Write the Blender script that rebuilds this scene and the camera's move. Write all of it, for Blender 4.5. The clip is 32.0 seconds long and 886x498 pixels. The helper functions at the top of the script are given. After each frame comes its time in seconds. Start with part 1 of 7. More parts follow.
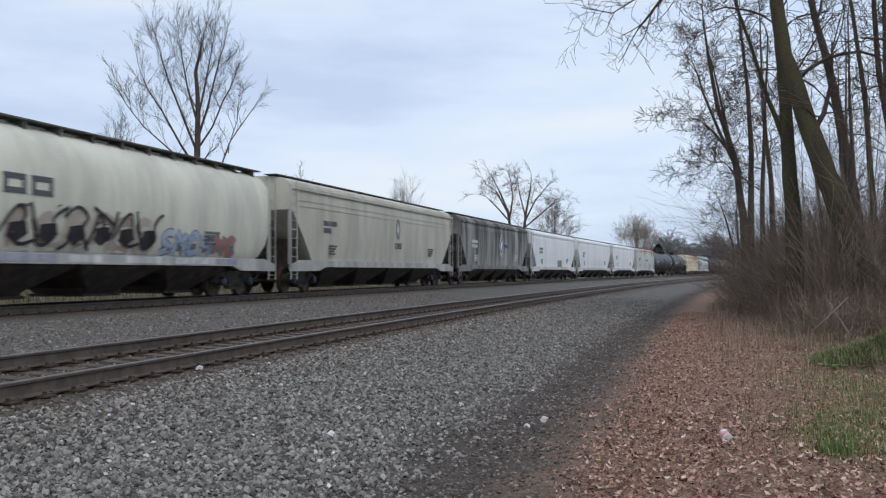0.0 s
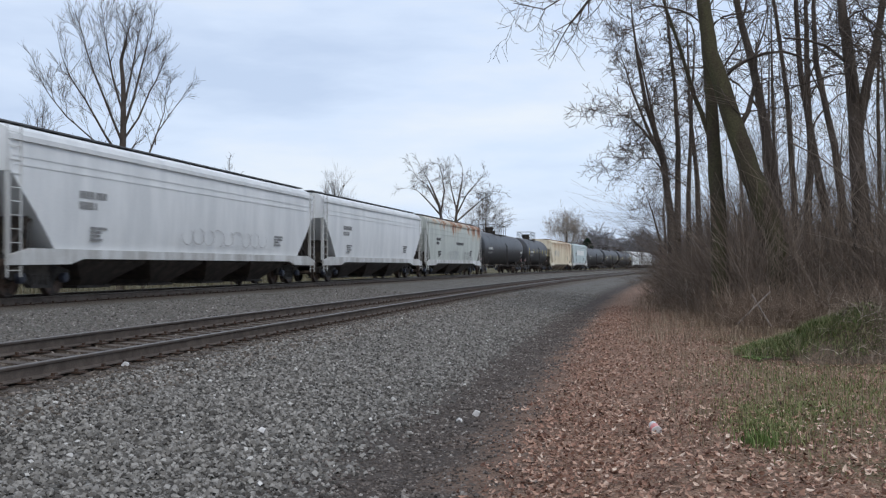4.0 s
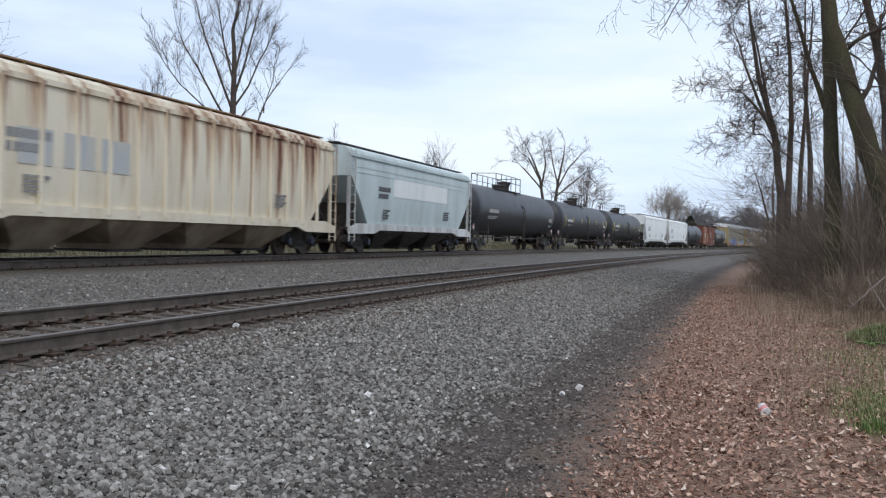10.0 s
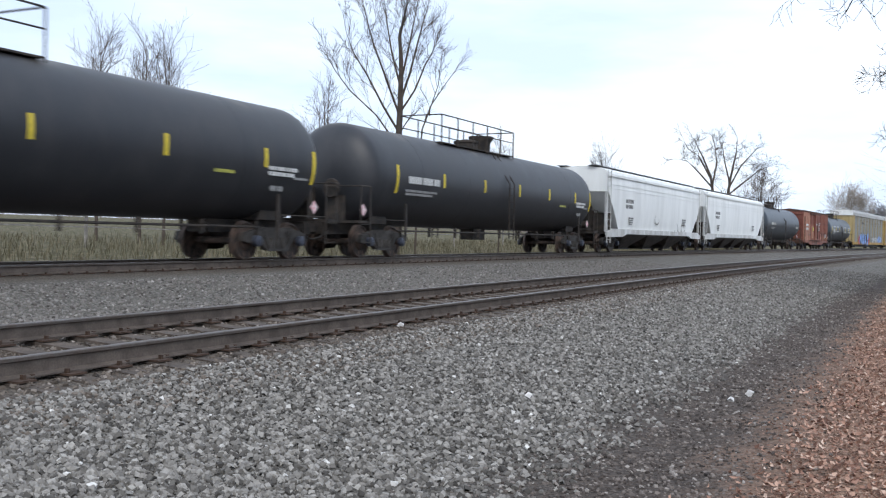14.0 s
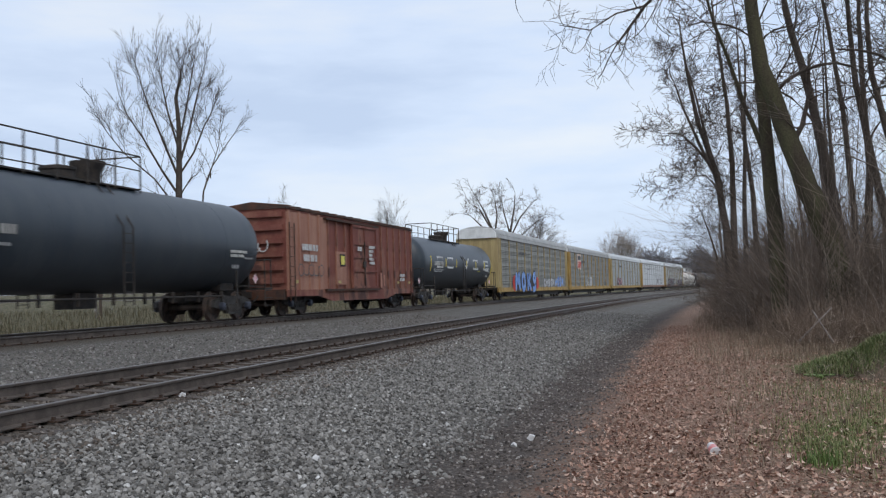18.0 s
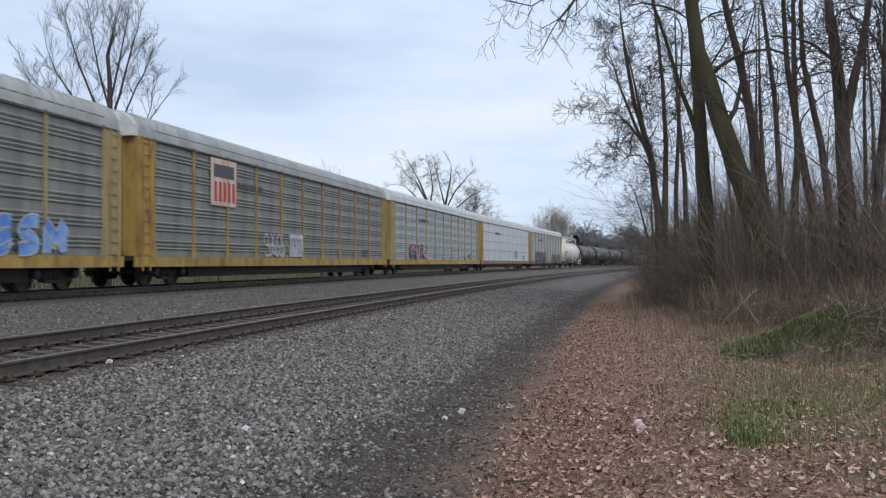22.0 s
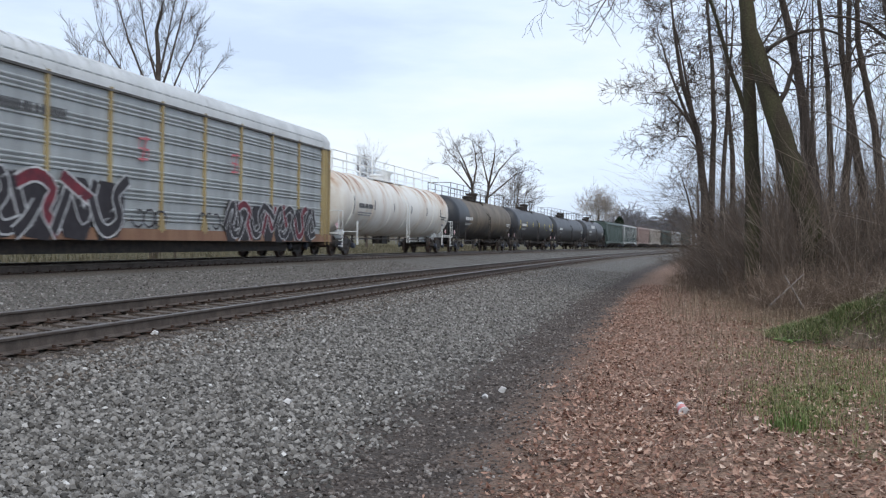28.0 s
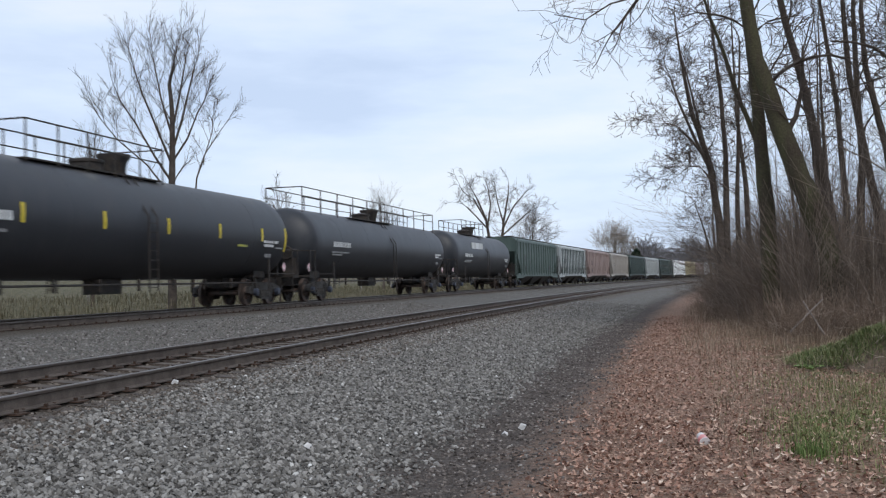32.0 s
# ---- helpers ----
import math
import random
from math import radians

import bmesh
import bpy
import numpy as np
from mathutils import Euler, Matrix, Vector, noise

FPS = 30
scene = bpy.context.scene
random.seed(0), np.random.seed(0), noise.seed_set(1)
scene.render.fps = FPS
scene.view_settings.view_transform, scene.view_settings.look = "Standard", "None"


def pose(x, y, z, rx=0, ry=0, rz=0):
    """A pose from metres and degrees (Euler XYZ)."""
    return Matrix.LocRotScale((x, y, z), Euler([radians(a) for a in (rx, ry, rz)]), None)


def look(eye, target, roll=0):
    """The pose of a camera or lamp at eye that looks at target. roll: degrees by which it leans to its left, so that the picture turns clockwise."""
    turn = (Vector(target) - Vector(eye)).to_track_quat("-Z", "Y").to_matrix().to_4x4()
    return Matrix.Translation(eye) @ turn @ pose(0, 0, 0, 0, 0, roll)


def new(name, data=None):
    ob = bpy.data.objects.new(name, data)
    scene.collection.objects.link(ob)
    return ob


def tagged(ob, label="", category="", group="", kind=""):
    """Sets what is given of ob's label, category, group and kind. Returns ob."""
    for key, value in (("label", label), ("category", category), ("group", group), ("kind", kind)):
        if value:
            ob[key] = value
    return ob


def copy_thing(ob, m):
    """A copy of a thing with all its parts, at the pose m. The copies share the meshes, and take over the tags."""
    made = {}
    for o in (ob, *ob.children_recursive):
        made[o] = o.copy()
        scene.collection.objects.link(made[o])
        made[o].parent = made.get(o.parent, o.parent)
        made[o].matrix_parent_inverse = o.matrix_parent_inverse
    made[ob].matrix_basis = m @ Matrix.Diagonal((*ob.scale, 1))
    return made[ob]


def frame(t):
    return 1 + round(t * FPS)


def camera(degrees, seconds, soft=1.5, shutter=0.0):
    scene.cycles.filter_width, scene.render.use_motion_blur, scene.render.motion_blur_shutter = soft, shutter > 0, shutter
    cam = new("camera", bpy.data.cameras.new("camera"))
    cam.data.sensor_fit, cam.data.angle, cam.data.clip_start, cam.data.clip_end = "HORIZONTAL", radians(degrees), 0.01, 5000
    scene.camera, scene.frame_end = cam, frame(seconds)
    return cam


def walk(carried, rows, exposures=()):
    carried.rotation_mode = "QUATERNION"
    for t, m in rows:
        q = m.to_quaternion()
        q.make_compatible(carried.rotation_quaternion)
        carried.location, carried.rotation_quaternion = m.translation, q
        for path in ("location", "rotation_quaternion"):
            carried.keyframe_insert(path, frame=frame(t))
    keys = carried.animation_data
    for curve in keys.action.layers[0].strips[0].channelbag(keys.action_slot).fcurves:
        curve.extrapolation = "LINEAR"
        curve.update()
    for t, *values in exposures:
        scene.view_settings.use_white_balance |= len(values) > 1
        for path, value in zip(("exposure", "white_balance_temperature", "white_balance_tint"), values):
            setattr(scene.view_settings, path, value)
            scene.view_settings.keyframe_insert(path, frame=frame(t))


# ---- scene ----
FOV = 49.0
# seconds, eye, yaw to the left of the track, pitch, lean
PATH = (
    (0.0, 0.021, -0.046, 1.602, 15.04, 1.40, -0.25),
    (0.5, 0.017, -0.019, 1.603, 13.72, 1.84, -0.99),
    (1.0, 0.022, -0.027, 1.605, 11.98, 2.16, -1.67),
    (1.5, 0.030, -0.023, 1.608, 10.53, 2.05, -1.75),
    (2.0, 0.021, -0.044, 1.609, 10.17, 1.87, -1.30),
    (2.5, 0.025, -0.026, 1.606, 11.50, 1.71, -1.38),
    (4.5, -0.014, -0.012, 1.606, 10.52, 0.87, 0.24),
    (5.0, -0.018, -0.033, 1.613, 9.69, 0.83, 0.34),
    (5.5, -0.025, -0.035, 1.617, 9.14, 0.86, 0.72),
    (6.0, -0.021, -0.049, 1.619, 8.88, 0.99, 0.76),
    (6.5, -0.005, -0.100, 1.622, 8.01, 1.09, -0.38),
    (7.0, -0.020, -0.119, 1.632, 7.22, 0.34, 0.21),
    (7.5, -0.032, -0.083, 1.632, 7.25, -0.10, -0.21),
    (8.0, -0.052, -0.058, 1.634, 7.34, -0.55, -0.19),
    (8.5, -0.042, 0.019, 1.613, 9.11, -0.49, 1.91),
    (9.0, -0.051, 0.042, 1.603, 10.95, -0.20, 2.05),
    (9.5, -0.087, 0.034, 1.582, 14.41, -0.45, 2.00),
    (10.0, -0.093, -0.043, 1.588, 16.75, -0.64, 1.39),
    (10.5, -0.042, 0.024, 1.587, 14.48, -0.93, 0.93),
    (11.0, -0.026, 0.047, 1.598, 12.13, -1.02, 0.49),
    (11.5, -0.032, 0.049, 1.598, 11.58, -1.10, 0.36),
    (12.0, -0.055, 0.042, 1.595, 13.13, -1.32, 0.38),
    (12.5, -0.089, -0.042, 1.590, 18.93, -1.08, 0.25),
    (13.0, 0.002, -0.139, 1.580, 22.99, -0.81, 0.76),
    (13.5, -0.096, -0.003, 1.577, 26.27, -0.89, 1.28),
    (14.0, -0.058, -0.003, 1.584, 26.48, -0.80, 1.17),
    (14.5, -0.005, -0.010, 1.552, 27.00, -0.55, 0.50),
    (15.0, -0.060, -0.067, 1.586, 22.05, -0.61, -0.14),
    (15.5, -0.020, 0.151, 1.570, 15.58, -0.45, -0.74),
    (17.5, 0.041, 0.051, 1.593, 12.09, 1.95, -3.54),
    (18.0, 0.048, 0.021, 1.592, 14.18, 2.57, -1.71),
    (18.5, 0.060, -0.003, 1.570, 14.24, 4.29, -0.98),
    (19.0, 0.071, -0.023, 1.572, 14.27, 4.92, -1.10),
    (19.5, 0.052, -0.021, 1.590, 14.61, 5.61, -1.92),
    (20.0, 0.042, -0.018, 1.592, 14.42, 5.44, -1.09),
    (20.5, 0.062, -0.017, 1.598, 13.50, 4.36, -0.54),
    (21.0, 0.038, 0.010, 1.600, 11.98, 2.80, -0.70),
    (21.5, 0.032, 0.019, 1.610, 11.07, 1.68, 0.25),
    (22.0, 0.022, 0.027, 1.616, 10.32, 0.82, -0.13),
    (22.5, 0.016, 0.020, 1.623, 9.98, 0.42, 0.26),
    (23.0, 0.010, 0.039, 1.616, 10.60, 0.19, 0.41),
    (23.5, 0.013, 0.046, 1.608, 11.68, 0.05, 0.88),
    (24.0, 0.011, 0.050, 1.604, 12.30, -0.24, 0.91),
    (24.5, -0.016, 0.069, 1.603, 13.98, -0.48, 1.61),
    (25.0, -0.013, -0.001, 1.607, 16.05, -0.57, 1.04),
    (25.5, 0.002, -0.016, 1.604, 15.90, -0.56, 0.92),
    (27.5, 0.007, 0.023, 1.597, 14.42, -0.37, 1.32),
    (28.0, 0.007, 0.056, 1.601, 12.81, -0.43, 0.87),
    (28.5, 0.020, 0.052, 1.596, 12.27, -0.41, 0.20),
    (29.0, 0.021, 0.075, 1.595, 12.17, -0.68, 0.13),
    (29.5, 0.025, 0.073, 1.596, 12.19, -0.87, 0.44),
    (30.0, 0.022, 0.065, 1.603, 13.58, -0.14, -0.96),
    (30.5, 0.042, 0.018, 1.604, 14.89, 0.73, -1.38),
    (31.0, 0.050, -0.012, 1.600, 15.09, 1.28, -1.86),
    (31.5, 0.060, -0.022, 1.601, 14.74, 1.73, -1.92),
    (32.0, 0.058, -0.004, 1.603, 13.80, 1.88, -1.31),
)


def aim(x, y, z, yaw, pitch, lean):
    a, b = radians(yaw), radians(pitch)
    return look((x, y, z), (x - math.sin(a) * math.cos(b), y + math.cos(a) * math.cos(b), z + math.sin(b)), lean)


cam = camera(FOV, 32.0, soft=1.2, shutter=0.25)
walk(cam, [(r[0], aim(*r[1:])) for r in PATH], exposures=((0.0, 0.17), (2.0, 0.15), (5.0, 0.25), (7.0, 0.4), (8.0, 0.46), (9.0, 0.42), (11.0, 0.38), (13.0, 0.6), (14.0, 0.72), (15.0, 0.55), (15.5, 0.45), (17.5, 0.22), (18.5, 0.1), (19.5, -0.1), (20.5, -0.06), (21.5, 0.12), (23.0, 0.35), (25.0, 0.42), (28.0, 0.42), (30.0, 0.4), (31.0, 0.36), (32.0, 0.28)))

# ---- light: a bright overcast sky ----
world = bpy.data.worlds.new("overcast_sky")
scene.world = world
world.use_nodes = True


def sky_nodes():
    nt = world.node_tree
    nt.nodes.clear()
    n, l = nt.nodes.new, nt.links.new
    out, bg = n("ShaderNodeOutputWorld"), n("ShaderNodeBackground")
    sky = n("ShaderNodeTexSky")
    sky.sky_type, sky.sun_disc = "NISHITA", False
    sky.sun_elevation, sky.sun_rotation = radians(32), radians(200)
    dim = n("ShaderNodeVectorMath")
    dim.operation = "SCALE"
    dim.inputs["Scale"].default_value = 0.10
    l(sky.outputs[0], dim.inputs[0])
    co, mp = n("ShaderNodeTexCoord"), n("ShaderNodeMapping")
    mp.inputs["Scale"].default_value = (1.0, 1.0, 4.5)
    l(co.outputs["Generated"], mp.inputs["Vector"])
    no = n("ShaderNodeTexNoise")
    no.inputs["Scale"].default_value, no.inputs["Detail"].default_value, no.inputs["Roughness"].default_value = 2.1, 6.0, 0.54
    l(mp.outputs[0], no.inputs["Vector"])
    ramp = n("ShaderNodeValToRGB")
    ramp.color_ramp.elements[0].position, ramp.color_ramp.elements[0].color = 0.38, (0.515, 0.62, 0.81, 1)
    ramp.color_ramp.elements[1].position, ramp.color_ramp.elements[1].color = 0.65, (0.755, 0.81, 0.89, 1)
    mid = ramp.color_ramp.elements.new(0.50)
    mid.color = (0.625, 0.73, 0.91, 1)
    l(no.outputs[0], ramp.inputs[0])
    mix = n("ShaderNodeMix")
    mix.data_type = "RGBA"
    mix.inputs[0].default_value = 0.88
    l(dim.outputs[0], mix.inputs["A"]), l(ramp.outputs[0], mix.inputs["B"])
    l(mix.outputs["Result"], bg.inputs[0])
    bg.inputs[1].default_value = 1.0
    l(bg.outputs[0], out.inputs[0])


sky_nodes()
sun_data = bpy.data.lights.new("sun", "SUN")
sun_data.energy, sun_data.angle, sun_data.color = 0.95, radians(25), (1.0, 0.96, 0.9)
sun = new("sun", sun_data)
sun.matrix_world = look((0, 0, 50), (-18, 24, 20))


# ---- materials ----
def material(name, base, rough=0.6, metal=0.0, vary=0.25, scale=3.0, fine=40.0, bump=0.15, depth=0.01, second=None, spots=0.5, streak=0.0, spec=0.5):
    """A surface: a base colour that a second one breaks up at two scales, with fine relief. streak: stretches the stains downwards."""
    m = bpy.data.materials.new(name)
    m.use_nodes = True
    nt = m.node_tree
    n, l = nt.nodes.new, nt.links.new
    bsdf = nt.nodes["Principled BSDF"]
    bsdf.inputs["Metallic"].default_value = metal
    bsdf.inputs["Specular IOR Level"].default_value = spec
    co, mp = n("ShaderNodeTexCoord"), n("ShaderNodeMapping")
    l(co.outputs["Object"], mp.inputs["Vector"])
    if streak:
        mp.inputs["Scale"].default_value = (1, 1, streak)
    big, small = n("ShaderNodeTexNoise"), n("ShaderNodeTexNoise")
    big.inputs["Scale"].default_value, big.inputs["Detail"].default_value, big.inputs["Roughness"].default_value = scale, 6, 0.6
    small.inputs["Scale"].default_value, small.inputs["Detail"].default_value = fine, 4
    l(mp.outputs[0], big.inputs["Vector"])
    l(co.outputs["Object"], small.inputs["Vector"])
    ramp = n("ShaderNodeValToRGB")
    ramp.color_ramp.elements[0].position, ramp.color_ramp.elements[1].position = spots - 0.12, spots + 0.12
    l(big.outputs[0], ramp.inputs[0])
    mix = n("ShaderNodeMix")
    mix.data_type = "RGBA"
    mix.inputs["A"].default_value = (*base, 1)
    mix.inputs["B"].default_value = (*(second or [c * (1 - vary) for c in base]), 1)
    l(ramp.outputs[0], mix.inputs[0])
    grain = n("ShaderNodeMix")
    grain.data_type, grain.blend_type = "RGBA", "OVERLAY"
    grain.inputs[0].default_value = min(1, vary * 1.2)
    l(mix.outputs["Result"], grain.inputs["A"])
    l(small.outputs[0], grain.inputs["B"])
    l(grain.outputs["Result"], bsdf.inputs["Base Color"])
    ra = n("ShaderNodeMapRange")
    ra.inputs["To Min"].default_value, ra.inputs["To Max"].default_value = max(0.05, rough - 0.12), min(1, rough + 0.12)
    l(big.outputs[0], ra.inputs[0])
    l(ra.outputs[0], bsdf.inputs["Roughness"])
    if bump:
        bp = n("ShaderNodeBump")
        bp.inputs["Strength"].default_value, bp.inputs["Distance"].default_value = bump, depth
        l(small.outputs[0], bp.inputs["Height"])
        l(bp.outputs[0], bsdf.inputs["Normal"])
    return m


# ---- mesh tools ----
class Geo:
    """Collects vertices and faces of one mesh."""

    def __init__(self):
        self.v, self.f = [], []

    def add(self, verts, faces):
        k = len(self.v)
        self.v.extend(verts)
        self.f.extend([tuple(i + k for i in face) for face in faces])
        return self

    def box(self, x0, x1, y0, y1, z0, z1):
        v = [(x, y, z) for x in (x0, x1) for y in (y0, y1) for z in (z0, z1)]
        return self.add(v, [(0, 1, 3, 2), (4, 6, 7, 5), (0, 4, 5, 1), (2, 3, 7, 6), (0, 2, 6, 4), (1, 5, 7, 3)])

    def slab(self, c, size, m=None):
        """A box by centre and size, turned by m about its centre."""
        a, b, d = (s / 2 for s in size)
        v = [Vector((x, y, z)) for x in (-a, a) for y in (-b, b) for z in (-d, d)]
        if m:
            v = [m @ p for p in v]
        return self.add([tuple(p + Vector(c)) for p in v], [(0, 1, 3, 2), (4, 6, 7, 5), (0, 4, 5, 1), (2, 3, 7, 6), (0, 2, 6, 4), (1, 5, 7, 3)])

    def prism(self, profile, y0, y1, ends=True):
        """A closed outline of (x, z), run along y."""
        n = len(profile)
        v = [(x, y0, z) for x, z in profile] + [(x, y1, z) for x, z in profile]
        f = [(i, (i + 1) % n, n + (i + 1) % n, n + i) for i in range(n)]
        if ends:
            f += [tuple(range(n))[::-1], tuple(range(n, 2 * n))]
        return self.add(v, f)

    def side(self, outline, x0, x1):
        """A closed outline of (y, z), with its thickness along x."""
        n = len(outline)
        v = [(x0, y, z) for y, z in outline] + [(x1, y, z) for y, z in outline]
        f = [(i, (i + 1) % n, n + (i + 1) % n, n + i) for i in range(n)]
        return self.add(v, f + [tuple(range(n))[::-1], tuple(range(n, 2 * n))])

    def tube(self, p, q, r0, r1=None, n=6, caps=True):
        p, q = Vector(p), Vector(q)
        r1 = r0 if r1 is None else r1
        d = (q - p).normalized()
        a = d.orthogonal().normalized()
        b = d.cross(a)
        ring = [(math.cos(2 * math.pi * i / n), math.sin(2 * math.pi * i / n)) for i in range(n)]
        v = [tuple(p + (a * c + b * s) * r0) for c, s in ring] + [tuple(q + (a * c + b * s) * r1) for c, s in ring]
        f = [(i, (i + 1) % n, n + (i + 1) % n, n + i) for i in range(n)]
        if caps:
            f += [tuple(range(n))[::-1], tuple(range(n, 2 * n))]
        return self.add(v, f)

    def path(self, points, r, n=5):
        for p, q in zip(points, points[1:]):
            self.tube(p, q, r, r, n)
        return self

    def lathe(self, stations, n=32, axis="y", centre=(0, 0, 0)):
        """Rings of (along, radius) about an axis."""
        v, cx, cy, cz = [], *centre
        for s, r in stations:
            for i in range(n):
                a = 2 * math.pi * i / n
                c, d = r * math.cos(a), r * math.sin(a)
                v.append({"y": (cx + c, cy + s, cz + d), "x": (cx + s, cy + c, cz + d), "z": (cx + c, cy + d, cz + s)}[axis])
        f = [(k * n + i, k * n + (i + 1) % n, (k + 1) * n + (i + 1) % n, (k + 1) * n + i) for k in range(len(stations) - 1) for i in range(n)]
        f += [tuple(range(n))[::-1], tuple(range((len(stations) - 1) * n, len(stations) * n))]
        return self.add(v, f)

    def mesh(self, name, mat, smooth=False, angle=35):
        me = bpy.data.meshes.new(name)
        me.from_pydata(self.v, [], self.f)
        bm = bmesh.new()
        bm.from_mesh(me)
        bmesh.ops.recalc_face_normals(bm, faces=bm.faces)
        if smooth:
            lim = radians(angle)
            for face in bm.faces:
                face.smooth = True
            for e in bm.edges:
                if len(e.link_faces) == 2 and e.calc_face_angle(0) > lim:
                    e.smooth = False
        bm.to_mesh(me)
        bm.free()
        me.materials.append(mat)
        return me


def part(name, geo, mat, parent=None, label="", smooth=False, at=None):
    """One mesh object under a thing or a part."""
    me = geo.mesh(name, mat, smooth) if isinstance(geo, Geo) else geo
    ob = new(name, me)
    ob.parent = parent
    if at is not None:
        ob.matrix_basis = at
    if label:
        ob["label"] = label
    return ob


def quick(name, verts, faces, mat):
    """A large joined mesh from arrays."""
    me = bpy.data.meshes.new(name)
    me.from_pydata(verts, [], faces)
    me.materials.append(mat)
    return me


# ---- the line: the course of the tracks ----
def course(y):
    """Sideways shift of the tracks, y metres along."""
    if y > 350:
        return course(350) + 0.171 * (y - 350)
    if y < -60:
        return course(-60) - 0.066 * (y + 60)
    return -0.01504 * y + 4.222e-4 * y * y - 2.983e-7 * y**3


def heading(y):
    return math.degrees(math.atan((course(y + 0.5) - course(y - 0.5))))


def far_course(y):
    """The same for the far track, which lies on a slightly wider bend."""
    return 1.1 * course(y / 1.1)


def far_heading(y):
    return math.degrees(math.atan(far_course(y + 0.5) - far_course(y - 0.5)))


NEAR_MID, FAR_MID = -7.28, -15.27
NEAR_TOP, FAR_TOP, CANT = 0.54, 0.897, 0.086


# ---- ground: one sheet, with the ballast beds of both tracks ----
LEVELS = ((-1500, 16.0), (-200, 4.6), (-60, 2.35), (-34, 1.25), (-26, 0.78), (-20.5, 0.47), (-18.0, 0.66), (-17.0, 0.70), (-13.6, 0.70), (-12.6, 0.62),
          (-10.6, 0.36), (-9.4, 0.40), (-8.7, 0.425), (-6.0, 0.305), (-5.5, 0.265), (-3.6, 0.08), (-2.3, 0.0), (-1.6, -0.03), (-1.0, 0.02),
          (0.0, 0.04), (3.0, 0.08), (8.0, 0.25), (30, 0.8), (1500, 4.0))


def level(u):
    for (a, p), (b, q) in zip(LEVELS, LEVELS[1:]):
        if u <= b:
            return p + (q - p) * (u - a) / (b - a)
    return 0.0


def shift(u, y):
    k = min(1, max(0, (u + 12.5) / 2.5))
    return k * course(y) + (1 - k) * far_course(y)


def relief(u, y):
    z = 0.0
    if u > -5.2:
        z = 0.035 * noise.noise((u * 0.9, y * 0.9, 1.0)) + 0.012 * noise.noise((u * 4, y * 4, 2.0))
    if u > -0.8:
        z += 0.05 * noise.noise((u * 0.5, y * 0.4, 5.0))
    if u < -22:
        z += 0.12 * noise.noise((u * 0.15, y * 0.15, 3.0))
    return z


def ground_at(x, y):
    u = x - course(y)
    return level(u) + relief(u, y)


def node_mix(nt, fac, a, b):
    m = nt.nodes.new("ShaderNodeMix")
    m.data_type = "RGBA"
    for socket, value in (("Factor", fac), ("A", a), ("B", b)):
        s = m.inputs[0] if socket == "Factor" else m.inputs[socket]
        if isinstance(value, tuple):
            s.default_value = (*value, 1)
        elif isinstance(value, float):
            s.default_value = value
        else:
            nt.links.new(value, s)
    return m.outputs["Result"]


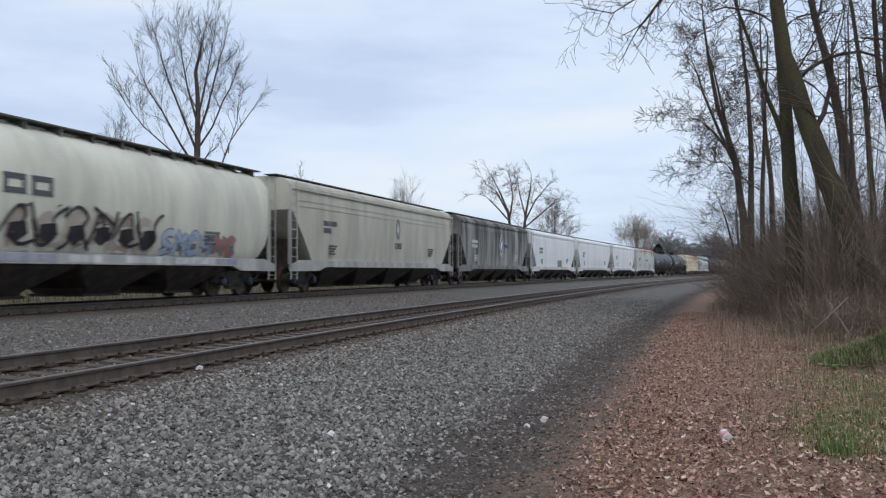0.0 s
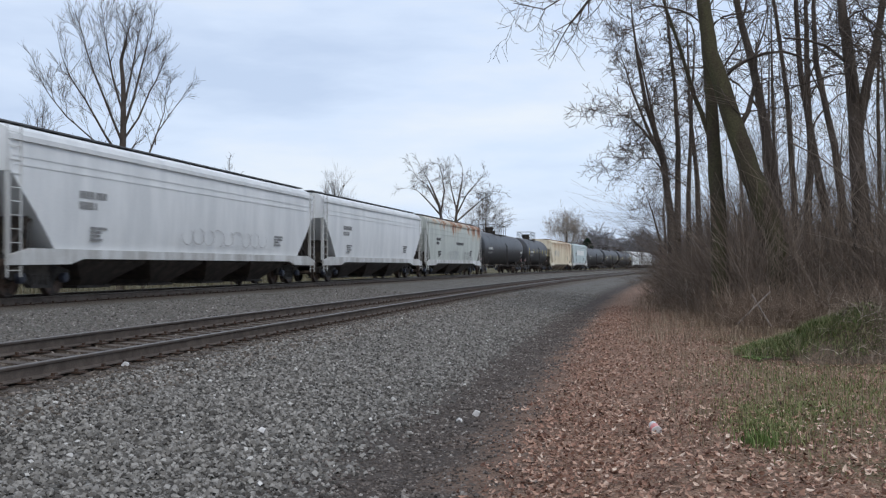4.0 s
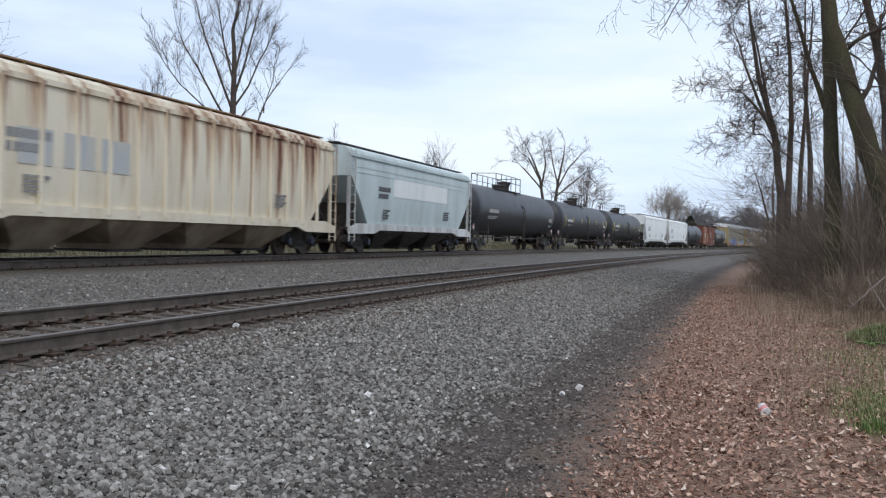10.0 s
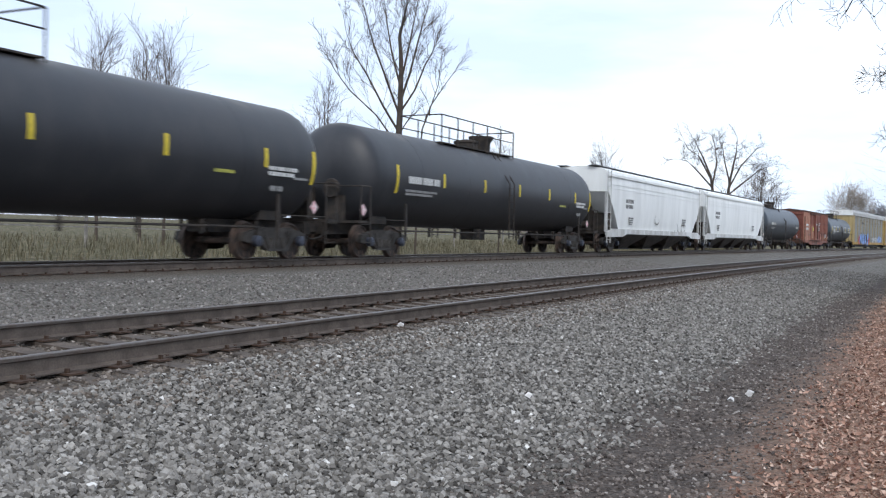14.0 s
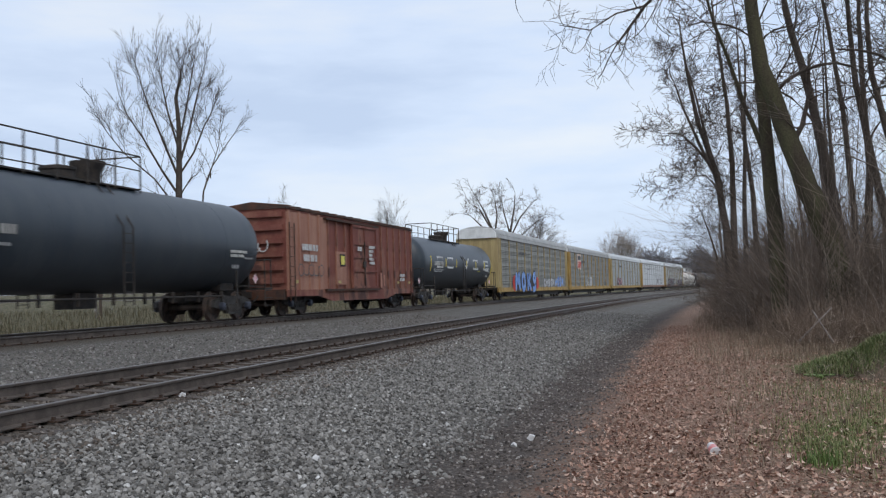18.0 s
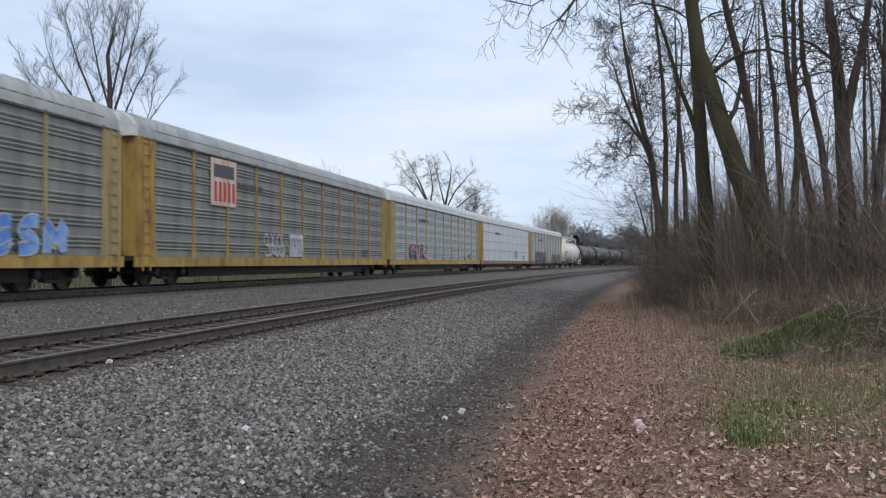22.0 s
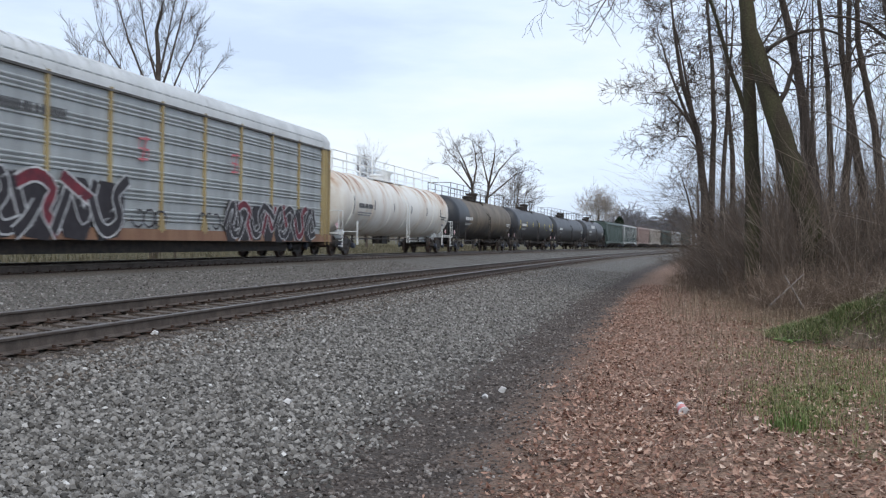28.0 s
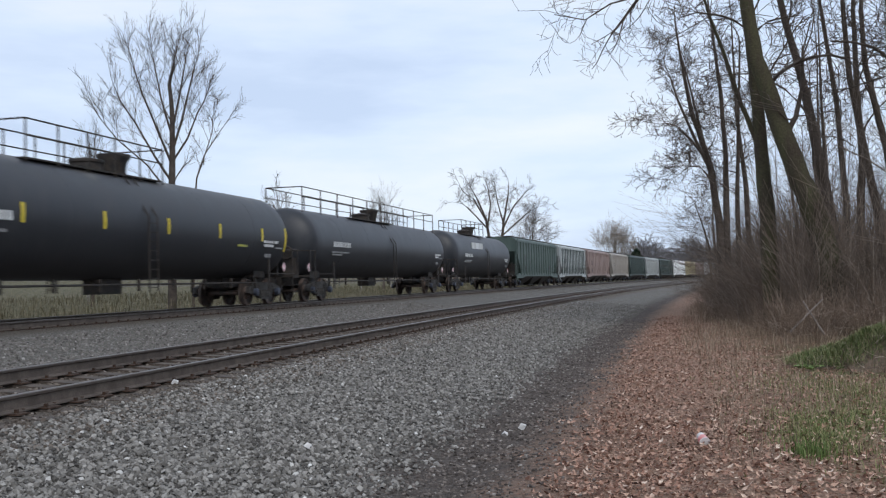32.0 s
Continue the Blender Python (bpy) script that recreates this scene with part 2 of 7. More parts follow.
def ground_material():
    m = bpy.data.materials.new("ground_cover")
    m.use_nodes = True
    nt = m.node_tree
    n, l = nt.nodes.new, nt.links.new
    bsdf = nt.nodes["Principled BSDF"]
    bsdf.inputs["Roughness"].default_value = 0.95
    bsdf.inputs["Specular IOR Level"].default_value = 0.2
    uv = n("ShaderNodeUVMap")
    sep = n("ShaderNodeSeparateXYZ")
    l(uv.outputs[0], sep.inputs[0])

    def tex(scale, detail=4, kind="ShaderNodeTexNoise"):
        t = n(kind)
        t.inputs["Scale"].default_value = scale
        if kind == "ShaderNodeTexNoise":
            t.inputs["Detail"].default_value = detail
        l(uv.outputs[0], t.inputs["Vector"])
        return t

    wob, wide = tex(1.1, 6), tex(0.25, 4)
    shake = n("ShaderNodeMath")
    shake.operation = "MULTIPLY_ADD"
    l(wob.outputs[0], shake.inputs[0])
    shake.inputs[1].default_value = 1.5
    l(sep.outputs[0], shake.inputs[2])

    def edge(at, width, source=shake):
        r = n("ShaderNodeMapRange")
        r.inputs["From Min"].default_value, r.inputs["From Max"].default_value = at - width / 2 + 0.75, at + width / 2 + 0.75
        l(source.outputs[0], r.inputs[0])
        return r.outputs[0]

    def ramp(source, *stops):
        r = n("ShaderNodeValToRGB")
        while len(r.color_ramp.elements) < len(stops):
            r.color_ramp.elements.new(0.5)
        for e, (p, c) in zip(r.color_ramp.elements, stops):
            e.position, e.color = p, (*c, 1)
        l(source, r.inputs[0])
        return r.outputs[0]

    cell = tex(26, kind="ShaderNodeTexVoronoi")
    stone = ramp(cell.outputs["Color"], (0.1, (0.125, 0.117, 0.104)), (0.45, (0.215, 0.202, 0.18)), (0.75, (0.29, 0.272, 0.243)), (1.0, (0.42, 0.39, 0.35)))
    # shade in the crevices between stones, multiplied into the ballast colour
    gap_shade = ramp(cell.outputs["Distance"], (0.25, (1, 1, 1)), (0.75, (0.35, 0.34, 0.33)))
    dull = n("ShaderNodeMix")
    dull.data_type, dull.blend_type = "RGBA", "MULTIPLY"
    dull.inputs[0].default_value = 0.9
    l(stone, dull.inputs["A"]), l(gap_shade, dull.inputs["B"])
    ballast = dull.outputs["Result"]
    dust = ramp(wide.outputs[0], (0.35, (0, 0, 0)), (0.7, (0.35, 0.35, 0.35)))
    ballast = node_mix(nt, dust, ballast, (0.20, 0.185, 0.165))
    dirt = ramp(tex(30, 8).outputs[0], (0.3, (0.048, 0.039, 0.034)), (0.6, (0.115, 0.095, 0.082)), (0.8, (0.21, 0.18, 0.157)))
    scraps = tex(30, kind="ShaderNodeTexVoronoi")
    litter = ramp(scraps.outputs["Color"], (0.1, (0.11, 0.064, 0.045)), (0.35, (0.30, 0.176, 0.12)), (0.65, (0.46, 0.29, 0.205)), (0.95, (0.58, 0.40, 0.30)))
    litter = node_mix(nt, 0.35, litter, ramp(tex(38, 8).outputs[0], (0.28, (0.10, 0.064, 0.046)), (0.5, (0.26, 0.17, 0.12)), (0.72, (0.43, 0.295, 0.215))))
    grass = ramp(tex(22, 8).outputs[0], (0.3, (0.07, 0.07, 0.03)), (0.55, (0.15, 0.145, 0.065)), (0.75, (0.29, 0.24, 0.15)))
    field = ramp(tex(3.0, 8).outputs[0], (0.32, (0.06, 0.055, 0.032)), (0.5, (0.13, 0.117, 0.068)), (0.68, (0.225, 0.197, 0.13)))
    patch = ramp(tex(0.55, 5).outputs[0], (0.38, (0, 0, 0)), (0.58, (1, 1, 1)))
    green = n("ShaderNodeMath")
    green.operation = "MULTIPLY"
    l(patch, green.inputs[0]), l(edge(1.6, 2.2), green.inputs[1])
    blotch = ramp(tex(2.2, 6).outputs[0], (0.36, (0, 0, 0)), (0.66, (0.4, 0.4, 0.4)))
    litter = node_mix(nt, blotch, litter, ramp(tex(15, 6).outputs[0], (0.3, (0.075, 0.052, 0.04)), (0.7, (0.24, 0.165, 0.125))))
    right = node_mix(nt, green.outputs[0], litter, grass)
    colour = node_mix(nt, edge(-2.4, 0.9), ballast, dirt)
    colour = node_mix(nt, edge(-1.05, 1.0), colour, right)
    # oily, rusty ballast under both tracks
    for mid, half in ((NEAR_MID, 2.0), (FAR_MID, 2.0)):
        off = n("ShaderNodeMath")
        off.operation = "ADD"
        l(sep.outputs[0], off.inputs[0])
        off.inputs[1].default_value = -mid
        size = n("ShaderNodeMath")
        size.operation = "ABSOLUTE"
        l(off.outputs[0], size.inputs[0])
        r = n("ShaderNodeMapRange")
        r.inputs["From Min"].default_value, r.inputs["From Max"].default_value = half + 0.25, half - 0.25
        r.inputs["To Max"].default_value = 0.85
        l(size.outputs[0], r.inputs[0])
        colour = node_mix(nt, r.outputs[0], colour, ramp(tex(24, 6).outputs[0], (0.3, (0.05, 0.041, 0.034)), (0.65, (0.175, 0.145, 0.118))))
    colour = node_mix(nt, edge(-20.8, 1.5), field, colour)
    l(colour, bsdf.inputs["Base Color"])
    bp = n("ShaderNodeBump")
    bp.inputs["Strength"].default_value, bp.inputs["Distance"].default_value = 1.0, 0.035
    lumps = n("ShaderNodeMath")
    lumps.operation = "SUBTRACT"
    l(tex(34, 5).outputs[0], lumps.inputs[0]), l(scraps.outputs["Distance"], lumps.inputs[1])
    l(lumps.outputs[0], bp.inputs["Height"])
    l(bp.outputs[0], bsdf.inputs["Normal"])
    return m


def build_ground():
    us = [-1500, -700, -300, -150, -90, -60, -45, -36, -30, -26, -23, -20.5, -19, -18, -17, -15.3, -13.6, -12.6, -11.6, -10.6, -9.4, -8.7, -7.3, -6.0, -5.5]
    us += [-5.2 + 0.2 * i for i in range(60)] + [7.2, 8, 10, 13, 18, 25, 40, 80, 200, 700, 1500]
    ys = [-600, -200, -80, -40, -20, -10, -5] + [-2 + 0.25 * i for i in range(150)] + [36, 38, 41, 44, 48, 52, 58, 64, 72, 80, 90, 100, 115, 130, 150, 170, 190, 210, 230, 250, 275, 300, 325, 350, 400, 500, 700, 1000, 1600, 3000]
    verts = [(u + shift(u, y), y, level(u) + relief(u, y)) for y in ys for u in us]
    w = len(us)
    faces = [(j * w + i, j * w + i + 1, (j + 1) * w + i + 1, (j + 1) * w + i) for j in range(len(ys) - 1) for i in range(w - 1)]
    me = quick("ground", verts, faces, ground_material())
    layer = me.uv_layers.new(name="UVMap")
    flat = np.array([(us[k % w], ys[k // w]) for f in faces for k in f], dtype=np.float32).ravel()
    layer.data.foreach_set("uv", flat)
    me.shade_smooth()
    tagged(new("ground", me), "ballast, dark cinder path and leaf-strewn bank beside the line", "ground", kind="structure")


build_ground()


def island_material(name, stops, rough=0.9, coarse=60, strength=0.3):
    """Colours that change from piece to piece of a joined mesh."""
    m = bpy.data.materials.new(name)
    m.use_nodes = True
    nt = m.node_tree
    n, l = nt.nodes.new, nt.links.new
    geo, r = n("ShaderNodeNewGeometry"), n("ShaderNodeValToRGB")
    while len(r.color_ramp.elements) < len(stops):
        r.color_ramp.elements.new(0.5)
    for e, (p, c) in zip(r.color_ramp.elements, stops):
        e.position, e.color = p, (*c, 1)
    l(geo.outputs["Random Per Island"], r.inputs[0])
    no = n("ShaderNodeTexNoise")
    no.inputs["Scale"].default_value, no.inputs["Detail"].default_value = coarse, 4
    co = n("ShaderNodeTexCoord")
    l(co.outputs["Object"], no.inputs["Vector"])
    mix = n("ShaderNodeMix")
    mix.data_type, mix.blend_type = "RGBA", "OVERLAY"
    mix.inputs[0].default_value = strength
    l(r.outputs[0], mix.inputs["A"]), l(no.outputs[0], mix.inputs["B"])
    b = nt.nodes["Principled BSDF"]
    l(mix.outputs["Result"], b.inputs["Base Color"])
    b.inputs["Roughness"].default_value = rough
    b.inputs["Specular IOR Level"].default_value = 0.25
    return m


def scatter(count, spots, shape, faces, low, high, flat, name, mat, rng, sink=0.3, tilt=0.5):
    """count pieces of a small shape at the places that spots() gives, of random size and turn, joined."""
    base, k = np.array(shape, float), len(shape)
    verts = np.zeros((count, k, 3))
    for i in range(count):
        x, y = spots()
        s = low + (high - low) * rng.random() ** 1.5
        m = np.array(Euler((rng.uniform(-tilt, tilt), rng.uniform(-tilt, tilt), rng.uniform(0, 6.28))).to_matrix())
        p = (base * (1 + rng.uniform(-0.3, 0.3, (k, 1))) * (s, s * rng.uniform(0.6, 1.0), s * flat)) @ m.T
        verts[i] = p + (x, y, ground_at(x, y) + s * flat * (0.5 - sink))
    all_faces = [tuple(j + i * k for j in f) for i in range(count) for f in faces]
    return new(name, quick(name, verts.reshape(-1, 3).tolist(), all_faces, mat))


STONE = [(-.5, -.5, -.4), (.5, -.45, -.5), (.45, .5, -.45), (-.5, .5, -.5), (-.4, -.35, .45), (.35, -.45, .4), (.45, .3, .5), (-.3, .45, .35)]
CUBE = [(4, 5, 6, 7), (0, 1, 5, 4), (1, 2, 6, 5), (2, 3, 7, 6), (3, 0, 4, 7)]
LEAF = [(-.5, 0, .1), (-.1, -.32, .0), (.2, -.25, .08), (.55, 0, .28), (.2, .25, .05), (-.1, .32, .12), (0, 0, -.04)]
LEAF_F = [(0, 1, 6), (1, 2, 6), (2, 3, 6), (3, 4, 6), (4, 5, 6), (5, 0, 6)]


def build_litter():
    rng = np.random.default_rng(4)
    grey = island_material("ballast_stone", ((0.0, (0.055, 0.05, 0.045)), (0.3, (0.145, 0.134, 0.12)), (0.65, (0.235, 0.22, 0.20)), (0.93, (0.315, 0.296, 0.27)), (0.99, (0.36, 0.34, 0.31)), (1.0, (0.68, 0.66, 0.63))))

    def near_bed():
        y = 3.2 + 52 * rng.random() ** 2.2
        u = rng.uniform(-6.0, -1.9)
        if rng.random() < (u + 2.75) / 0.85:
            u = rng.uniform(-6.0, -3.0)
        return u + course(y), y

    tagged(scatter(76000, near_bed, STONE, CUBE, 0.016, 0.048, 0.8, "ballast_stones", grey, rng, 0.2, 0.9), "loose grey crushed-stone ballast sloping from the track", "ballast", kind="stuff")

    warm = island_material("dusty_ballast_stone", ((0.0, (0.06, 0.053, 0.047)), (0.3, (0.15, 0.136, 0.122)), (0.7, (0.22, 0.202, 0.184)), (0.97, (0.30, 0.28, 0.258)), (1.0, (0.5, 0.47, 0.44))))
    oily = island_material("oily_ballast_stone", ((0.0, (0.05, 0.041, 0.034)), (0.4, (0.115, 0.093, 0.076)), (0.8, (0.185, 0.155, 0.13)), (1.0, (0.29, 0.255, 0.225))))

    def in_track():
        y = 4 + 42 * rng.random() ** 1.4
        u = rng.choice((rng.uniform(-8.0, -6.6), rng.uniform(-6.4, -5.1), rng.uniform(-9.4, -8.1)))
        return u + course(y), y

    tagged(scatter(22000, in_track, STONE, CUBE, 0.016, 0.05, 0.75, "track_stones", oily, rng, 0.2), "oily brown ballast around the ties of the near track", "ballast", kind="stuff")

    def between():
        y = 5 + 40 * rng.random() ** 1.5
        return rng.uniform(-12.9, -9.0) + course(y), y

    tagged(scatter(15000, between, STONE, CUBE, 0.02, 0.052, 0.75, "ballast_stones", warm, rng), "grey ballast lying between the two tracks", "ballast", kind="stuff")

    def cinders():
        y = 4 + 34 * rng.random() ** 1.5
        return rng.normal(-1.7, 0.42) + course(y), y

    black = island_material("cinder", ((0.0, (0.042, 0.034, 0.03)), (0.5, (0.12, 0.10, 0.088)), (0.9, (0.21, 0.18, 0.16)), (1.0, (0.36, 0.33, 0.30))))
    tagged(scatter(20000, cinders, STONE, CUBE, 0.010, 0.036, 0.6, "cinders", black, rng), "dark cinders and coal crumbs along the path", "cinders", kind="stuff")
    brown = island_material("dead_leaf", ((0.0, (0.09, 0.046, 0.034)), (0.3, (0.24, 0.13, 0.092)), (0.6, (0.385, 0.228, 0.165)), (0.9, (0.50, 0.33, 0.25)), (1.0, (0.60, 0.46, 0.37))), 0.8)

    def bank():
        y = 4 + 34 * rng.random() ** 1.5
        return -0.78 + 6.3 * rng.random() ** 1.4 + rng.normal(0, 0.2) + course(y), y

    tagged(scatter(74000, bank, LEAF, LEAF_F, 0.02, 0.062, 0.9, "dead_leaves", brown, rng, 0.1, 0.7), "brown and rust-red dead leaves covering the bank", "leaves", kind="stuff")

    pale = island_material("curled_leaf", ((0.0, (0.06, 0.032, 0.024)), (0.25, (0.2, 0.105, 0.072)), (0.5, (0.42, 0.25, 0.175)), (0.8, (0.58, 0.41, 0.31)), (1.0, (0.70, 0.57, 0.47))), 0.75)

    def foreground():
        y = 4.2 + 7 * rng.random()
        return rng.uniform(-0.3, 4.5) + course(y), y

    tagged(scatter(3400, foreground, LEAF, LEAF_F, 0.034, 0.072, 1.0, "large_dead_leaves", pale, rng, 0.0, 0.6), "large curled dead leaves on top of the litter", "leaves", kind="stuff")


def blades(name, spots, count, low, high, mat, seed, lean=0.35, width=0.012):
    """Upright blades or stems, three points each side, joined."""
    rng = np.random.default_rng(seed)
    v, f = [], []
    for _ in range(count):
        x, y, lift = spots(rng)
        z = ground_at(x, y) + lift
        h, a = rng.uniform(low, high), rng.uniform(0, 6.28)
        dx, dy = math.cos(a), math.sin(a)
        b, w = rng.normal(0, lean) * h, width * rng.uniform(0.6, 1.4)
        px, py = -dy * w, dx * w
        k = len(v)
        v += [(x - px, y - py, z - .02), (x + px, y + py, z - .02), (x + dx * b * .35 + px * .8, y + dy * b * .35 + py * .8, z + h * .55),
              (x + dx * b * .35 - px * .8, y + dy * b * .35 - py * .8, z + h * .55), (x + dx * b, y + dy * b, z + h)]
        f += [(k, k + 1, k + 2, k + 3), (k + 3, k + 2, k + 4)]
    return new(name, quick(name, v, f, mat))


def build_plants():
    green = island_material("grass_blade", ((0.0, (0.08, 0.105, 0.034)), (0.5, (0.165, 0.195, 0.068)), (1.0, (0.34, 0.325, 0.16))), 0.6)
    dry = island_material("dry_grass", ((0.0, (0.12, 0.085, 0.06)), (0.6, (0.25, 0.18, 0.13)), (1.0, (0.46, 0.37, 0.27))), 0.8)
    spots = ((1.25, 9.6, 0.22), (1.5, 10.6, 0.30), (1.9, 11.3, 0.45), (2.6, 12.0, 0.55), (2.2, 13.6, 0.6), (3.1, 10.6, 0.6), (3.6, 13.0, 0.7), (1.3, 8.9, 0.18), (2.2, 9.5, 0.9), (3.8, 11.5, 0.9), (2.8, 14.5, 0.9), (2.4, 10.4, 0.8), (3.3, 12.2, 0.9), (4.3, 13.2, 0.9), (1.9, 14.8, 0.7), (4.6, 11.0, 0.8))

    def lawn(rng):
        cx, cy, r = spots[rng.integers(len(spots))] if rng.random() < 0.6 else spots[rng.integers(5)]
        return cx + rng.normal(0, r), cy + rng.normal(0, r * 1.3), 0.0

    tagged(blades("grass", lawn, 12500, 0.02, 0.085, green, 7, 0.6, 0.004), "short green grass growing through the leaves", "grass", kind="stuff")

    def tuft(rng):
        return 1.05 + rng.normal(0, .09), 8.6 + rng.normal(0, .13), 0.0

    fresh = island_material("fresh_grass_blade", ((0.0, (0.07, 0.115, 0.03)), (0.6, (0.13, 0.19, 0.055)), (1.0, (0.25, 0.29, 0.12))), 0.6)
    tagged(blades("grass_tuft", tuft, 230, 0.05, 0.16, fresh, 17, 0.35, 0.005), "bright green tuft of fresh grass", "grass", kind="stuff")

    def sparse(rng):
        y = 8 + 18 * rng.random()
        return rng.uniform(0.4, 6.0) + course(y), y, 0.0

    tagged(blades("dry_grass", sparse, 6500, 0.04, 0.26, dry, 8, 0.4, 0.003), "pale dry grass and weed stems on the bank", "grass", kind="stuff")

    def verge(rng):
        y = 19 + 30 * rng.random()
        return 0.1 + abs(rng.normal(0, 1.6)) + 0.6 * noise.noise((y * 0.6, 2.0, 8.0)) + course(y), y, 0.0

    tagged(blades("tall_weeds", verge, 3600, 0.06, 0.42, dry, 9, 0.6, 0.0035), "tall tan weed stalks at the edge of the thicket", "weeds", kind="stuff")

    def meadow(rng):
        y = rng.uniform(5, 120)
        return rng.uniform(-30, -20.5) + far_course(y), y, 0.15

    tagged(blades("meadow_grass", meadow, 24000, 0.1, 0.42, island_material("meadow_blade", ((0.0, (0.07, 0.064, 0.036)), (0.6, (0.135, 0.118, 0.072)), (1.0, (0.23, 0.195, 0.13)))), 10, 0.7, 0.009), "dull green and straw field grass behind the line", "grass", kind="stuff")


build_litter()
build_plants()


# ---- the two tracks ----
RAIL_STEEL = material("rail_steel", (0.135, 0.108, 0.09), 0.7, 0.3, 0.35, 4, 60, 0.2, 0.004, (0.085, 0.068, 0.057))
RAIL_HEAD = material("worn_rail_head", (0.20, 0.18, 0.165), 0.42, 0.8, 0.3, 6, 80, 0.05, 0.002, (0.17, 0.14, 0.12))
TIE_WOOD = material("creosoted_tie", (0.062, 0.048, 0.038), 0.9, 0, 0.4, 5, 30, 0.6, 0.01, (0.105, 0.081, 0.064))
PLATE_RUST = material("rusty_tie_plate", (0.085, 0.052, 0.036), 0.8, 0.3, 0.4, 8, 60, 0.3, 0.004)
FOOT = [(-0.075, 0.0), (0.075, 0.0), (0.075, 0.012), (0.012, 0.032), (0.010, 0.128), (0.036, 0.142), (-0.036, 0.142), (-0.010, 0.128), (-0.012, 0.032), (-0.075, 0.012)]
HEAD = [(-0.036, 0.142), (0.036, 0.142), (0.037, 0.168), (0.028, 0.176), (-0.028, 0.176), (-0.037, 0.168)]


def sweep(outline, line, u, z, ys):
    """An outline of (x, z) carried along a track's course."""
    v, f, n = [], [], len(outline)
    for y in ys:
        x = u + line(y)
        v += [(x + a, y, z + b) for a, b in outline]
    for k in range(len(ys) - 1):
        f += [(k * n + i, k * n + (i + 1) % n, (k + 1) * n + (i + 1) % n, (k + 1) * n + i) for i in range(n)]
    return Geo().add(v, f)


def build_track(mid, top, cant, line, label, detail):
    track = tagged(new("railway_track"), label, "railway track", "tracks", "structure")
    ys = [-60 + 2.5 * i for i in range(36)] + [32 + 6 * i for i in range(60)]
    for u, z in ((mid + 0.7535, top), (mid - 0.7535, top + cant)):
        rail = part("rail", sweep(FOOT, line, u, z - 0.176, ys), RAIL_STEEL, track, "rusty steel rail with a worn head")
        part("rail_head", sweep(HEAD, line, u, z - 0.176, ys), RAIL_HEAD, rail)
    tilt = math.atan(cant / 1.507)
    turn = Euler((0, tilt, 0)).to_matrix()
    tie = Geo().slab((0, 0, 0), (2.6, 0.23, 0.18)).mesh("tie", TIE_WOOD)
    rng = random.Random(3)
    rest, plates = Geo(), Geo()
    y, i = -30.0, 0
    while y < 260:
        z = top + cant / 2 - 0.176 - 0.02 - 0.09
        if -8 <= y <= detail:
            ob = new("tie", tie)
            ob.parent = track
            ob.matrix_basis = pose(mid + line(y) + rng.uniform(-0.06, 0.06), y, z, 0, math.degrees(tilt), rng.uniform(-1.5, 1.5))
        else:
            rest.slab((mid + line(y), y, z), (2.6, 0.23, 0.18), turn)
        if y < 90:
            for s, lift in ((0.7535, 0), (-0.7535, cant)):
                plates.slab((mid + line(y) + s, y, top - 0.176 - 0.008 + lift), (0.36, 0.19, 0.018))
                for dx in (-0.10, 0.10):
                    plates.slab((mid + line(y) + s + dx, y + rng.uniform(-0.05, 0.05), top - 0.176 + 0.016 + lift), (0.035, 0.03, 0.045))
                if rng.random() < 0.5:
                    plates.slab((mid + line(y) + s, y + 0.15, top - 0.176 - 0.03 + lift), (0.14, 0.03, 0.11))
        y += 0.52 + rng.uniform(-0.02, 0.02)
    tagged(part("tie_row", rest, TIE_WOOD, track), kind="stuff")
    tagged(part("tie_plate_row", plates, PLATE_RUST, track), kind="stuff")


build_track(NEAR_MID, NEAR_TOP, CANT, course, "near railway track with rusty rails on timber ties", 70)
build_track(FAR_MID, FAR_TOP, 0.0, far_course, "far railway track in dark ballast under the train", 60)


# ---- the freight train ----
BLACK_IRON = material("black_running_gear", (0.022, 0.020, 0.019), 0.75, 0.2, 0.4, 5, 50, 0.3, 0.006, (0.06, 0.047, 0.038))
WHEEL_STEEL = material("rusty_wheel_steel", (0.135, 0.092, 0.072), 0.65, 0.3, 0.4, 6, 40, 0.2, 0.004, (0.05, 0.042, 0.038))
TRUCK_GREY = material("dusty_cast_steel", (0.060, 0.055, 0.051), 0.8, 0.1, 0.4, 5, 50, 0.3, 0.006, (0.028, 0.025, 0.023))
GREASY = material("greasy_brown_steel", (0.065, 0.052, 0.043), 0.8, 0.1, 0.4, 3, 40, 0.3, 0.006, (0.032, 0.027, 0.024))
BEARING = material("blue_grey_bearing_cap", (0.075, 0.085, 0.115), 0.5, 0.4, 0.3, 8, 60, 0.1, 0.002)
WHITE_MARK = material("white_stencil", (0.72, 0.73, 0.72), 0.7, 0, 0.3, 20, 90, 0, 0.001, (0.45, 0.45, 0.44))
DARK_MARK = material("dark_stencil", (0.05, 0.05, 0.055), 0.7, 0, 0.3, 20, 90, 0, 0.001, (0.14, 0.14, 0.14))
WALK_GREY = material("dusty_roof_walk", (0.135, 0.128, 0.12), 0.8, 0.2, 0.3, 3, 30, 0.2, 0.004, (0.075, 0.07, 0.065))
FAINT_MARK = material("grey_stencil", (0.30, 0.30, 0.30), 0.7, 0, 0.3, 20, 90, 0, 0.001, (0.16, 0.16, 0.16))
YELLOW_MARK = material("yellow_reflector", (0.80, 0.62, 0.05), 0.5, 0, 0.2, 20, 90, 0, 0.001)
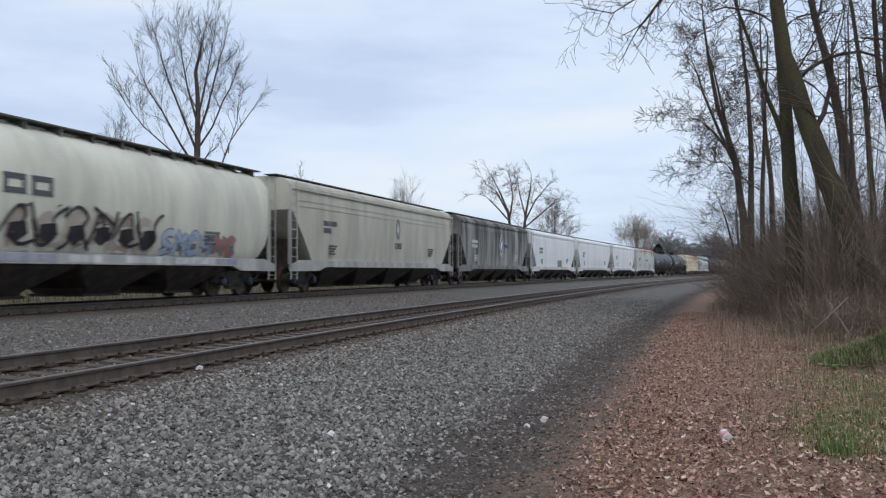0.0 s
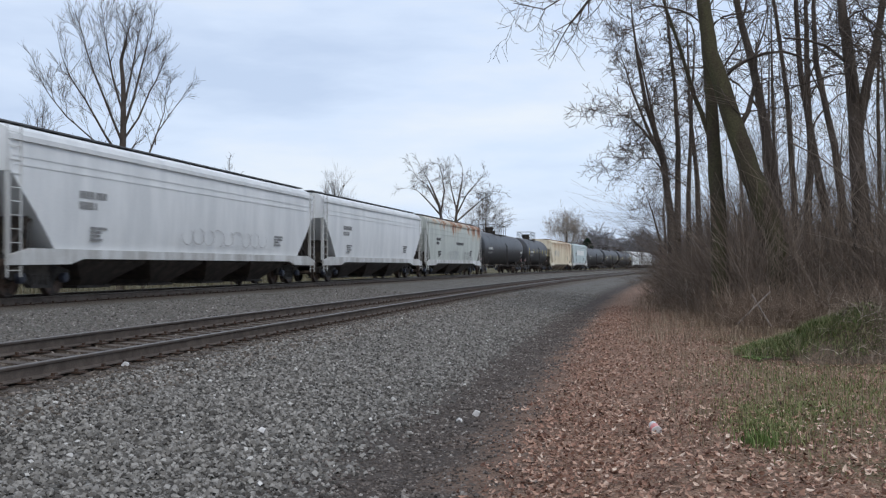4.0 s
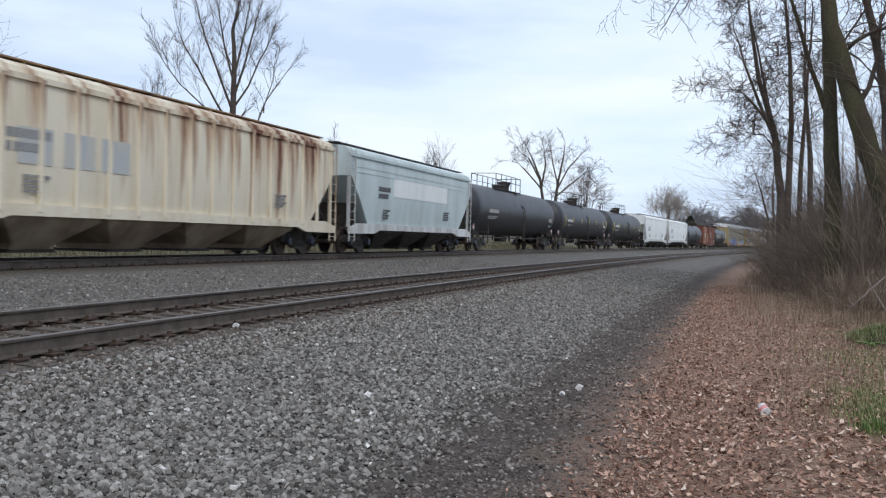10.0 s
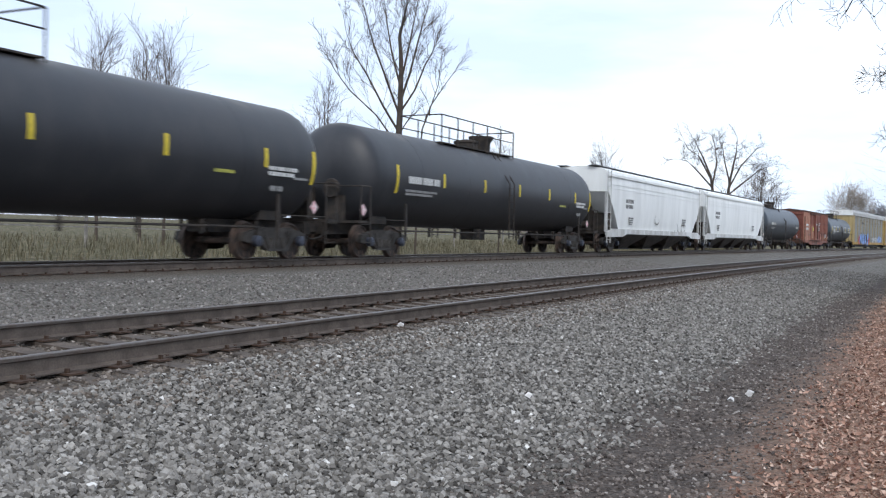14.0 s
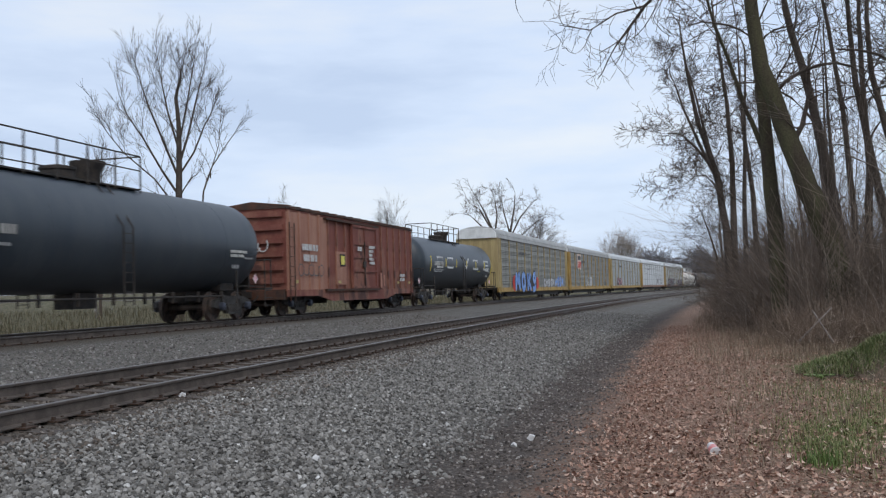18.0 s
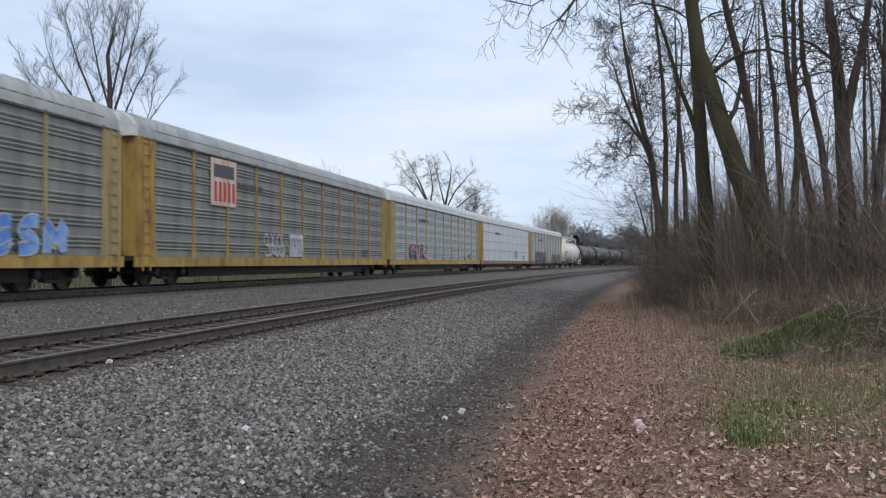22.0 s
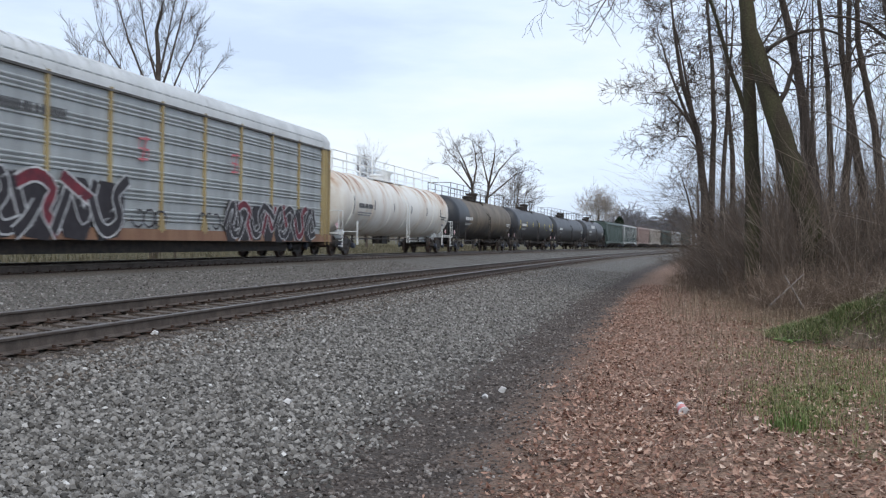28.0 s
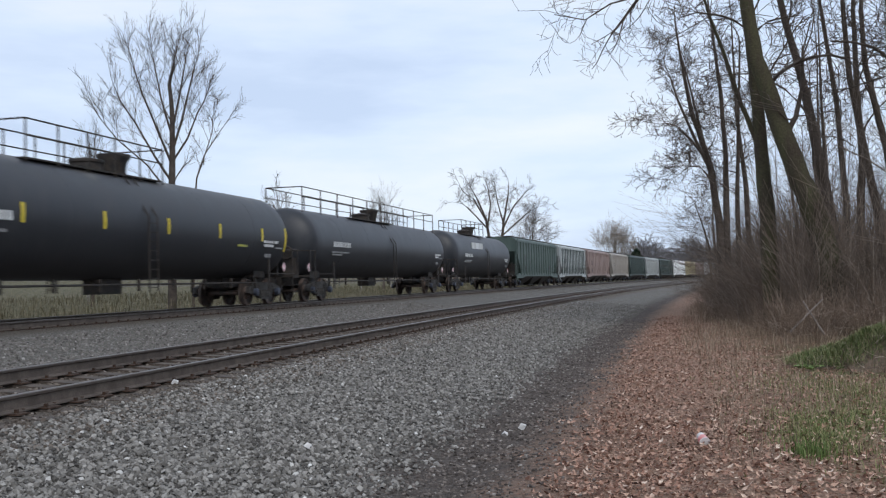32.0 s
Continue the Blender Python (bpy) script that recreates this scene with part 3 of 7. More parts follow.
NOTICE = material("yellow_green_notice", (0.42, 0.42, 0.06), 0.6, 0, 0.3, 14, 60, 0, 0.001, (0.16, 0.16, 0.05))
PINK_MARK = material("red_and_white_placard", (0.7, 0.32, 0.36), 0.6, 0, 0.2, 9, 60, 0, 0.001, (0.8, 0.75, 0.75))


def make_truck():
    truck = part("truck", Geo().box(-1.0, 1.0, -0.2, 0.2, 0.42, 0.72).box(-0.3, 0.3, -0.35, 0.35, 0.6, 0.86), BLACK_IRON, None)
    frame_line = [(-1.28, .46), (-1.22, .66), (-.95, .72), (-.5, .80), (.5, .80), (.95, .72), (1.22, .66), (1.28, .46), (1.08, .40), (.98, .54), (.78, .54), (.42, .24), (-.42, .24), (-.78, .54), (-.98, .54), (-1.08, .40)]
    for s in (1, -1):
        g = Geo().side(frame_line, s * 0.93, s * 1.07)
        for dy in (-0.22, 0, 0.22):
            g.tube((s * 1.08, dy, 0.30), (s * 1.08, dy, 0.54), 0.075, n=8)
        for dy in (-0.62, 0.62):
            g.side([(dy - .2, .56), (dy + .2, .56), (dy + .26, .70), (dy - .26, .70)], s * 1.07, s * 1.10)
        g.box(min(s * 1.07, s * 1.12), max(s * 1.07, s * 1.12), -0.45, 0.45, 0.22, 0.29)
        g.slab((s * 1.09, 0.45, 0.50), (0.05, 0.07, 0.5), Euler((-0.55, 0, 0)).to_matrix())
        g.slab((s * 1.09, -0.45, 0.50), (0.05, 0.07, 0.5), Euler((0.55, 0, 0)).to_matrix())
        part("side_frame", g, TRUCK_GREY, truck, "cast steel side frame with coil springs")
    wheel = [(-0.07, 0.12), (-0.07, 0.20), (-0.015, 0.24), (-0.02, 0.40), (-0.06, 0.42), (-0.06, 0.455), (0.045, 0.465), (0.055, 0.49), (0.075, 0.488), (0.075, 0.42), (0.03, 0.40), (0.02, 0.24), (0.07, 0.20), (0.07, 0.12)]
    for dy in (-0.9, 0.9):
        g = Geo().tube((-1.15, 0, 0), (1.15, 0, 0), 0.085, n=10)
        for s in (1, -1):
            g.lathe([(-s * (a - 0.02) + s * 0.75, r) for a, r in wheel], 28, "x")
            g.lathe([(s * 1.10, 0.12), (s * 1.17, 0.12), (s * 1.19, 0.09)], 14, "x")
            for k in range(3):
                a = k * 2.094
                g.tube((s * 1.18, 0.065 * math.cos(a), 0.065 * math.sin(a)), (s * 1.215, 0.065 * math.cos(a), 0.065 * math.sin(a)), 0.02, n=6)
        w = part("wheelset", g, WHEEL_STEEL, truck, "worn steel wheels on an axle", True, pose(0, dy, 0.465))
        for s in (1, -1):
            part("bearing_cap", Geo().lathe([(s * 1.09, .135), (s * 1.205, .13), (s * 1.225, .10), (s * 1.225, .02)], 14, "x", (0, dy, .465)), BEARING, truck, smooth=True)
    return truck


TRUCK = make_truck()
WHEELSETS = []


def add_trucks(car, half):
    for s in (-1, 1):
        t = copy_thing(TRUCK, pose(0, s * half, 0))
        t.parent = car
        WHEELSETS.extend(o for o in t.children if o.name.startswith("wheelset"))


def add_couplers(car, half, mat=BLACK_IRON, z=0.82):
    for s in (-1, 1):
        g = Geo().box(-0.12, 0.12, s * half - 0.55, s * half + 0.55, z - 0.11, z + 0.11)
        g.box(-0.2, 0.16, s * (half + 0.5) - 0.15, s * (half + 0.5) + 0.15, z - 0.17, z + 0.17)
        g.path([(0.35, s * (half - .3), z), (0.38, s * (half + .2), z - .25), (0.3, s * (half + .55), z - .32)], 0.025, 5)
        part("coupler", g, mat, car)


def hull(rows, taper=0.0):
    """Stacked rectangles of (height, half width, half length), closed."""
    g, v, f = Geo(), [], []
    for z, w, h in rows:
        v += [(-w, -h, z), (w, -h, z), (w, h, z), (-w, h, z)]
    for k in range(len(rows) - 1):
        f += [(k * 4 + i, k * 4 + (i + 1) % 4, k * 4 + 4 + (i + 1) % 4, k * 4 + 4 + i) for i in range(4)]
    f += [(3, 2, 1, 0), tuple(len(v) - 4 + i for i in range(4))]
    return g.add(v, f)


def ladder(x, y0, y1, z0, z1, steps, r=0.014):
    """Two rails and rungs on a side, in the plane x."""
    g = Geo()
    for y in (y0, y1):
        g.box(x - r, x + r, y - r * 1.3, y + r * 1.3, z0, z1)
    for i in range(steps):
        z = z0 + (z1 - z0) * (i + 0.5) / steps
        g.box(x - r * .7, x + r * .7, min(y0, y1), max(y0, y1), z - r * .7, z + r * .7)
    return g


def bars(x, y, z, wide, tall, rows, rng, gap=0.45):
    """Rows of short marks in place of lettering, on a side in the plane x, from y upwards along the car."""
    g = Geo()
    for k in range(rows):
        p, zz = y, z - k * tall * (1 + gap)
        end = y + wide * (1 if k == 0 else rng.uniform(0.55, 0.95))
        while p < end:
            w = tall * rng.uniform(0.45, 0.75)
            g.box(x - 0.004, x + 0.004, p, min(end, p + w), zz - tall / 2, zz + tall / 2)
            p += w + tall * rng.choice((0.18, 0.18, 0.18, 0.5))
    return g


def swirl(x, y, z, wide, tall, rng, n=14):
    """An uneven rounded blot, flat on the side x."""
    a0 = rng.uniform(0, 6)
    pts = [(y + wide / 2 * math.cos(a0 + 6.283 * i / n) * rng.uniform(0.7, 1.1), z + tall / 2 * math.sin(a0 + 6.283 * i / n) * rng.uniform(0.75, 1.15)) for i in range(n)]
    return pts


def frame_geo(x, y0, y1, z0, z1, t):
    """A hollow rectangle, flat on the side x: vertices and faces."""
    o = [(y0, z0), (y1, z0), (y1, z1), (y0, z1)]
    i = [(y0 + t, z0 + t), (y1 - t, z0 + t), (y1 - t, z1 - t), (y0 + t, z1 - t)]
    v = [(x, a, b) for a, b in o + i] + [(x - .03, a, b) for a, b in o + i]
    f = [(k, (k + 1) % 4, 4 + (k + 1) % 4, 4 + k) for k in range(4)] + [(k, 8 + k, 8 + (k + 1) % 4, (k + 1) % 4) for k in range(4)] + [(4 + k, 4 + (k + 1) % 4, 12 + (k + 1) % 4, 12 + k) for k in range(4)]
    return v, f


def frame_mark(x, y0, y1, z0, z1, t):
    return Geo().add(*frame_geo(x, y0, y1, z0, z1, t))


def ribbon(points, r, at, fade=0.75):
    """A sprayed stroke through (y, z) points, of half width r, lying on the side at(z)."""
    v, f, last = [], [], len(points) - 1
    for k, (y, z) in enumerate(points):
        (ya, za), (yb, zb) = points[max(0, k - 1)], points[min(last, k + 1)]
        d = math.hypot(yb - ya, zb - za) or 1
        w = r * (fade if k in (0, last) else 1)
        ny, nz = -(zb - za) / d * w, (yb - ya) / d * w
        v += [(at(z + nz), y + ny, z + nz), (at(z - nz), y - ny, z - nz)]
    f = [(2 * k, 2 * k + 1, 2 * k + 3, 2 * k + 2) for k in range(last)]
    return Geo().add(v, f)


def wild(car, x, y0, y1, z0, z1, fills, edge, shade, seed, count, label, width=.2, rim=.06, at=None, word=""):
    """Interlocking sprayed letter strokes with pale outlines over a dark cloud."""
    rng = random.Random(seed)
    step, tall, cz = (y1 - y0) / count, z1 - z0, (z0 + z1) / 2
    layer = 0
    for i in range(count):
        cy = y0 + step * (i + .5)
        pts = [(cy + a * step, max(z0, min(z1, b))) for a, b in ((p, cz + q * tall * rng.uniform(.85, 1.05)) for p, q in CLOUD)]
        if shade:
            thing = part("graffiti", Geo().side([(p, q - .06) for p, q in pts], x - .02, x + .001 * (i % 3)), shade, car, label)
        else:
            thing = part("graffiti", ribbon([(cy - step * .3, cz - .1 * tall), (cy, cz - .15 * tall), (cy + step * .3, cz - .05 * tall)], tall * .2, (lambda z: at(z) + .006) if at else (lambda z: x), .6), edge, car, label)
        strokes = [[(cy + p * step * (.8 if word.isalpha() else 1.2), cz + q * tall * .92) for p, q in line] for line in STROKES[word[i]]] if word else []
        kind = "" if word else "dcaebacd"[(i * 3 + seed) % 8] if count > 5 else "dcaeb"[(i + seed + 4) % 5]
        up, dn = cz + tall * .46, cz - tall * .42
        l, r = cy - step * .36, cy + step * .36
        if kind and kind in "ad":
            strokes += [[(l, dn), (l + .05, cz), (l, up)], [(r, dn), (r - .03, cz), (r + .04, up)]]
        if kind and kind in "be":
            strokes += [[(r, up), (cy, up + .02), (l, cz + tall * .2), (cy, cz), (r, cz - tall * .2), (cy, dn), (l, dn + .03)]]
        if kind == "c":
            strokes += [[(cy + (r - cy) * math.cos(.6 + k * .75), cz + tall * .42 * math.sin(.6 + k * .75)) for k in range(8)]]
        if kind and kind in "ae":
            strokes += [[(l, cz + .05), (cy, cz - .05), (r, cz + .1)]]
        if kind == "d":
            strokes += [[(l, up), (cy, cz + tall * .1), (cy + .05, cz - .05), (r, up)]]
        for st in strokes:
            st = [(p + rng.gauss(0, .03), q + rng.gauss(0, .03)) for p, q in st]
            fine = []
            for (ya, za), (yb, zb) in zip(st, st[1:]):
                fine += [(ya + (yb - ya) * k / 3, za + (zb - za) * k / 3) for k in range(3)]
            fine.append(st[-1])
            for _ in range(2):
                fine = [fine[0]] + [((a[0] + 2 * b[0] + c[0]) / 4, (a[1] + 2 * b[1] + c[1]) / 4) for a, b, c in zip(fine, fine[1:], fine[2:])] + [fine[-1]]
            xx = x + .004 + .0015 * layer
            part("graffiti_outline", ribbon(fine, width + rim, lambda z, xx=xx: xx - x + (at(z) + .006 if at else x), 1.0), edge, thing)
            part("graffiti_fill", ribbon(fine, width, lambda z, xx=xx: xx - x + (at(z) + .006 if at else x) + .0015, .95), fills[layer % len(fills)], thing)
            layer += 2
        for _ in range(2):
            c, d = cy + rng.uniform(-.3, .3) * step, cz + rng.uniform(-.4, .4) * tall
            part("graffiti_glint", ribbon([(c - .1, d - .05), (c, d + .03), (c + .13, d + .06)], .02, lambda z: (at(z) + .006 if at else x) + .06, .3), edge, thing)


STROKES = {}
STROKES["m"] = [[(-.42, -.5), (-.34, .1), (-.3, .48), (-.12, .16), (0, -.12), (.14, .2), (.3, .48), (.36, .05), (.42, -.5)]]
STROKES["o"] = [[(.05, .46), (-.28, .3), (-.34, -.1), (-.2, -.42), (.12, -.46), (.32, -.15), (.3, .25), (.05, .46)]]
STROKES["k"] = [[(-.3, -.5), (-.26, 0), (-.3, .5)], [(.36, .5), (.06, .12), (-.2, -.02), (.1, -.2), (.42, -.5)]]
STROKES["s"] = [[(.34, .44), (-.1, .46), (-.3, .24), (.05, .02), (.32, -.2), (.1, -.46), (-.36, -.44)], [(.3, .4), (.34, .1), (.1, 0)]]
STROKES["1"] = [[(-.5, -.42), (-.2, .2), (-.1, .48), (.08, -.1), (.2, -.3), (.5, .42)], [(-.36, .46), (0, .3), (.4, .08)]]
STROKES["2"] = [[(-.46, .28), (-.05, .5), (.4, .24), (.08, -.06), (.3, -.3), (.46, -.48)], [(-.5, -.46), (-.25, -.3), (-.06, -.02)]]
STROKES["3"] = [[(-.5, .14), (-.3, -.3), (-.05, -.46), (.32, -.18), (.1, .16), (.28, .36), (.5, .5)]]
STROKES["4"] = [[(-.48, -.2), (-.2, .3), (.1, .46), (.2, .1), (-.1, -.1), (.1, -.44), (.5, -.3)], [(.3, .5), (.42, .1), (.5, -.1)]]
CLOUD = [(-.3, -.5), (.3, -.5), (.5, -.2), (.5, .25), (.28, .5), (-.25, .48), (-.5, .2), (-.48, -.22)]


def graffiti(car, x, y0, y1, z0, z1, fill, edge, seed, letters=5, label="sprayed graffiti in blocky shapes", at=None):
    """Spray paint: letter-like blots with a darker outline and strokes, laid on the side."""
    wild(car, x, y0, y1, z0, z1, (fill,), edge, None, seed, letters, label, (y1 - y0) / letters * .13, .035, at)


def scrawl(car, x, y0, y1, z0, z1, mat, seed, n=7, r=0.03, at=None):
    """A thin sprayed tag: looping strokes."""
    rng = random.Random(seed)
    step = (y1 - y0) / n
    for i in range(n):
        cy, cz, h = y0 + step * (i + .5), (z0 + z1) / 2, (z1 - z0) / 2
        a0, turn = rng.uniform(0, 6), rng.uniform(3.5, 6.2)
        pts = [(x, cy + step * .55 * math.cos(a0 + turn * k / 8), cz + h * rng.uniform(.8, 1) * math.sin(a0 + turn * k / 8)) for k in range(9)]
        part("graffiti_tag", ribbon([(p, q) for _, p, q in pts], r, (lambda z: at(max(1.02, z)) + .008 + .001 * i) if at else (lambda z: x + .001 * i)), mat, car, "thin sprayed tag")


def empty_car(name, label, category):
    return tagged(new(name), label, category, "cars of the freight train")


def hopper(length, paint, sill, label, style="smooth", posts=0, post_paint=None, roof=None, marks=DARK_MARK, seed=1, chute=None, panel=None, logo=None, slope=2.0, knee=2.95, ridges=(3.30, 3.10)):
    car = empty_car("hopper_car", label, "hopper car")
    rng = random.Random(seed)
    half = length / 2
    b, a = half - 0.25, half - 3.1
    c = b - slope
    if style == "round":
        rows = [(1.0, 1.22, b - 1.1), (1.25, 1.36, b - .8), (1.6, 1.47, b - .5), (2.1, 1.53, b - .3), (2.7, 1.54, b - .2), (3.2, 1.47, b - .1), (3.6, 1.30, b), (3.85, 1.08, b), (4.02, .80, b), (4.1, .5, b)]
    else:
        rows = [(1.0, 1.46, c), (1.4, 1.50, c + slope * .4 / (knee - 1)), (2.0, 1.54, c + slope / (knee - 1)), (knee, 1.55, b), (3.4, 1.53, b), (3.75, 1.50, b), (3.95, 1.42, b), (4.08, 1.15, b), (4.15, .6, b)]

    def at(z):
        for (z0, w0, _), (z1, w1, _) in zip(rows, rows[1:]):
            if z <= z1:
                return w0 + (w1 - w0) * (z - z0) / (z1 - z0)
        return rows[-1][1]

    body = part("body", hull(rows), paint, car, smooth=True)
    if style != "round":
        g = Geo()
        for s in (1, -1):
            g.box(s * 1.5 - .07, s * 1.5 + .07, -b, b, 3.68, 3.80)
        part("top_rail", g, paint, car)
        for s in (1, -1):
            for z in ridges:
                part("side_ridge", Geo().side([(-b + .1, z), (b - .1, z), (b - .1, z + .05), (-b + .1, z + .05)], s * at(z) - .02, s * at(z) + .014), paint, car)
    for s in (1, -1):
        part("side_sill", Geo().side([(-half + .15, .78), (-half + 2.6, .80), (-half + 3.2, .94), (half - 3.2, .94), (half - 2.6, .80), (half - .15, .78), (half - .15, 1.0), (half - 1.0, 1.18), (-half + 1.0, 1.18), (-half + .15, 1.0)], s * 1.53 - .05, s * 1.53 + .05), sill, car)
    # roof walk and hatches
    dark = roof or WALK_GREY
    top = rows[-1][0]
    part("hatch_trough", Geo().box(-.42, .42, -b + .6, b - .6, top, top + .06), dark, car)
    walk_boards = Geo()
    for s in (1, -1):
        walk_boards.box(s * .78 - .24, s * .78 + .24, -half + .1, half - .1, top + .02, top + .055)
        k = -half + .4
        while k < half:
            walk_boards.box(s * .78 - .22, s * .78 + .22, k, k + .06, top - .3, top + .02)
            k += 1.25
    part("running_board", walk_boards, dark, car)
    # ends: posts, slope braces, platform
    for e in (-1, 1):
        for s in (1, -1):
            part("corner_post", Geo().box(s * 1.42 - .05, s * 1.42 + .05, e * (half - .32) - .05, e * (half - .32) + .05, .9, 3.2), sill if posts == 0 else paint, car)
            part("ladder", ladder(s * 1.56, e * (half - .12), e * (half - .62), 0.5, 4.0 if e < 0 else 3.9, 11), sill, car)
            g = Geo().tube((s * 1.3, e * (half - .3), 1.05), (s * 1.3, e * (half - 1.5), 2.0), 0.04, n=5)
            part("end_brace", g, BLACK_IRON, car)
        part("end_platform", Geo().box(-1.45, 1.45, e * (half - .05) - .45 * (e > 0), e * (half - .05) + .45 * (e < 0), 0.93, 1.02).box(-.25, .25, e * (a - .2) if e > 0 else -half, half if e > 0 else e * (a - .2), .7, .93), BLACK_IRON, car)
        part("end_bulkhead", Geo().box(-1.36, 1.36, e * (half - 1.15) - .03, e * (half - 1.15) + .03, .98, 1.95), BLACK_IRON, car)
        web = [(e * (a - .2), .95), (e * (half - .5), .95), (e * (half - .5), 2.45), (e * (half - .75), 2.6)]
        part("centre_web", Geo().side(web, -.5, -.44).side(web, .44, .5), BLACK_IRON, car)
        g = Geo().lathe([(-.35, .02), (-.33, .17), (.33, .17), (.35, .02)], 12, "x", (0.2, e * (half - 1.0), 1.35))
        part("air_reservoir", g, BLACK_IRON, car, smooth=True)
    # discharge chutes below
    count = 4 if length > 19.5 else 3
    for i in range(count):
        cy = (i - (count - 1) / 2) * (2 * a / count)
        w = 2 * a / count / 2 - .08
        g = Geo()
        for (za, xa, ya), (zb, xb, yb) in (((1.0, 1.4, w), (.84, 1.36, w * .96)), ((.84, 1.36, w * .96), (.36, .85, w * .42)), ((.36, .85, w * .42), (.22, .7, w * .38))):
            g.add([(-xa, cy - ya, za), (xa, cy - ya, za), (xa, cy + ya, za), (-xa, cy + ya, za), (-xb, cy - yb, zb), (xb, cy - yb, zb), (xb, cy + yb, zb), (-xb, cy + yb, zb)], [(0, 1, 2, 3), (4, 7, 6, 5), (0, 4, 5, 1), (1, 5, 6, 2), (2, 6, 7, 3), (3, 7, 4, 0)])
        part("discharge_chute", g, chute or GREASY, car)
        part("outlet_gate", Geo().box(-.78, .78, cy - w * .45, cy + w * .45, .16, .23), BLACK_IRON, car)
    if posts:
        me = Geo().side([(-.05, 1.03), (.05, 1.03), (.05, 3.75), (-.05, 3.75)], 0, .07).mesh("side_post", post_paint or paint)
        for s in (1, -1):
            for i in range(posts):
                y = -b + 1.5 + (2 * b - 3.0) * i / (posts - 1)
                o = part("side_post", me, None, car)
                o.matrix_basis = pose(s * 1.54 if s > 0 else -1.61, y, 0)
    if panel:
        part("painted_panel", Geo().box(1.545, 1.556, *panel[0], 2.35, 3.1), panel[1], car)
    x = at(2.3) + .012
    part("lettering", bars(x, -b + 1.6 + 1.2, 2.6, 1.3, .19, 2, rng), marks, car)
    part("data_lettering", bars(x, -b + 3.3, 1.75, .8, .07, 4, rng), marks, car)
    part("data_lettering", bars(x, b - 4.6, 1.9, .9, .075, 4, rng), marks, car)
    if logo:
        cy, cz, mats = logo
        part("logo", Geo().side([(cy, cz - .75), (cy + .55, cz), (cy, cz + .75), (cy - .55, cz)] if len(mats) > 2 else [(cy + .3 * math.cos(k * .3927), cz + .5 * math.sin(k * .3927)) for k in range(16)], at(cz) + .006, at(cz) + .012), mats[0], car, "diamond-shaped company mark" if len(mats) > 2 else "oval company mark")
        part("logo", Geo().side([(cy, cz - .6), (cy + .43, cz), (cy, cz + .6), (cy - .43, cz)] if len(mats) > 2 else [(cy - .02, cz - .32), (cy + .16, cz), (cy - .02, cz + .36), (cy - .22, cz)], at(cz) + .010, at(cz) + .018), mats[1], car)
        if len(mats) > 2:
            part("logo", Geo().side([(cy - .05, cz - .35), (cy + .2, cz + .05), (cy + .02, cz + .35), (cy - .22, cz - .02)], at(cz) + .016, at(cz) + .022), mats[2], car)
            part("lettering", bars(at(2.5) + .012, cy + .7, cz, 1.3, .22, 1, rng), mats[1], car)
        else:
            part("lettering", bars(at(1.9) + .012, cy - .4, 1.95, .9, .28, 1, rng), marks, car)
    add_trucks(car, half - 2.1)
    add_couplers(car, half)
    return car, at


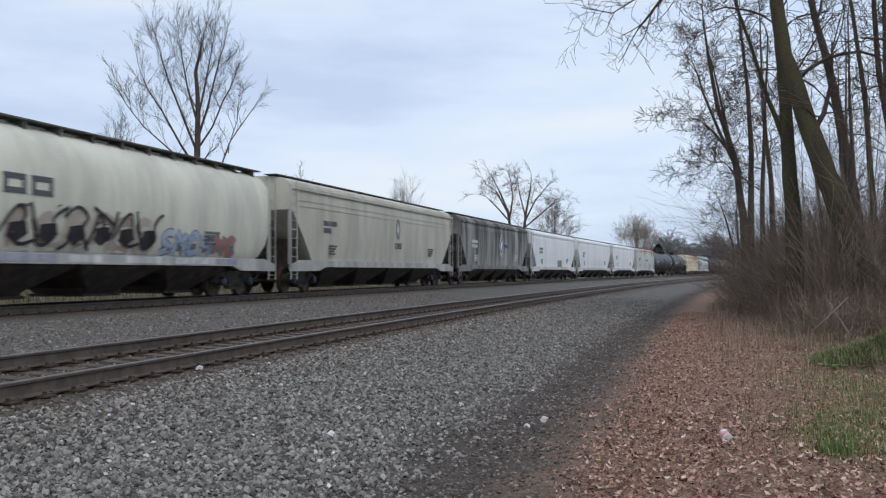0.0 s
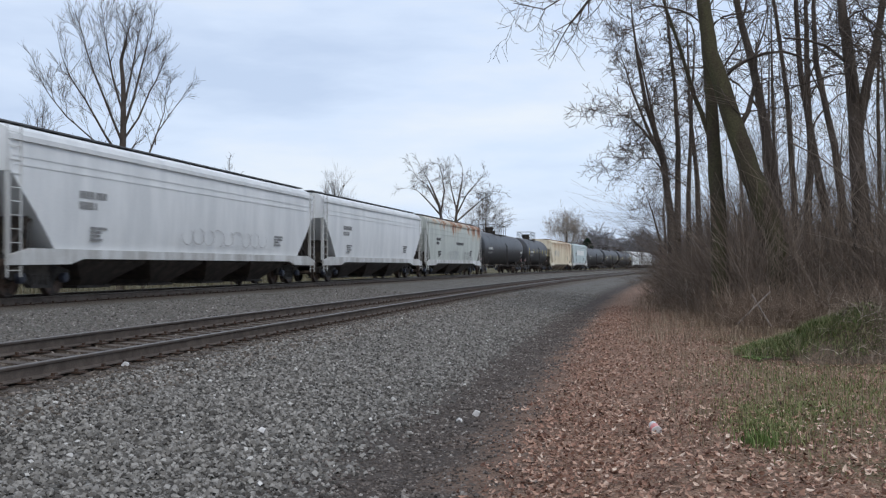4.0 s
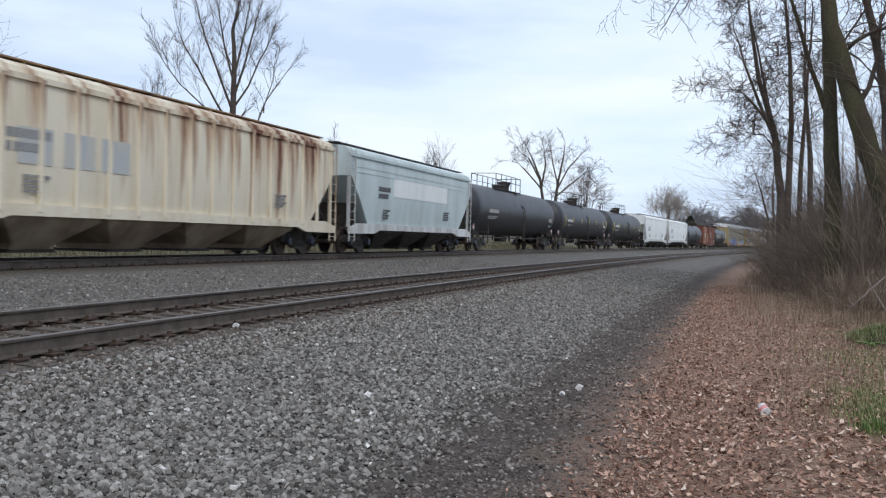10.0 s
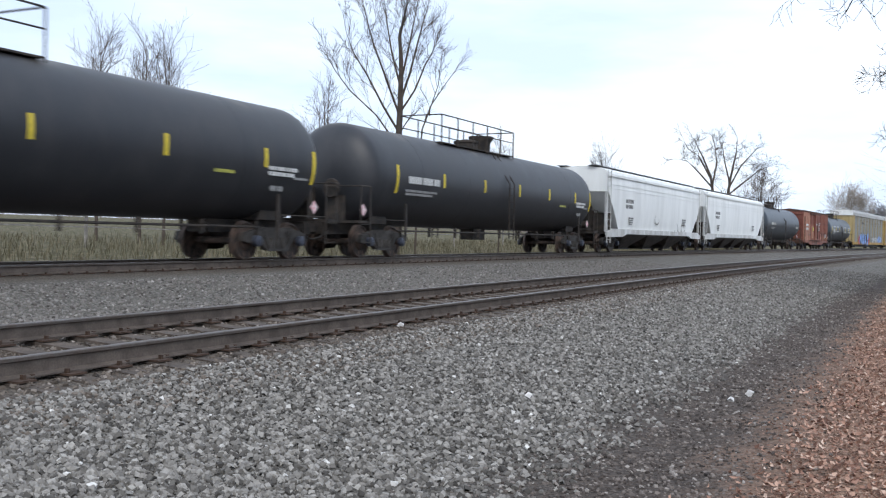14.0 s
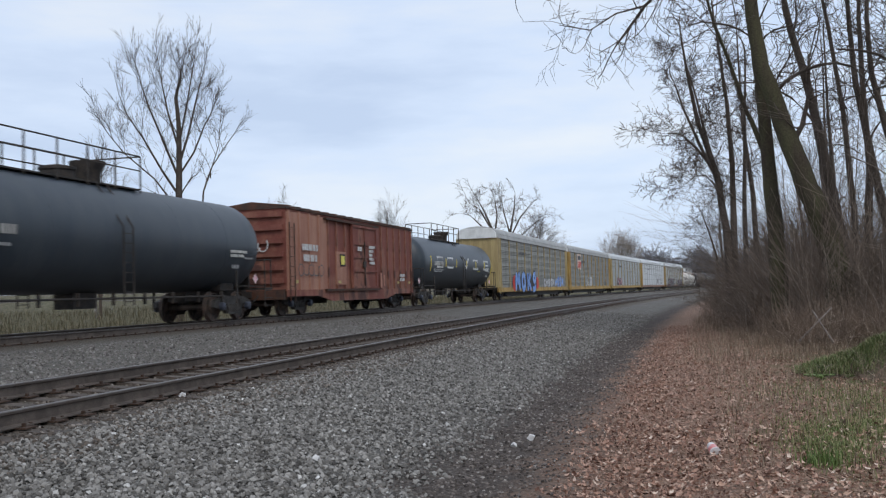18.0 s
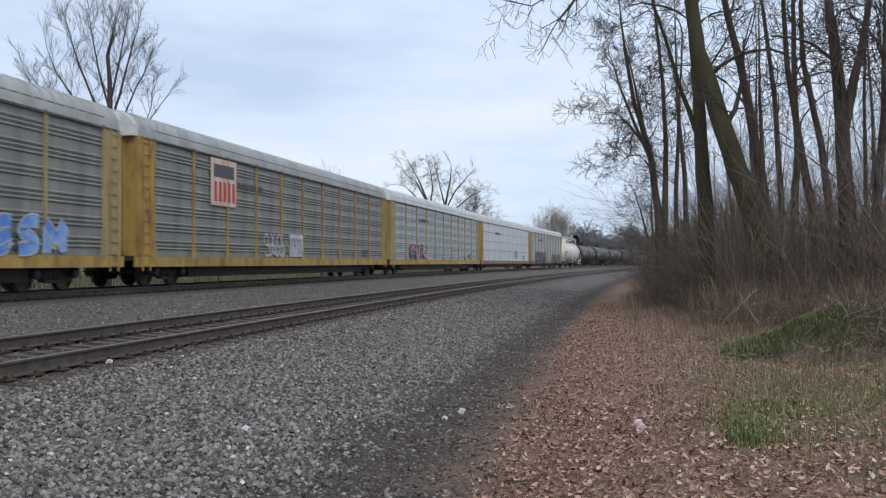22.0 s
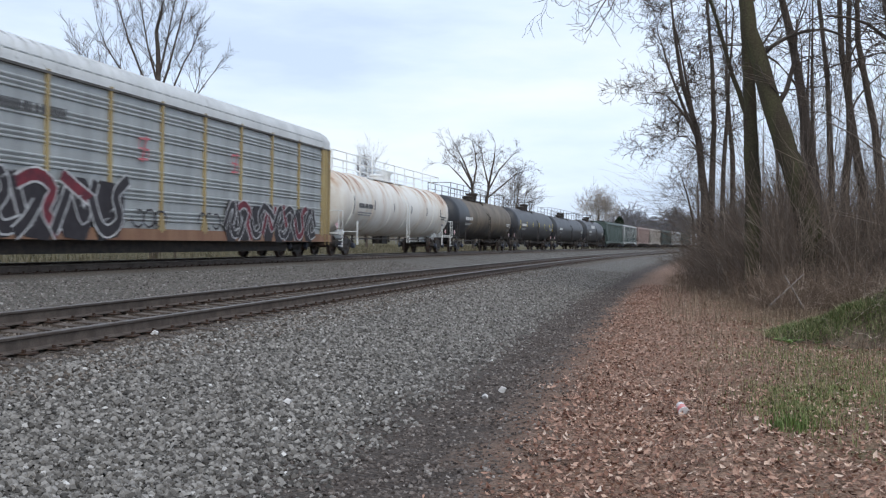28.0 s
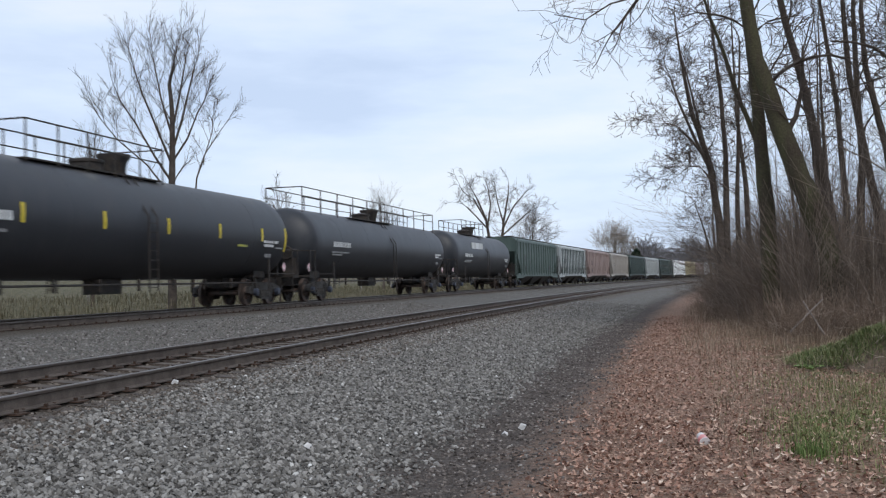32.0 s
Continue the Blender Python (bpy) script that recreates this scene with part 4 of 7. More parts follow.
def tank(length, paint, label, strips=YELLOW_MARK, end_paint=None, seed=1, full_walk=False, radius=1.48, marks=WHITE_MARK, rail=(-4.2, 1.9), funnel=.6, bands=0):
    car = empty_car("tank_car", label, "tank car")
    rng = random.Random(seed)
    half, zc = length / 2, 0.94 + radius
    h = half - 0.4

    def at_shell(z):
        return math.sqrt(max(.01, radius**2 - (z - zc) ** 2))

    head = [(h - .75 + .75 * math.sin(k / 8 * math.pi / 2), max(.05, radius * math.cos(k / 8 * math.pi / 2))) for k in range(9)]
    stations = [(-s, r) for s, r in head[::-1]] + [(-h + .75 + .5, radius), (0, radius * 1.003), (h - 1.25, radius)] + head
    part("tank_shell", Geo().lathe(stations, 40, "y", (0, 0, zc)), paint, car, smooth=True)
    for i in range(1, 6):
        y = -h + 2 * h * i / 6
        seam = Geo().lathe([(y - .03, radius - .02), (y - .025, radius + .004), (y + .025, radius + .004), (y + .03, radius - .02)], 40, "y", (0, 0, zc))
        part("weld_seam", seam, paint, car, smooth=True)
    dark = end_paint or BLACK_IRON
    for e in (-1, 1):
        part("stub_sill", Geo().box(-.3, .3, min(e * (h - 3.4), e * half), max(e * (h - 3.4), e * half), .66, 1.02), dark, car)
        g = Geo().side([(e * (half - 2.6), .98), (e * (half - 1.6), .98), (e * (half - 1.75), 1.42), (e * (half - 2.45), 1.42)], -.85, .85)
        part("saddle", g, dark, car)
        part("end_platform", Geo().box(-1.5, 1.5, e * half - .5 * (e > 0), e * half + .5 * (e < 0), .98, 1.05), dark, car)
        part("brake_stand", Geo().box(-.75, -.2, e * (half - .3) - .06, e * (half - .3) + .06, 1.05, 2.0).box(.25, .8, e * (half - .35) - .05, e * (half - .35) + .05, 1.05, 1.75).lathe([(-.02, .26), (.02, .28), (.04, .24)], 14, "y", (.45, e * (half - .2), 1.95)), dark, car)
        for s in (1, -1):
            g = Geo()
            g.path([(s * 1.5, e * (half - .1), 1.05), (s * 1.5, e * (half - .1), 2.0), (s * .3, e * (half - .1), 2.0)], .022, 5)
            g.path([(s * 1.5, e * (half - .6), .4), (s * 1.5, e * (half - .6), 2.0), (s * 1.5, e * (half - .1), 2.0)], .022, 5)
            for k in range(3):
                g.tube((s * 1.5, e * (half - .6), .45 + .25 * k), (s * 1.5, e * (half - .1), .45 + .25 * k), .018, n=4)
            part("end_handrail", g, dark, car)
        for s in (1, -1):
            g = Geo().path([(s * 1.5, e * (half - .55), 1.1), (s * 1.5, e * (half - 2.6), 1.1)], .02, 4)
            g.box(s * 1.48 - .02, s * 1.48 + .02, e * (half - 2.7), e * (half - 2.6), .5, 1.6)
            part("side_grab_rail", g, dark, car)
        part("placard", Geo().slab((1.2, e * (half - .7), 1.35), (.02, .24, .24), Euler((radians(45), 0, 0)).to_matrix()), PINK_MARK, car)
    top = zc + radius
    part("manway", Geo().lathe([(-.1, .42), (.16, .42), (.20, .46), (.27, .46), (.30, .3), (.34, .1)], 18, "z", (0, 0, top)).box(-.22, .22, .55, .95, top - .05, top + .3) if funnel < 0 else Geo().lathe([(-.1, .42), (.16, .42), (.20, .46), (.27, .46), (.30, .3), (.34, .1)], 18, "z", (0, -.7, top)), dark, car, smooth=True)
    part("fitting_housing", Geo().lathe([(-.1, .34), (.3, .36), (.5, .48), (.56, .48)], 16, "z", (0, funnel, top)), dark, car, smooth=True)
    part("platform", Geo().box(-.75, -.45, rail[0], rail[1], top - .12, top - .08).box(.45, .75, rail[0], rail[1], top - .12, top - .08), dark, car)
    g = Geo()
    low, far = (.7 - h, h - .7) if full_walk else rail
    for s in (.78, -.78):
        k = 10 if full_walk else 5
        pts = [(s, low + (far - low) * i / k) for i in range(k + 1)]
        for x, y in pts:
            g.tube((x, y, top - .2), (x, y, top + .82), .026, n=5)
        g.tube((s, low, top + .82), (s, far, top + .82), .022, n=5)
        g.tube((s, low, top + .42), (s, far, top + .42), .02, n=5)
    for y in (low, far):
        g.tube((-.78, y, top + .82), (.78, y, top + .82), .022, n=5)
    part("top_handrail", g, dark, car)
    for s in (1, -1):
        lad = Geo()
        for dy in (-.22, .22):
            lad.path([(s * .8, dy, top - .1), (s * (radius + .1), dy, zc + .2), (s * (radius + .1), dy, .6)], .022, 5)
        for k in range(8):
            lad.tube((s * (radius + .1), -.22, .7 + .25 * k), (s * (radius + .1), .22, .7 + .25 * k), .016, n=4)
        part("ladder", lad, dark, car)
    under = Geo().box(-.28, .28, -.5, .5, .55, 1.0).path([(1.1, -h + 2.4, .80), (1.1, h - 2.4, .80)], .03, 5)
    for i in range(9):
        y = -h + 2.6 + (2 * h - 5.2) * i / 8
        under.box(1.06, 1.14, y, y + .05, .62, .95)
    part("outlet_and_brake_pipe", under, BLACK_IRON, car)
    if strips:
        for i, y in enumerate([-h + 1.7] + [-h + 4.7 + (2 * h - 7.5) * k / 4 for k in range(5)] + [h - .8]):
            tall = .28 if 0 < i < 6 else .52
            z0 = 2.2 if 0 < i < 6 else 1.9
            st = Geo()
            for k in range(3):
                za, zb = z0 + tall * k / 3 * 1.6, z0 + tall * (k + 1) / 3 * 1.6
                xa, xb = (math.sqrt(max(0, radius**2 - (z - zc) ** 2)) + .012 for z in (za, zb))
                st.add([(xa, y, za), (xa, y + .11, za), (xb, y + .11, zb), (xb, y, zb), (xa - .02, y, za), (xa - .02, y + .11, za), (xb - .02, y + .11, zb), (xb - .02, y, zb)],
                       [(0, 1, 2, 3), (4, 7, 6, 5), (0, 4, 5, 1), (2, 6, 7, 3), (1, 5, 6, 2), (0, 3, 7, 4)])
            part("reflector_strip", st, strips, car)
    x = math.sqrt(radius**2 - (2.3 - zc) ** 2) + .012
    part("lettering", bars(x + .004, -h + 2.4, 2.33, 2.0, .21, 1, rng), marks, car, "white reporting mark")
    part("data_lettering", bars(x, -h + 2.2, 2.0, 2.0, .07, 2, rng), FAINT_MARK, car)
    part("data_lettering", bars(x, h - 2.65, 2.2, 1.2, .09, 2, rng), marks, car)
    part("painted_panel", Geo().side([(h - 1.55, 1.98), (h - .95, 1.98), (h - .95, 2.32), (h - 1.55, 2.32)], at_shell(1.98) - .05, at_shell(1.98) + .012), FAINT_MARK, car, "small grey stencil panel")
    part("data_lettering", bars(x, h - 2.6, 1.72, .5, .12, 1, rng), FAINT_MARK, car)
    if strips is YELLOW_MARK:
        part("notice", Geo().box(at_shell(2.0) - .04, at_shell(2.0) + .012, h - 4.55, h - 3.85, 1.98, 2.22), NOTICE, car, "yellow-green notice plate")
    if bands:
        for i in range(bands):
            y = -h + 1.6 + (2 * h - 3.2) * i / (bands - 1)
            g = Geo().lathe([(y - .05, radius - .02), (y - .045, radius + .03), (y + .045, radius + .03), (y + .05, radius - .02)], 36, "y", (0, 0, zc))
            part("band", g, paint, car, smooth=True)
    add_trucks(car, half - 2.1)
    add_couplers(car, half)
    return car, (lambda z: math.sqrt(max(.01, radius**2 - (z - zc) ** 2)))


def boxcar(length, label):
    red = material("faded_red_boxcar_paint", (0.215, 0.064, 0.043), 0.75, 0, 0.35, 1.3, 30, 0.15, 0.004, (0.155, 0.045, 0.032), streak=0.25)
    tan = material("faded_tan_panel", (0.40, 0.21, 0.145), 0.8, 0, 0.3, 1.5, 30, 0.1, 0.004, (0.30, 0.13, 0.09), streak=0.25)
    roof = material("dark_rusty_roof", (0.05, 0.034, 0.028), 0.85, 0.2, 0.4, 2.5, 30, 0.4, 0.01, (0.11, 0.05, 0.032))
    rust_over(red, (0.085, 0.034, 0.026), (0.27, 0.115, 0.075), (0.5, 0.7, 0.3), ((2, 0.9, 4.0, 0.05, -0.02),))
    car = empty_car("box_car", label, "box car")
    half = length / 2
    rng = random.Random(5)
    part("body", hull([(0.92, 1.45, half - .3), (3.92, 1.45, half - .3)]), red, car)
    part("faded_panel", Geo().box(1.452, 1.462, -half + .32, -half + 4.2, .95, 3.8), tan, car, "tan repainted panel")
    r = Geo().prism([(-1.5, 3.90), (1.5, 3.90), (1.5, 3.98), (.0, 4.16), (-1.5, 3.98)], -half + .25, half - .25)
    for i in range(17):
        y = -half + .6 + (length - 1.2) * i / 16
        r.prism([(-1.53, 3.94), (1.53, 3.94), (1.5, 4.03), (.0, 4.21), (-1.5, 4.03)], y - .07, y + .07)
    part("roof", r, roof, car)
    me = Geo().side([(-.06, .95), (.06, .95), (.06, 3.85), (-.06, 3.85)], 0, .06).mesh("side_post", red)
    met = Geo().side([(-.06, .95), (.06, .95), (.06, 3.85), (-.06, 3.85)], 0, .06).mesh("side_post", tan)
    for s in (1, -1):
        for i in range(17):
            y = -half + .5 + (length - 1.0) * i / 16
            if abs(y - .3) < 1.75 and s > 0:
                continue
            o = part("side_post", met if s > 0 and y < -half + 4.2 else me, None, car)
            o.matrix_basis = pose(1.45 if s > 0 else -1.51, y, 0)
    sill = [(-half + .3, .96), (-half + .3, .72), (-half + 3.2, .72), (-half + 4.6, .50), (half - 4.6, .50), (half - 3.2, .72), (half - .3, .72), (half - .3, .96)]
    for s in (1, -1):
        part("side_sill", Geo().side(sill, s * 1.47 - .03, s * 1.47 + .03), red, car)
    door = part("door", Geo().box(1.48, 1.55, -1.25, 1.85, 1.0, 3.72), red, car, "red sliding door")
    g = Geo()
    for z in (1.05, 1.75, 2.35, 2.9, 3.65):
        g.box(1.55, 1.60, -1.22, 1.82, z - .05, z + .05)
    for y in (-1.2, .3, 1.8):
        g.box(1.55, 1.60, y - .05, y + .05, 1.0, 3.7)
    part("door_rib", g, red, door)
    part("door_latch", Geo().tube((1.62, .15, 1.2), (1.62, .15, 3.0), .025, n=6).box(1.58, 1.64, .0, .3, 1.9, 2.15), BLACK_IRON, door)
    part("door_track", Geo().box(1.46, 1.6, -4.2, 2.2, .90, .98).box(1.46, 1.6, -4.2, 2.2, 3.72, 3.8), roof, car)
    dull_yellow = material("dull_yellow_reflector", (0.55, 0.44, 0.18), 0.7, 0, 0.3, 12, 60, 0, 0.001)
    yellow = material("yellow_notice", (0.82, 0.72, 0.12), 0.6, 0, 0.2, 12, 60, 0, 0.001)
    part("notice_board", Geo().box(1.455, 1.515, -2.95, -1.85, 1.15, 2.5), tan, car, "weathered tan patch around the notice")
    part("notice", Geo().box(1.515, 1.53, -2.6, -2.0, 1.9, 2.4), BLACK_IRON, car)
    part("notice_face", Geo().box(1.53, 1.54, -2.5, -2.1, 1.97, 2.33), yellow, car, "yellow square notice")
    for y in (-half + .9, -2.8, half - 1.2, half - 3.0):
        part("reflector", Geo().box(1.515, 1.525, y, y + .28, 1.2, 1.31), dull_yellow, car)
    for e in (-1, 1):
        g = Geo()
        for k in range(6):
            z = 1.2 + .48 * k
            g.prism([(-1.35, z), (1.35, z), (1.35, z + .2), (-1.35, z + .2)], e * (half - .3) - .02, e * (half - .3) + .12 * e)
        part("end_corrugation", g, red, car)
        for s in (1, -1):
            part("ladder", ladder(s * 1.54, e * (half - .42), e * (half - .85), .55, 3.4 if e < 0 else 2.0, 8 if e < 0 else 4), roof, car)
        part("end_sill", Geo().box(-1.4, 1.4, e * (half - .3) - .1, e * (half - .3) + .14, .62, .98), roof, car)
    part("lettering", bars(1.522, -half + 1.6, 2.55, 1.5, .24, 1, rng), WHITE_MARK, car)
    part("lettering", bars(1.522, -half + 1.7, 2.15, 1.3, .26, 1, rng), WHITE_MARK, car)
    part("lettering", bars(1.612, .75, 2.8, .8, .12, 5, rng), WHITE_MARK, door)
    part("lettering", bars(1.612, -.7, 2.68, .5, .18, 1, rng), WHITE_MARK, door)
    part("data_lettering", bars(1.522, half - 2.6, 1.6, .8, .14, 2, rng), WHITE_MARK, car)
    part("chalk_mark", Geo().box(1.512, 1.52, 2.5, 2.75, 1.0, 1.7).box(1.512, 1.52, 2.95, 3.15, 1.1, 1.6), material("chalky_patch", (0.46, 0.22, 0.16), 0.9), car)
    scrawl(car, 1.53, -half + 1.2, -half + 3.6, 1.45, 1.95, DARK_MARK, 8, 5, .022)
    scrawl_end = Geo()
    for k in range(5):
        y0 = -half + .14
        a0 = rng.uniform(0, 6)
        pts = [(-.5 + .28 * k + .2 * math.cos(a0 + q * .7), y0, 2.6 + .25 * math.sin(a0 + q * .7)) for q in range(7)]
        scrawl_end.path(pts, .025, 4)
    part("graffiti_tag", scrawl_end, WHITE_MARK, car, "white scrawl on the car's end")
    part("underframe", Geo().box(-.4, .4, -half + .3, half - .3, .6, .92).box(-1.0, -.5, -.9, .9, .4, .8).box(.6, 1.2, 1.8, 3.2, .45, .85), BLACK_IRON, car)
    add_trucks(car, half - 2.2)
    add_couplers(car, half)
    return car, (lambda z: 1.52)


def autorack(length, label, panel_paint, roof_paint, post_paint, white=False, sill_paint=None, seed=1, bays=10):
    car = empty_car("autorack_car", label, "autorack car")
    half = length / 2
    lo, hi = .94, 4.5
    x = 1.50
    sill_paint = sill_paint or post_paint
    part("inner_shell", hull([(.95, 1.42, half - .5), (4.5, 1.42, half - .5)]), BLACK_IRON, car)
    arch = [(-1.53, 4.46), (1.53, 4.46), (1.53, 4.60), (1.50, 4.82), (1.38, 5.05), (1.10, 5.22), (.6, 5.34), (.0, 5.38), (-.6, 5.34), (-1.10, 5.22), (-1.38, 5.05), (-1.50, 4.82), (-1.53, 4.60)]
    part("roof", Geo().prism(arch, -half + .45, half - .45), roof_paint, car, "pale arched sheet-metal roof", True)
    ribs = Geo()
    n = int(length / .5)
    grown = [(a + .018 * a / math.hypot(a, b - 4.3), b + .018 * (b - 4.3) / math.hypot(a, b - 4.3)) for a, b in arch[2:]]
    for i in range(n):
        y = -half + .7 + (length - 1.4) * i / (n - 1)
        v = [(a, y - .05, b) for a, b in grown] + [(a, y + .05, b) for a, b in grown]
        k = len(grown)
        ribs.add(v, [(j, j + 1, k + j + 1, k + j) for j in range(k - 1)])
    part("roof_rib", ribs, roof_paint, car)
    # side panels between posts, of folded sheet
    first, last = -half + 1.3, half - 1.3
    w = (last - first) / bays
    if white:
        prof = [(x - .03, lo), (x, lo), (x, hi), (x - .03, hi)]
    else:
        prof, z = [(x - .07, lo)], lo
        while z < hi - .1:
            prof += [(x - .02, z), (x - .02, z + .20)]
            for k in range(3):
                b = z + .20 + .115 * k
                prof += [(x + .018, b + .03), (x + .018, b + .055), (x - .02, b + .085)]
            z += .56
        prof += [(x - .035, hi), (x - .07, hi)]
    sheet = Geo().prism(prof, -w / 2 + .015, w / 2 - .015).mesh("side_panel", panel_paint)
    post = Geo().box(x - .03, x + .055, -.05, .05, lo - .1, hi + .05).mesh("side_post", panel_paint if white else post_paint)
    foot = Geo().side([(-.2, .90), (.2, .90), (.08, 1.3), (-.08, 1.3)], x + .02, x + .06).mesh("post_foot", post_paint)
    for s in (1, -1):
        turn = 0 if s > 0 else 180
        for i in range(bays):
            part("side_panel", sheet, None, car, at=pose(0, first + w * (i + .5), 0, 0, 0, turn))
        for i in range(bays + 1):
            p = part("side_post", post, None, car, at=pose(0, first + w * i, 0, 0, 0, turn))
            if not white:
                part("post_foot", foot, None, p)
        part("side_sill", Geo().box(s * 1.52 - .06, s * 1.52 + .03, -half + .2, half - .2, .62, .935), sill_paint, car)
        part("top_rail", Geo().box(s * 1.52 - .04, s * 1.52 + .04, -half + .5, half - .5, 4.44, 4.50), WALK_GREY, car)
        for e in (-1, 1):
            part("corner_panel", Geo().box(s * 1.5 - .05, s * 1.5 + .04, min(e * (half - .35), e * (half - 1.27)), max(e * (half - .35), e * (half - 1.27)), .95, 4.5), post_paint, car)
    if white:
        g = Geo()
        for zz in (1.9, 2.75, 3.6):
            g.box(x + .001, x + .016, first, last, zz - .014, zz + .014)
        part("panel_joint", g, DARK_MARK, car)
        for k in range(11):
            if k % 3 != 2:
                part("panel_crease", Geo().box(x - .002, x + .008, first, last, 1.2 + .29 * k, 1.225 + .29 * k), panel_paint, car)
    for e in (-1, 1):
        door = part("end_door", Geo().prism([(-1.45, .95), (1.45, .95), (1.45, 4.5), (1.2, 4.95), (-1.2, 4.95), (-1.45, 4.5)], e * (half - .42) - .05, e * (half - .42) + .05), post_paint, car, "folding end doors")
        g = Geo()
        for a in (-1.05, -.5, 0, .5, 1.05):
            g.box(a - .04, a + .04, e * (half - .42) - .05 + e * .06, e * (half - .42) + .05 + e * .06, 1.0, 4.6)
        part("door_rib", g, post_paint, door)
        for s in (1, -1):
            part("ladder", ladder(s * 1.57, e * (half - .55), e * (half - 1.0), .5, 4.5, 12), post_paint, car)
        part("end_hood", Geo().prism([(-1.45, 4.5), (1.45, 4.5), (1.44, 4.84), (1.30, 5.06), (1.0, 5.22), (-1.0, 5.22), (-1.30, 5.06), (-1.44, 4.84)], min(e * (half - .55), e * (half - .2)), max(e * (half - .55), e * (half - .2))), material_cache("white_hood"), car)
    # lower box is oversized: black solid standing in for shadow beneath the car
    deck_and_shade = Geo().box(-1.4, 1.4, -half + .3, half - .3, .80, .95).box(-1.2, 1.2, -half + 4.3, half - 4.3, .27, .8)
    part("underframe", deck_and_shade, BLACK_IRON, car)
    rng = random.Random(seed)
    part("lettering", bars(x + .03, first + w * 2.2, 3.6, 2.8, .22, 1, rng), DARK_MARK, car)
    part("data_lettering", bars(x + .03, last - w * 1.5, 1.4, 1.2, .1, 3, rng), DARK_MARK, car)
    add_trucks(car, half - 3.0)
    add_couplers(car, half)
    return car, (lambda z: x + .03)


CACHE = {}


def material_cache(kind):
    if kind not in CACHE:
        CACHE[kind] = {"white_hood": lambda: material("white_end_hood", (0.75, 0.75, 0.73), 0.6, 0, 0.2, 2, 30, 0.1)}[kind]()
    return CACHE[kind]


# ends of the cars along the train, from its leading car, in metres at the start
ENDS = (8.5, 30.6, 53.1, 73.7, 94.5, 117.0, 137.3, 157.6, 181.5, 199.4, 220.0, 237.5, 260.2, 283.0, 304.9, 325.1, 346.4, 365.3, 382.4, 401.3, 432.0, 462.1, 492.8, 523.4, 552.5, 574.8, 596.0, 617.8, 640.5, 659.3, 679.5, 697.8, 717.4, 736.3, 756.2, 775.4, 797.2, 818.9, 838.5, 857.0, 876.0, 895.0, 915.0, 934.0, 953.0)
CARS = []


def rust_over(mat, rust, pale, scale=(0.3, 0.85, 0.42), trend=((2, 2.2, 3.75, -0.26, 0.10), (1, 6.5, 10.5, 0.0, 0.14), (1, -9.0, 0.0, -0.05, 0.02))):
    """Rust that breaks through the paint near the top edge and at one end, running down."""
    nt = mat.node_tree
    n, l = nt.nodes.new, nt.links.new
    bsdf = nt.nodes["Principled BSDF"]
    source = bsdf.inputs["Base Color"].links[0].from_socket
    co, mp, sep = n("ShaderNodeTexCoord"), n("ShaderNodeMapping"), n("ShaderNodeSeparateXYZ")
    l(co.outputs["Object"], mp.inputs["Vector"]), l(co.outputs["Object"], sep.inputs[0])
    mp.inputs["Scale"].default_value, mp.inputs["Location"].default_value = scale, (3.1, 0.4, 1.7)
    no = n("ShaderNodeTexNoise")
    no.inputs["Scale"].default_value, no.inputs["Detail"].default_value, no.inputs["Roughness"].default_value = 1.15, 7, 0.62
    l(mp.outputs[0], no.inputs["Vector"])
    total = no.outputs[0]
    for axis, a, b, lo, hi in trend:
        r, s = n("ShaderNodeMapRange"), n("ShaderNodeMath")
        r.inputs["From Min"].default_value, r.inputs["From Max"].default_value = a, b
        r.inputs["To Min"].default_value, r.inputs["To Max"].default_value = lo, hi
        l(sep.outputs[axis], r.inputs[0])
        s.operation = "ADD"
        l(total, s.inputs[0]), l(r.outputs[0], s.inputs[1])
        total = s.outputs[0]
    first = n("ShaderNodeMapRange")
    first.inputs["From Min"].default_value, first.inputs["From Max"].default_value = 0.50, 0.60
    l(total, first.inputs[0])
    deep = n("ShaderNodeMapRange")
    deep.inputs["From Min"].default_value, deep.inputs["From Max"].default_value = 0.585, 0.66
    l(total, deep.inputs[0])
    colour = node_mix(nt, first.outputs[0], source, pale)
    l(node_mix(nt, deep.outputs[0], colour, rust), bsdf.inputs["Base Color"])


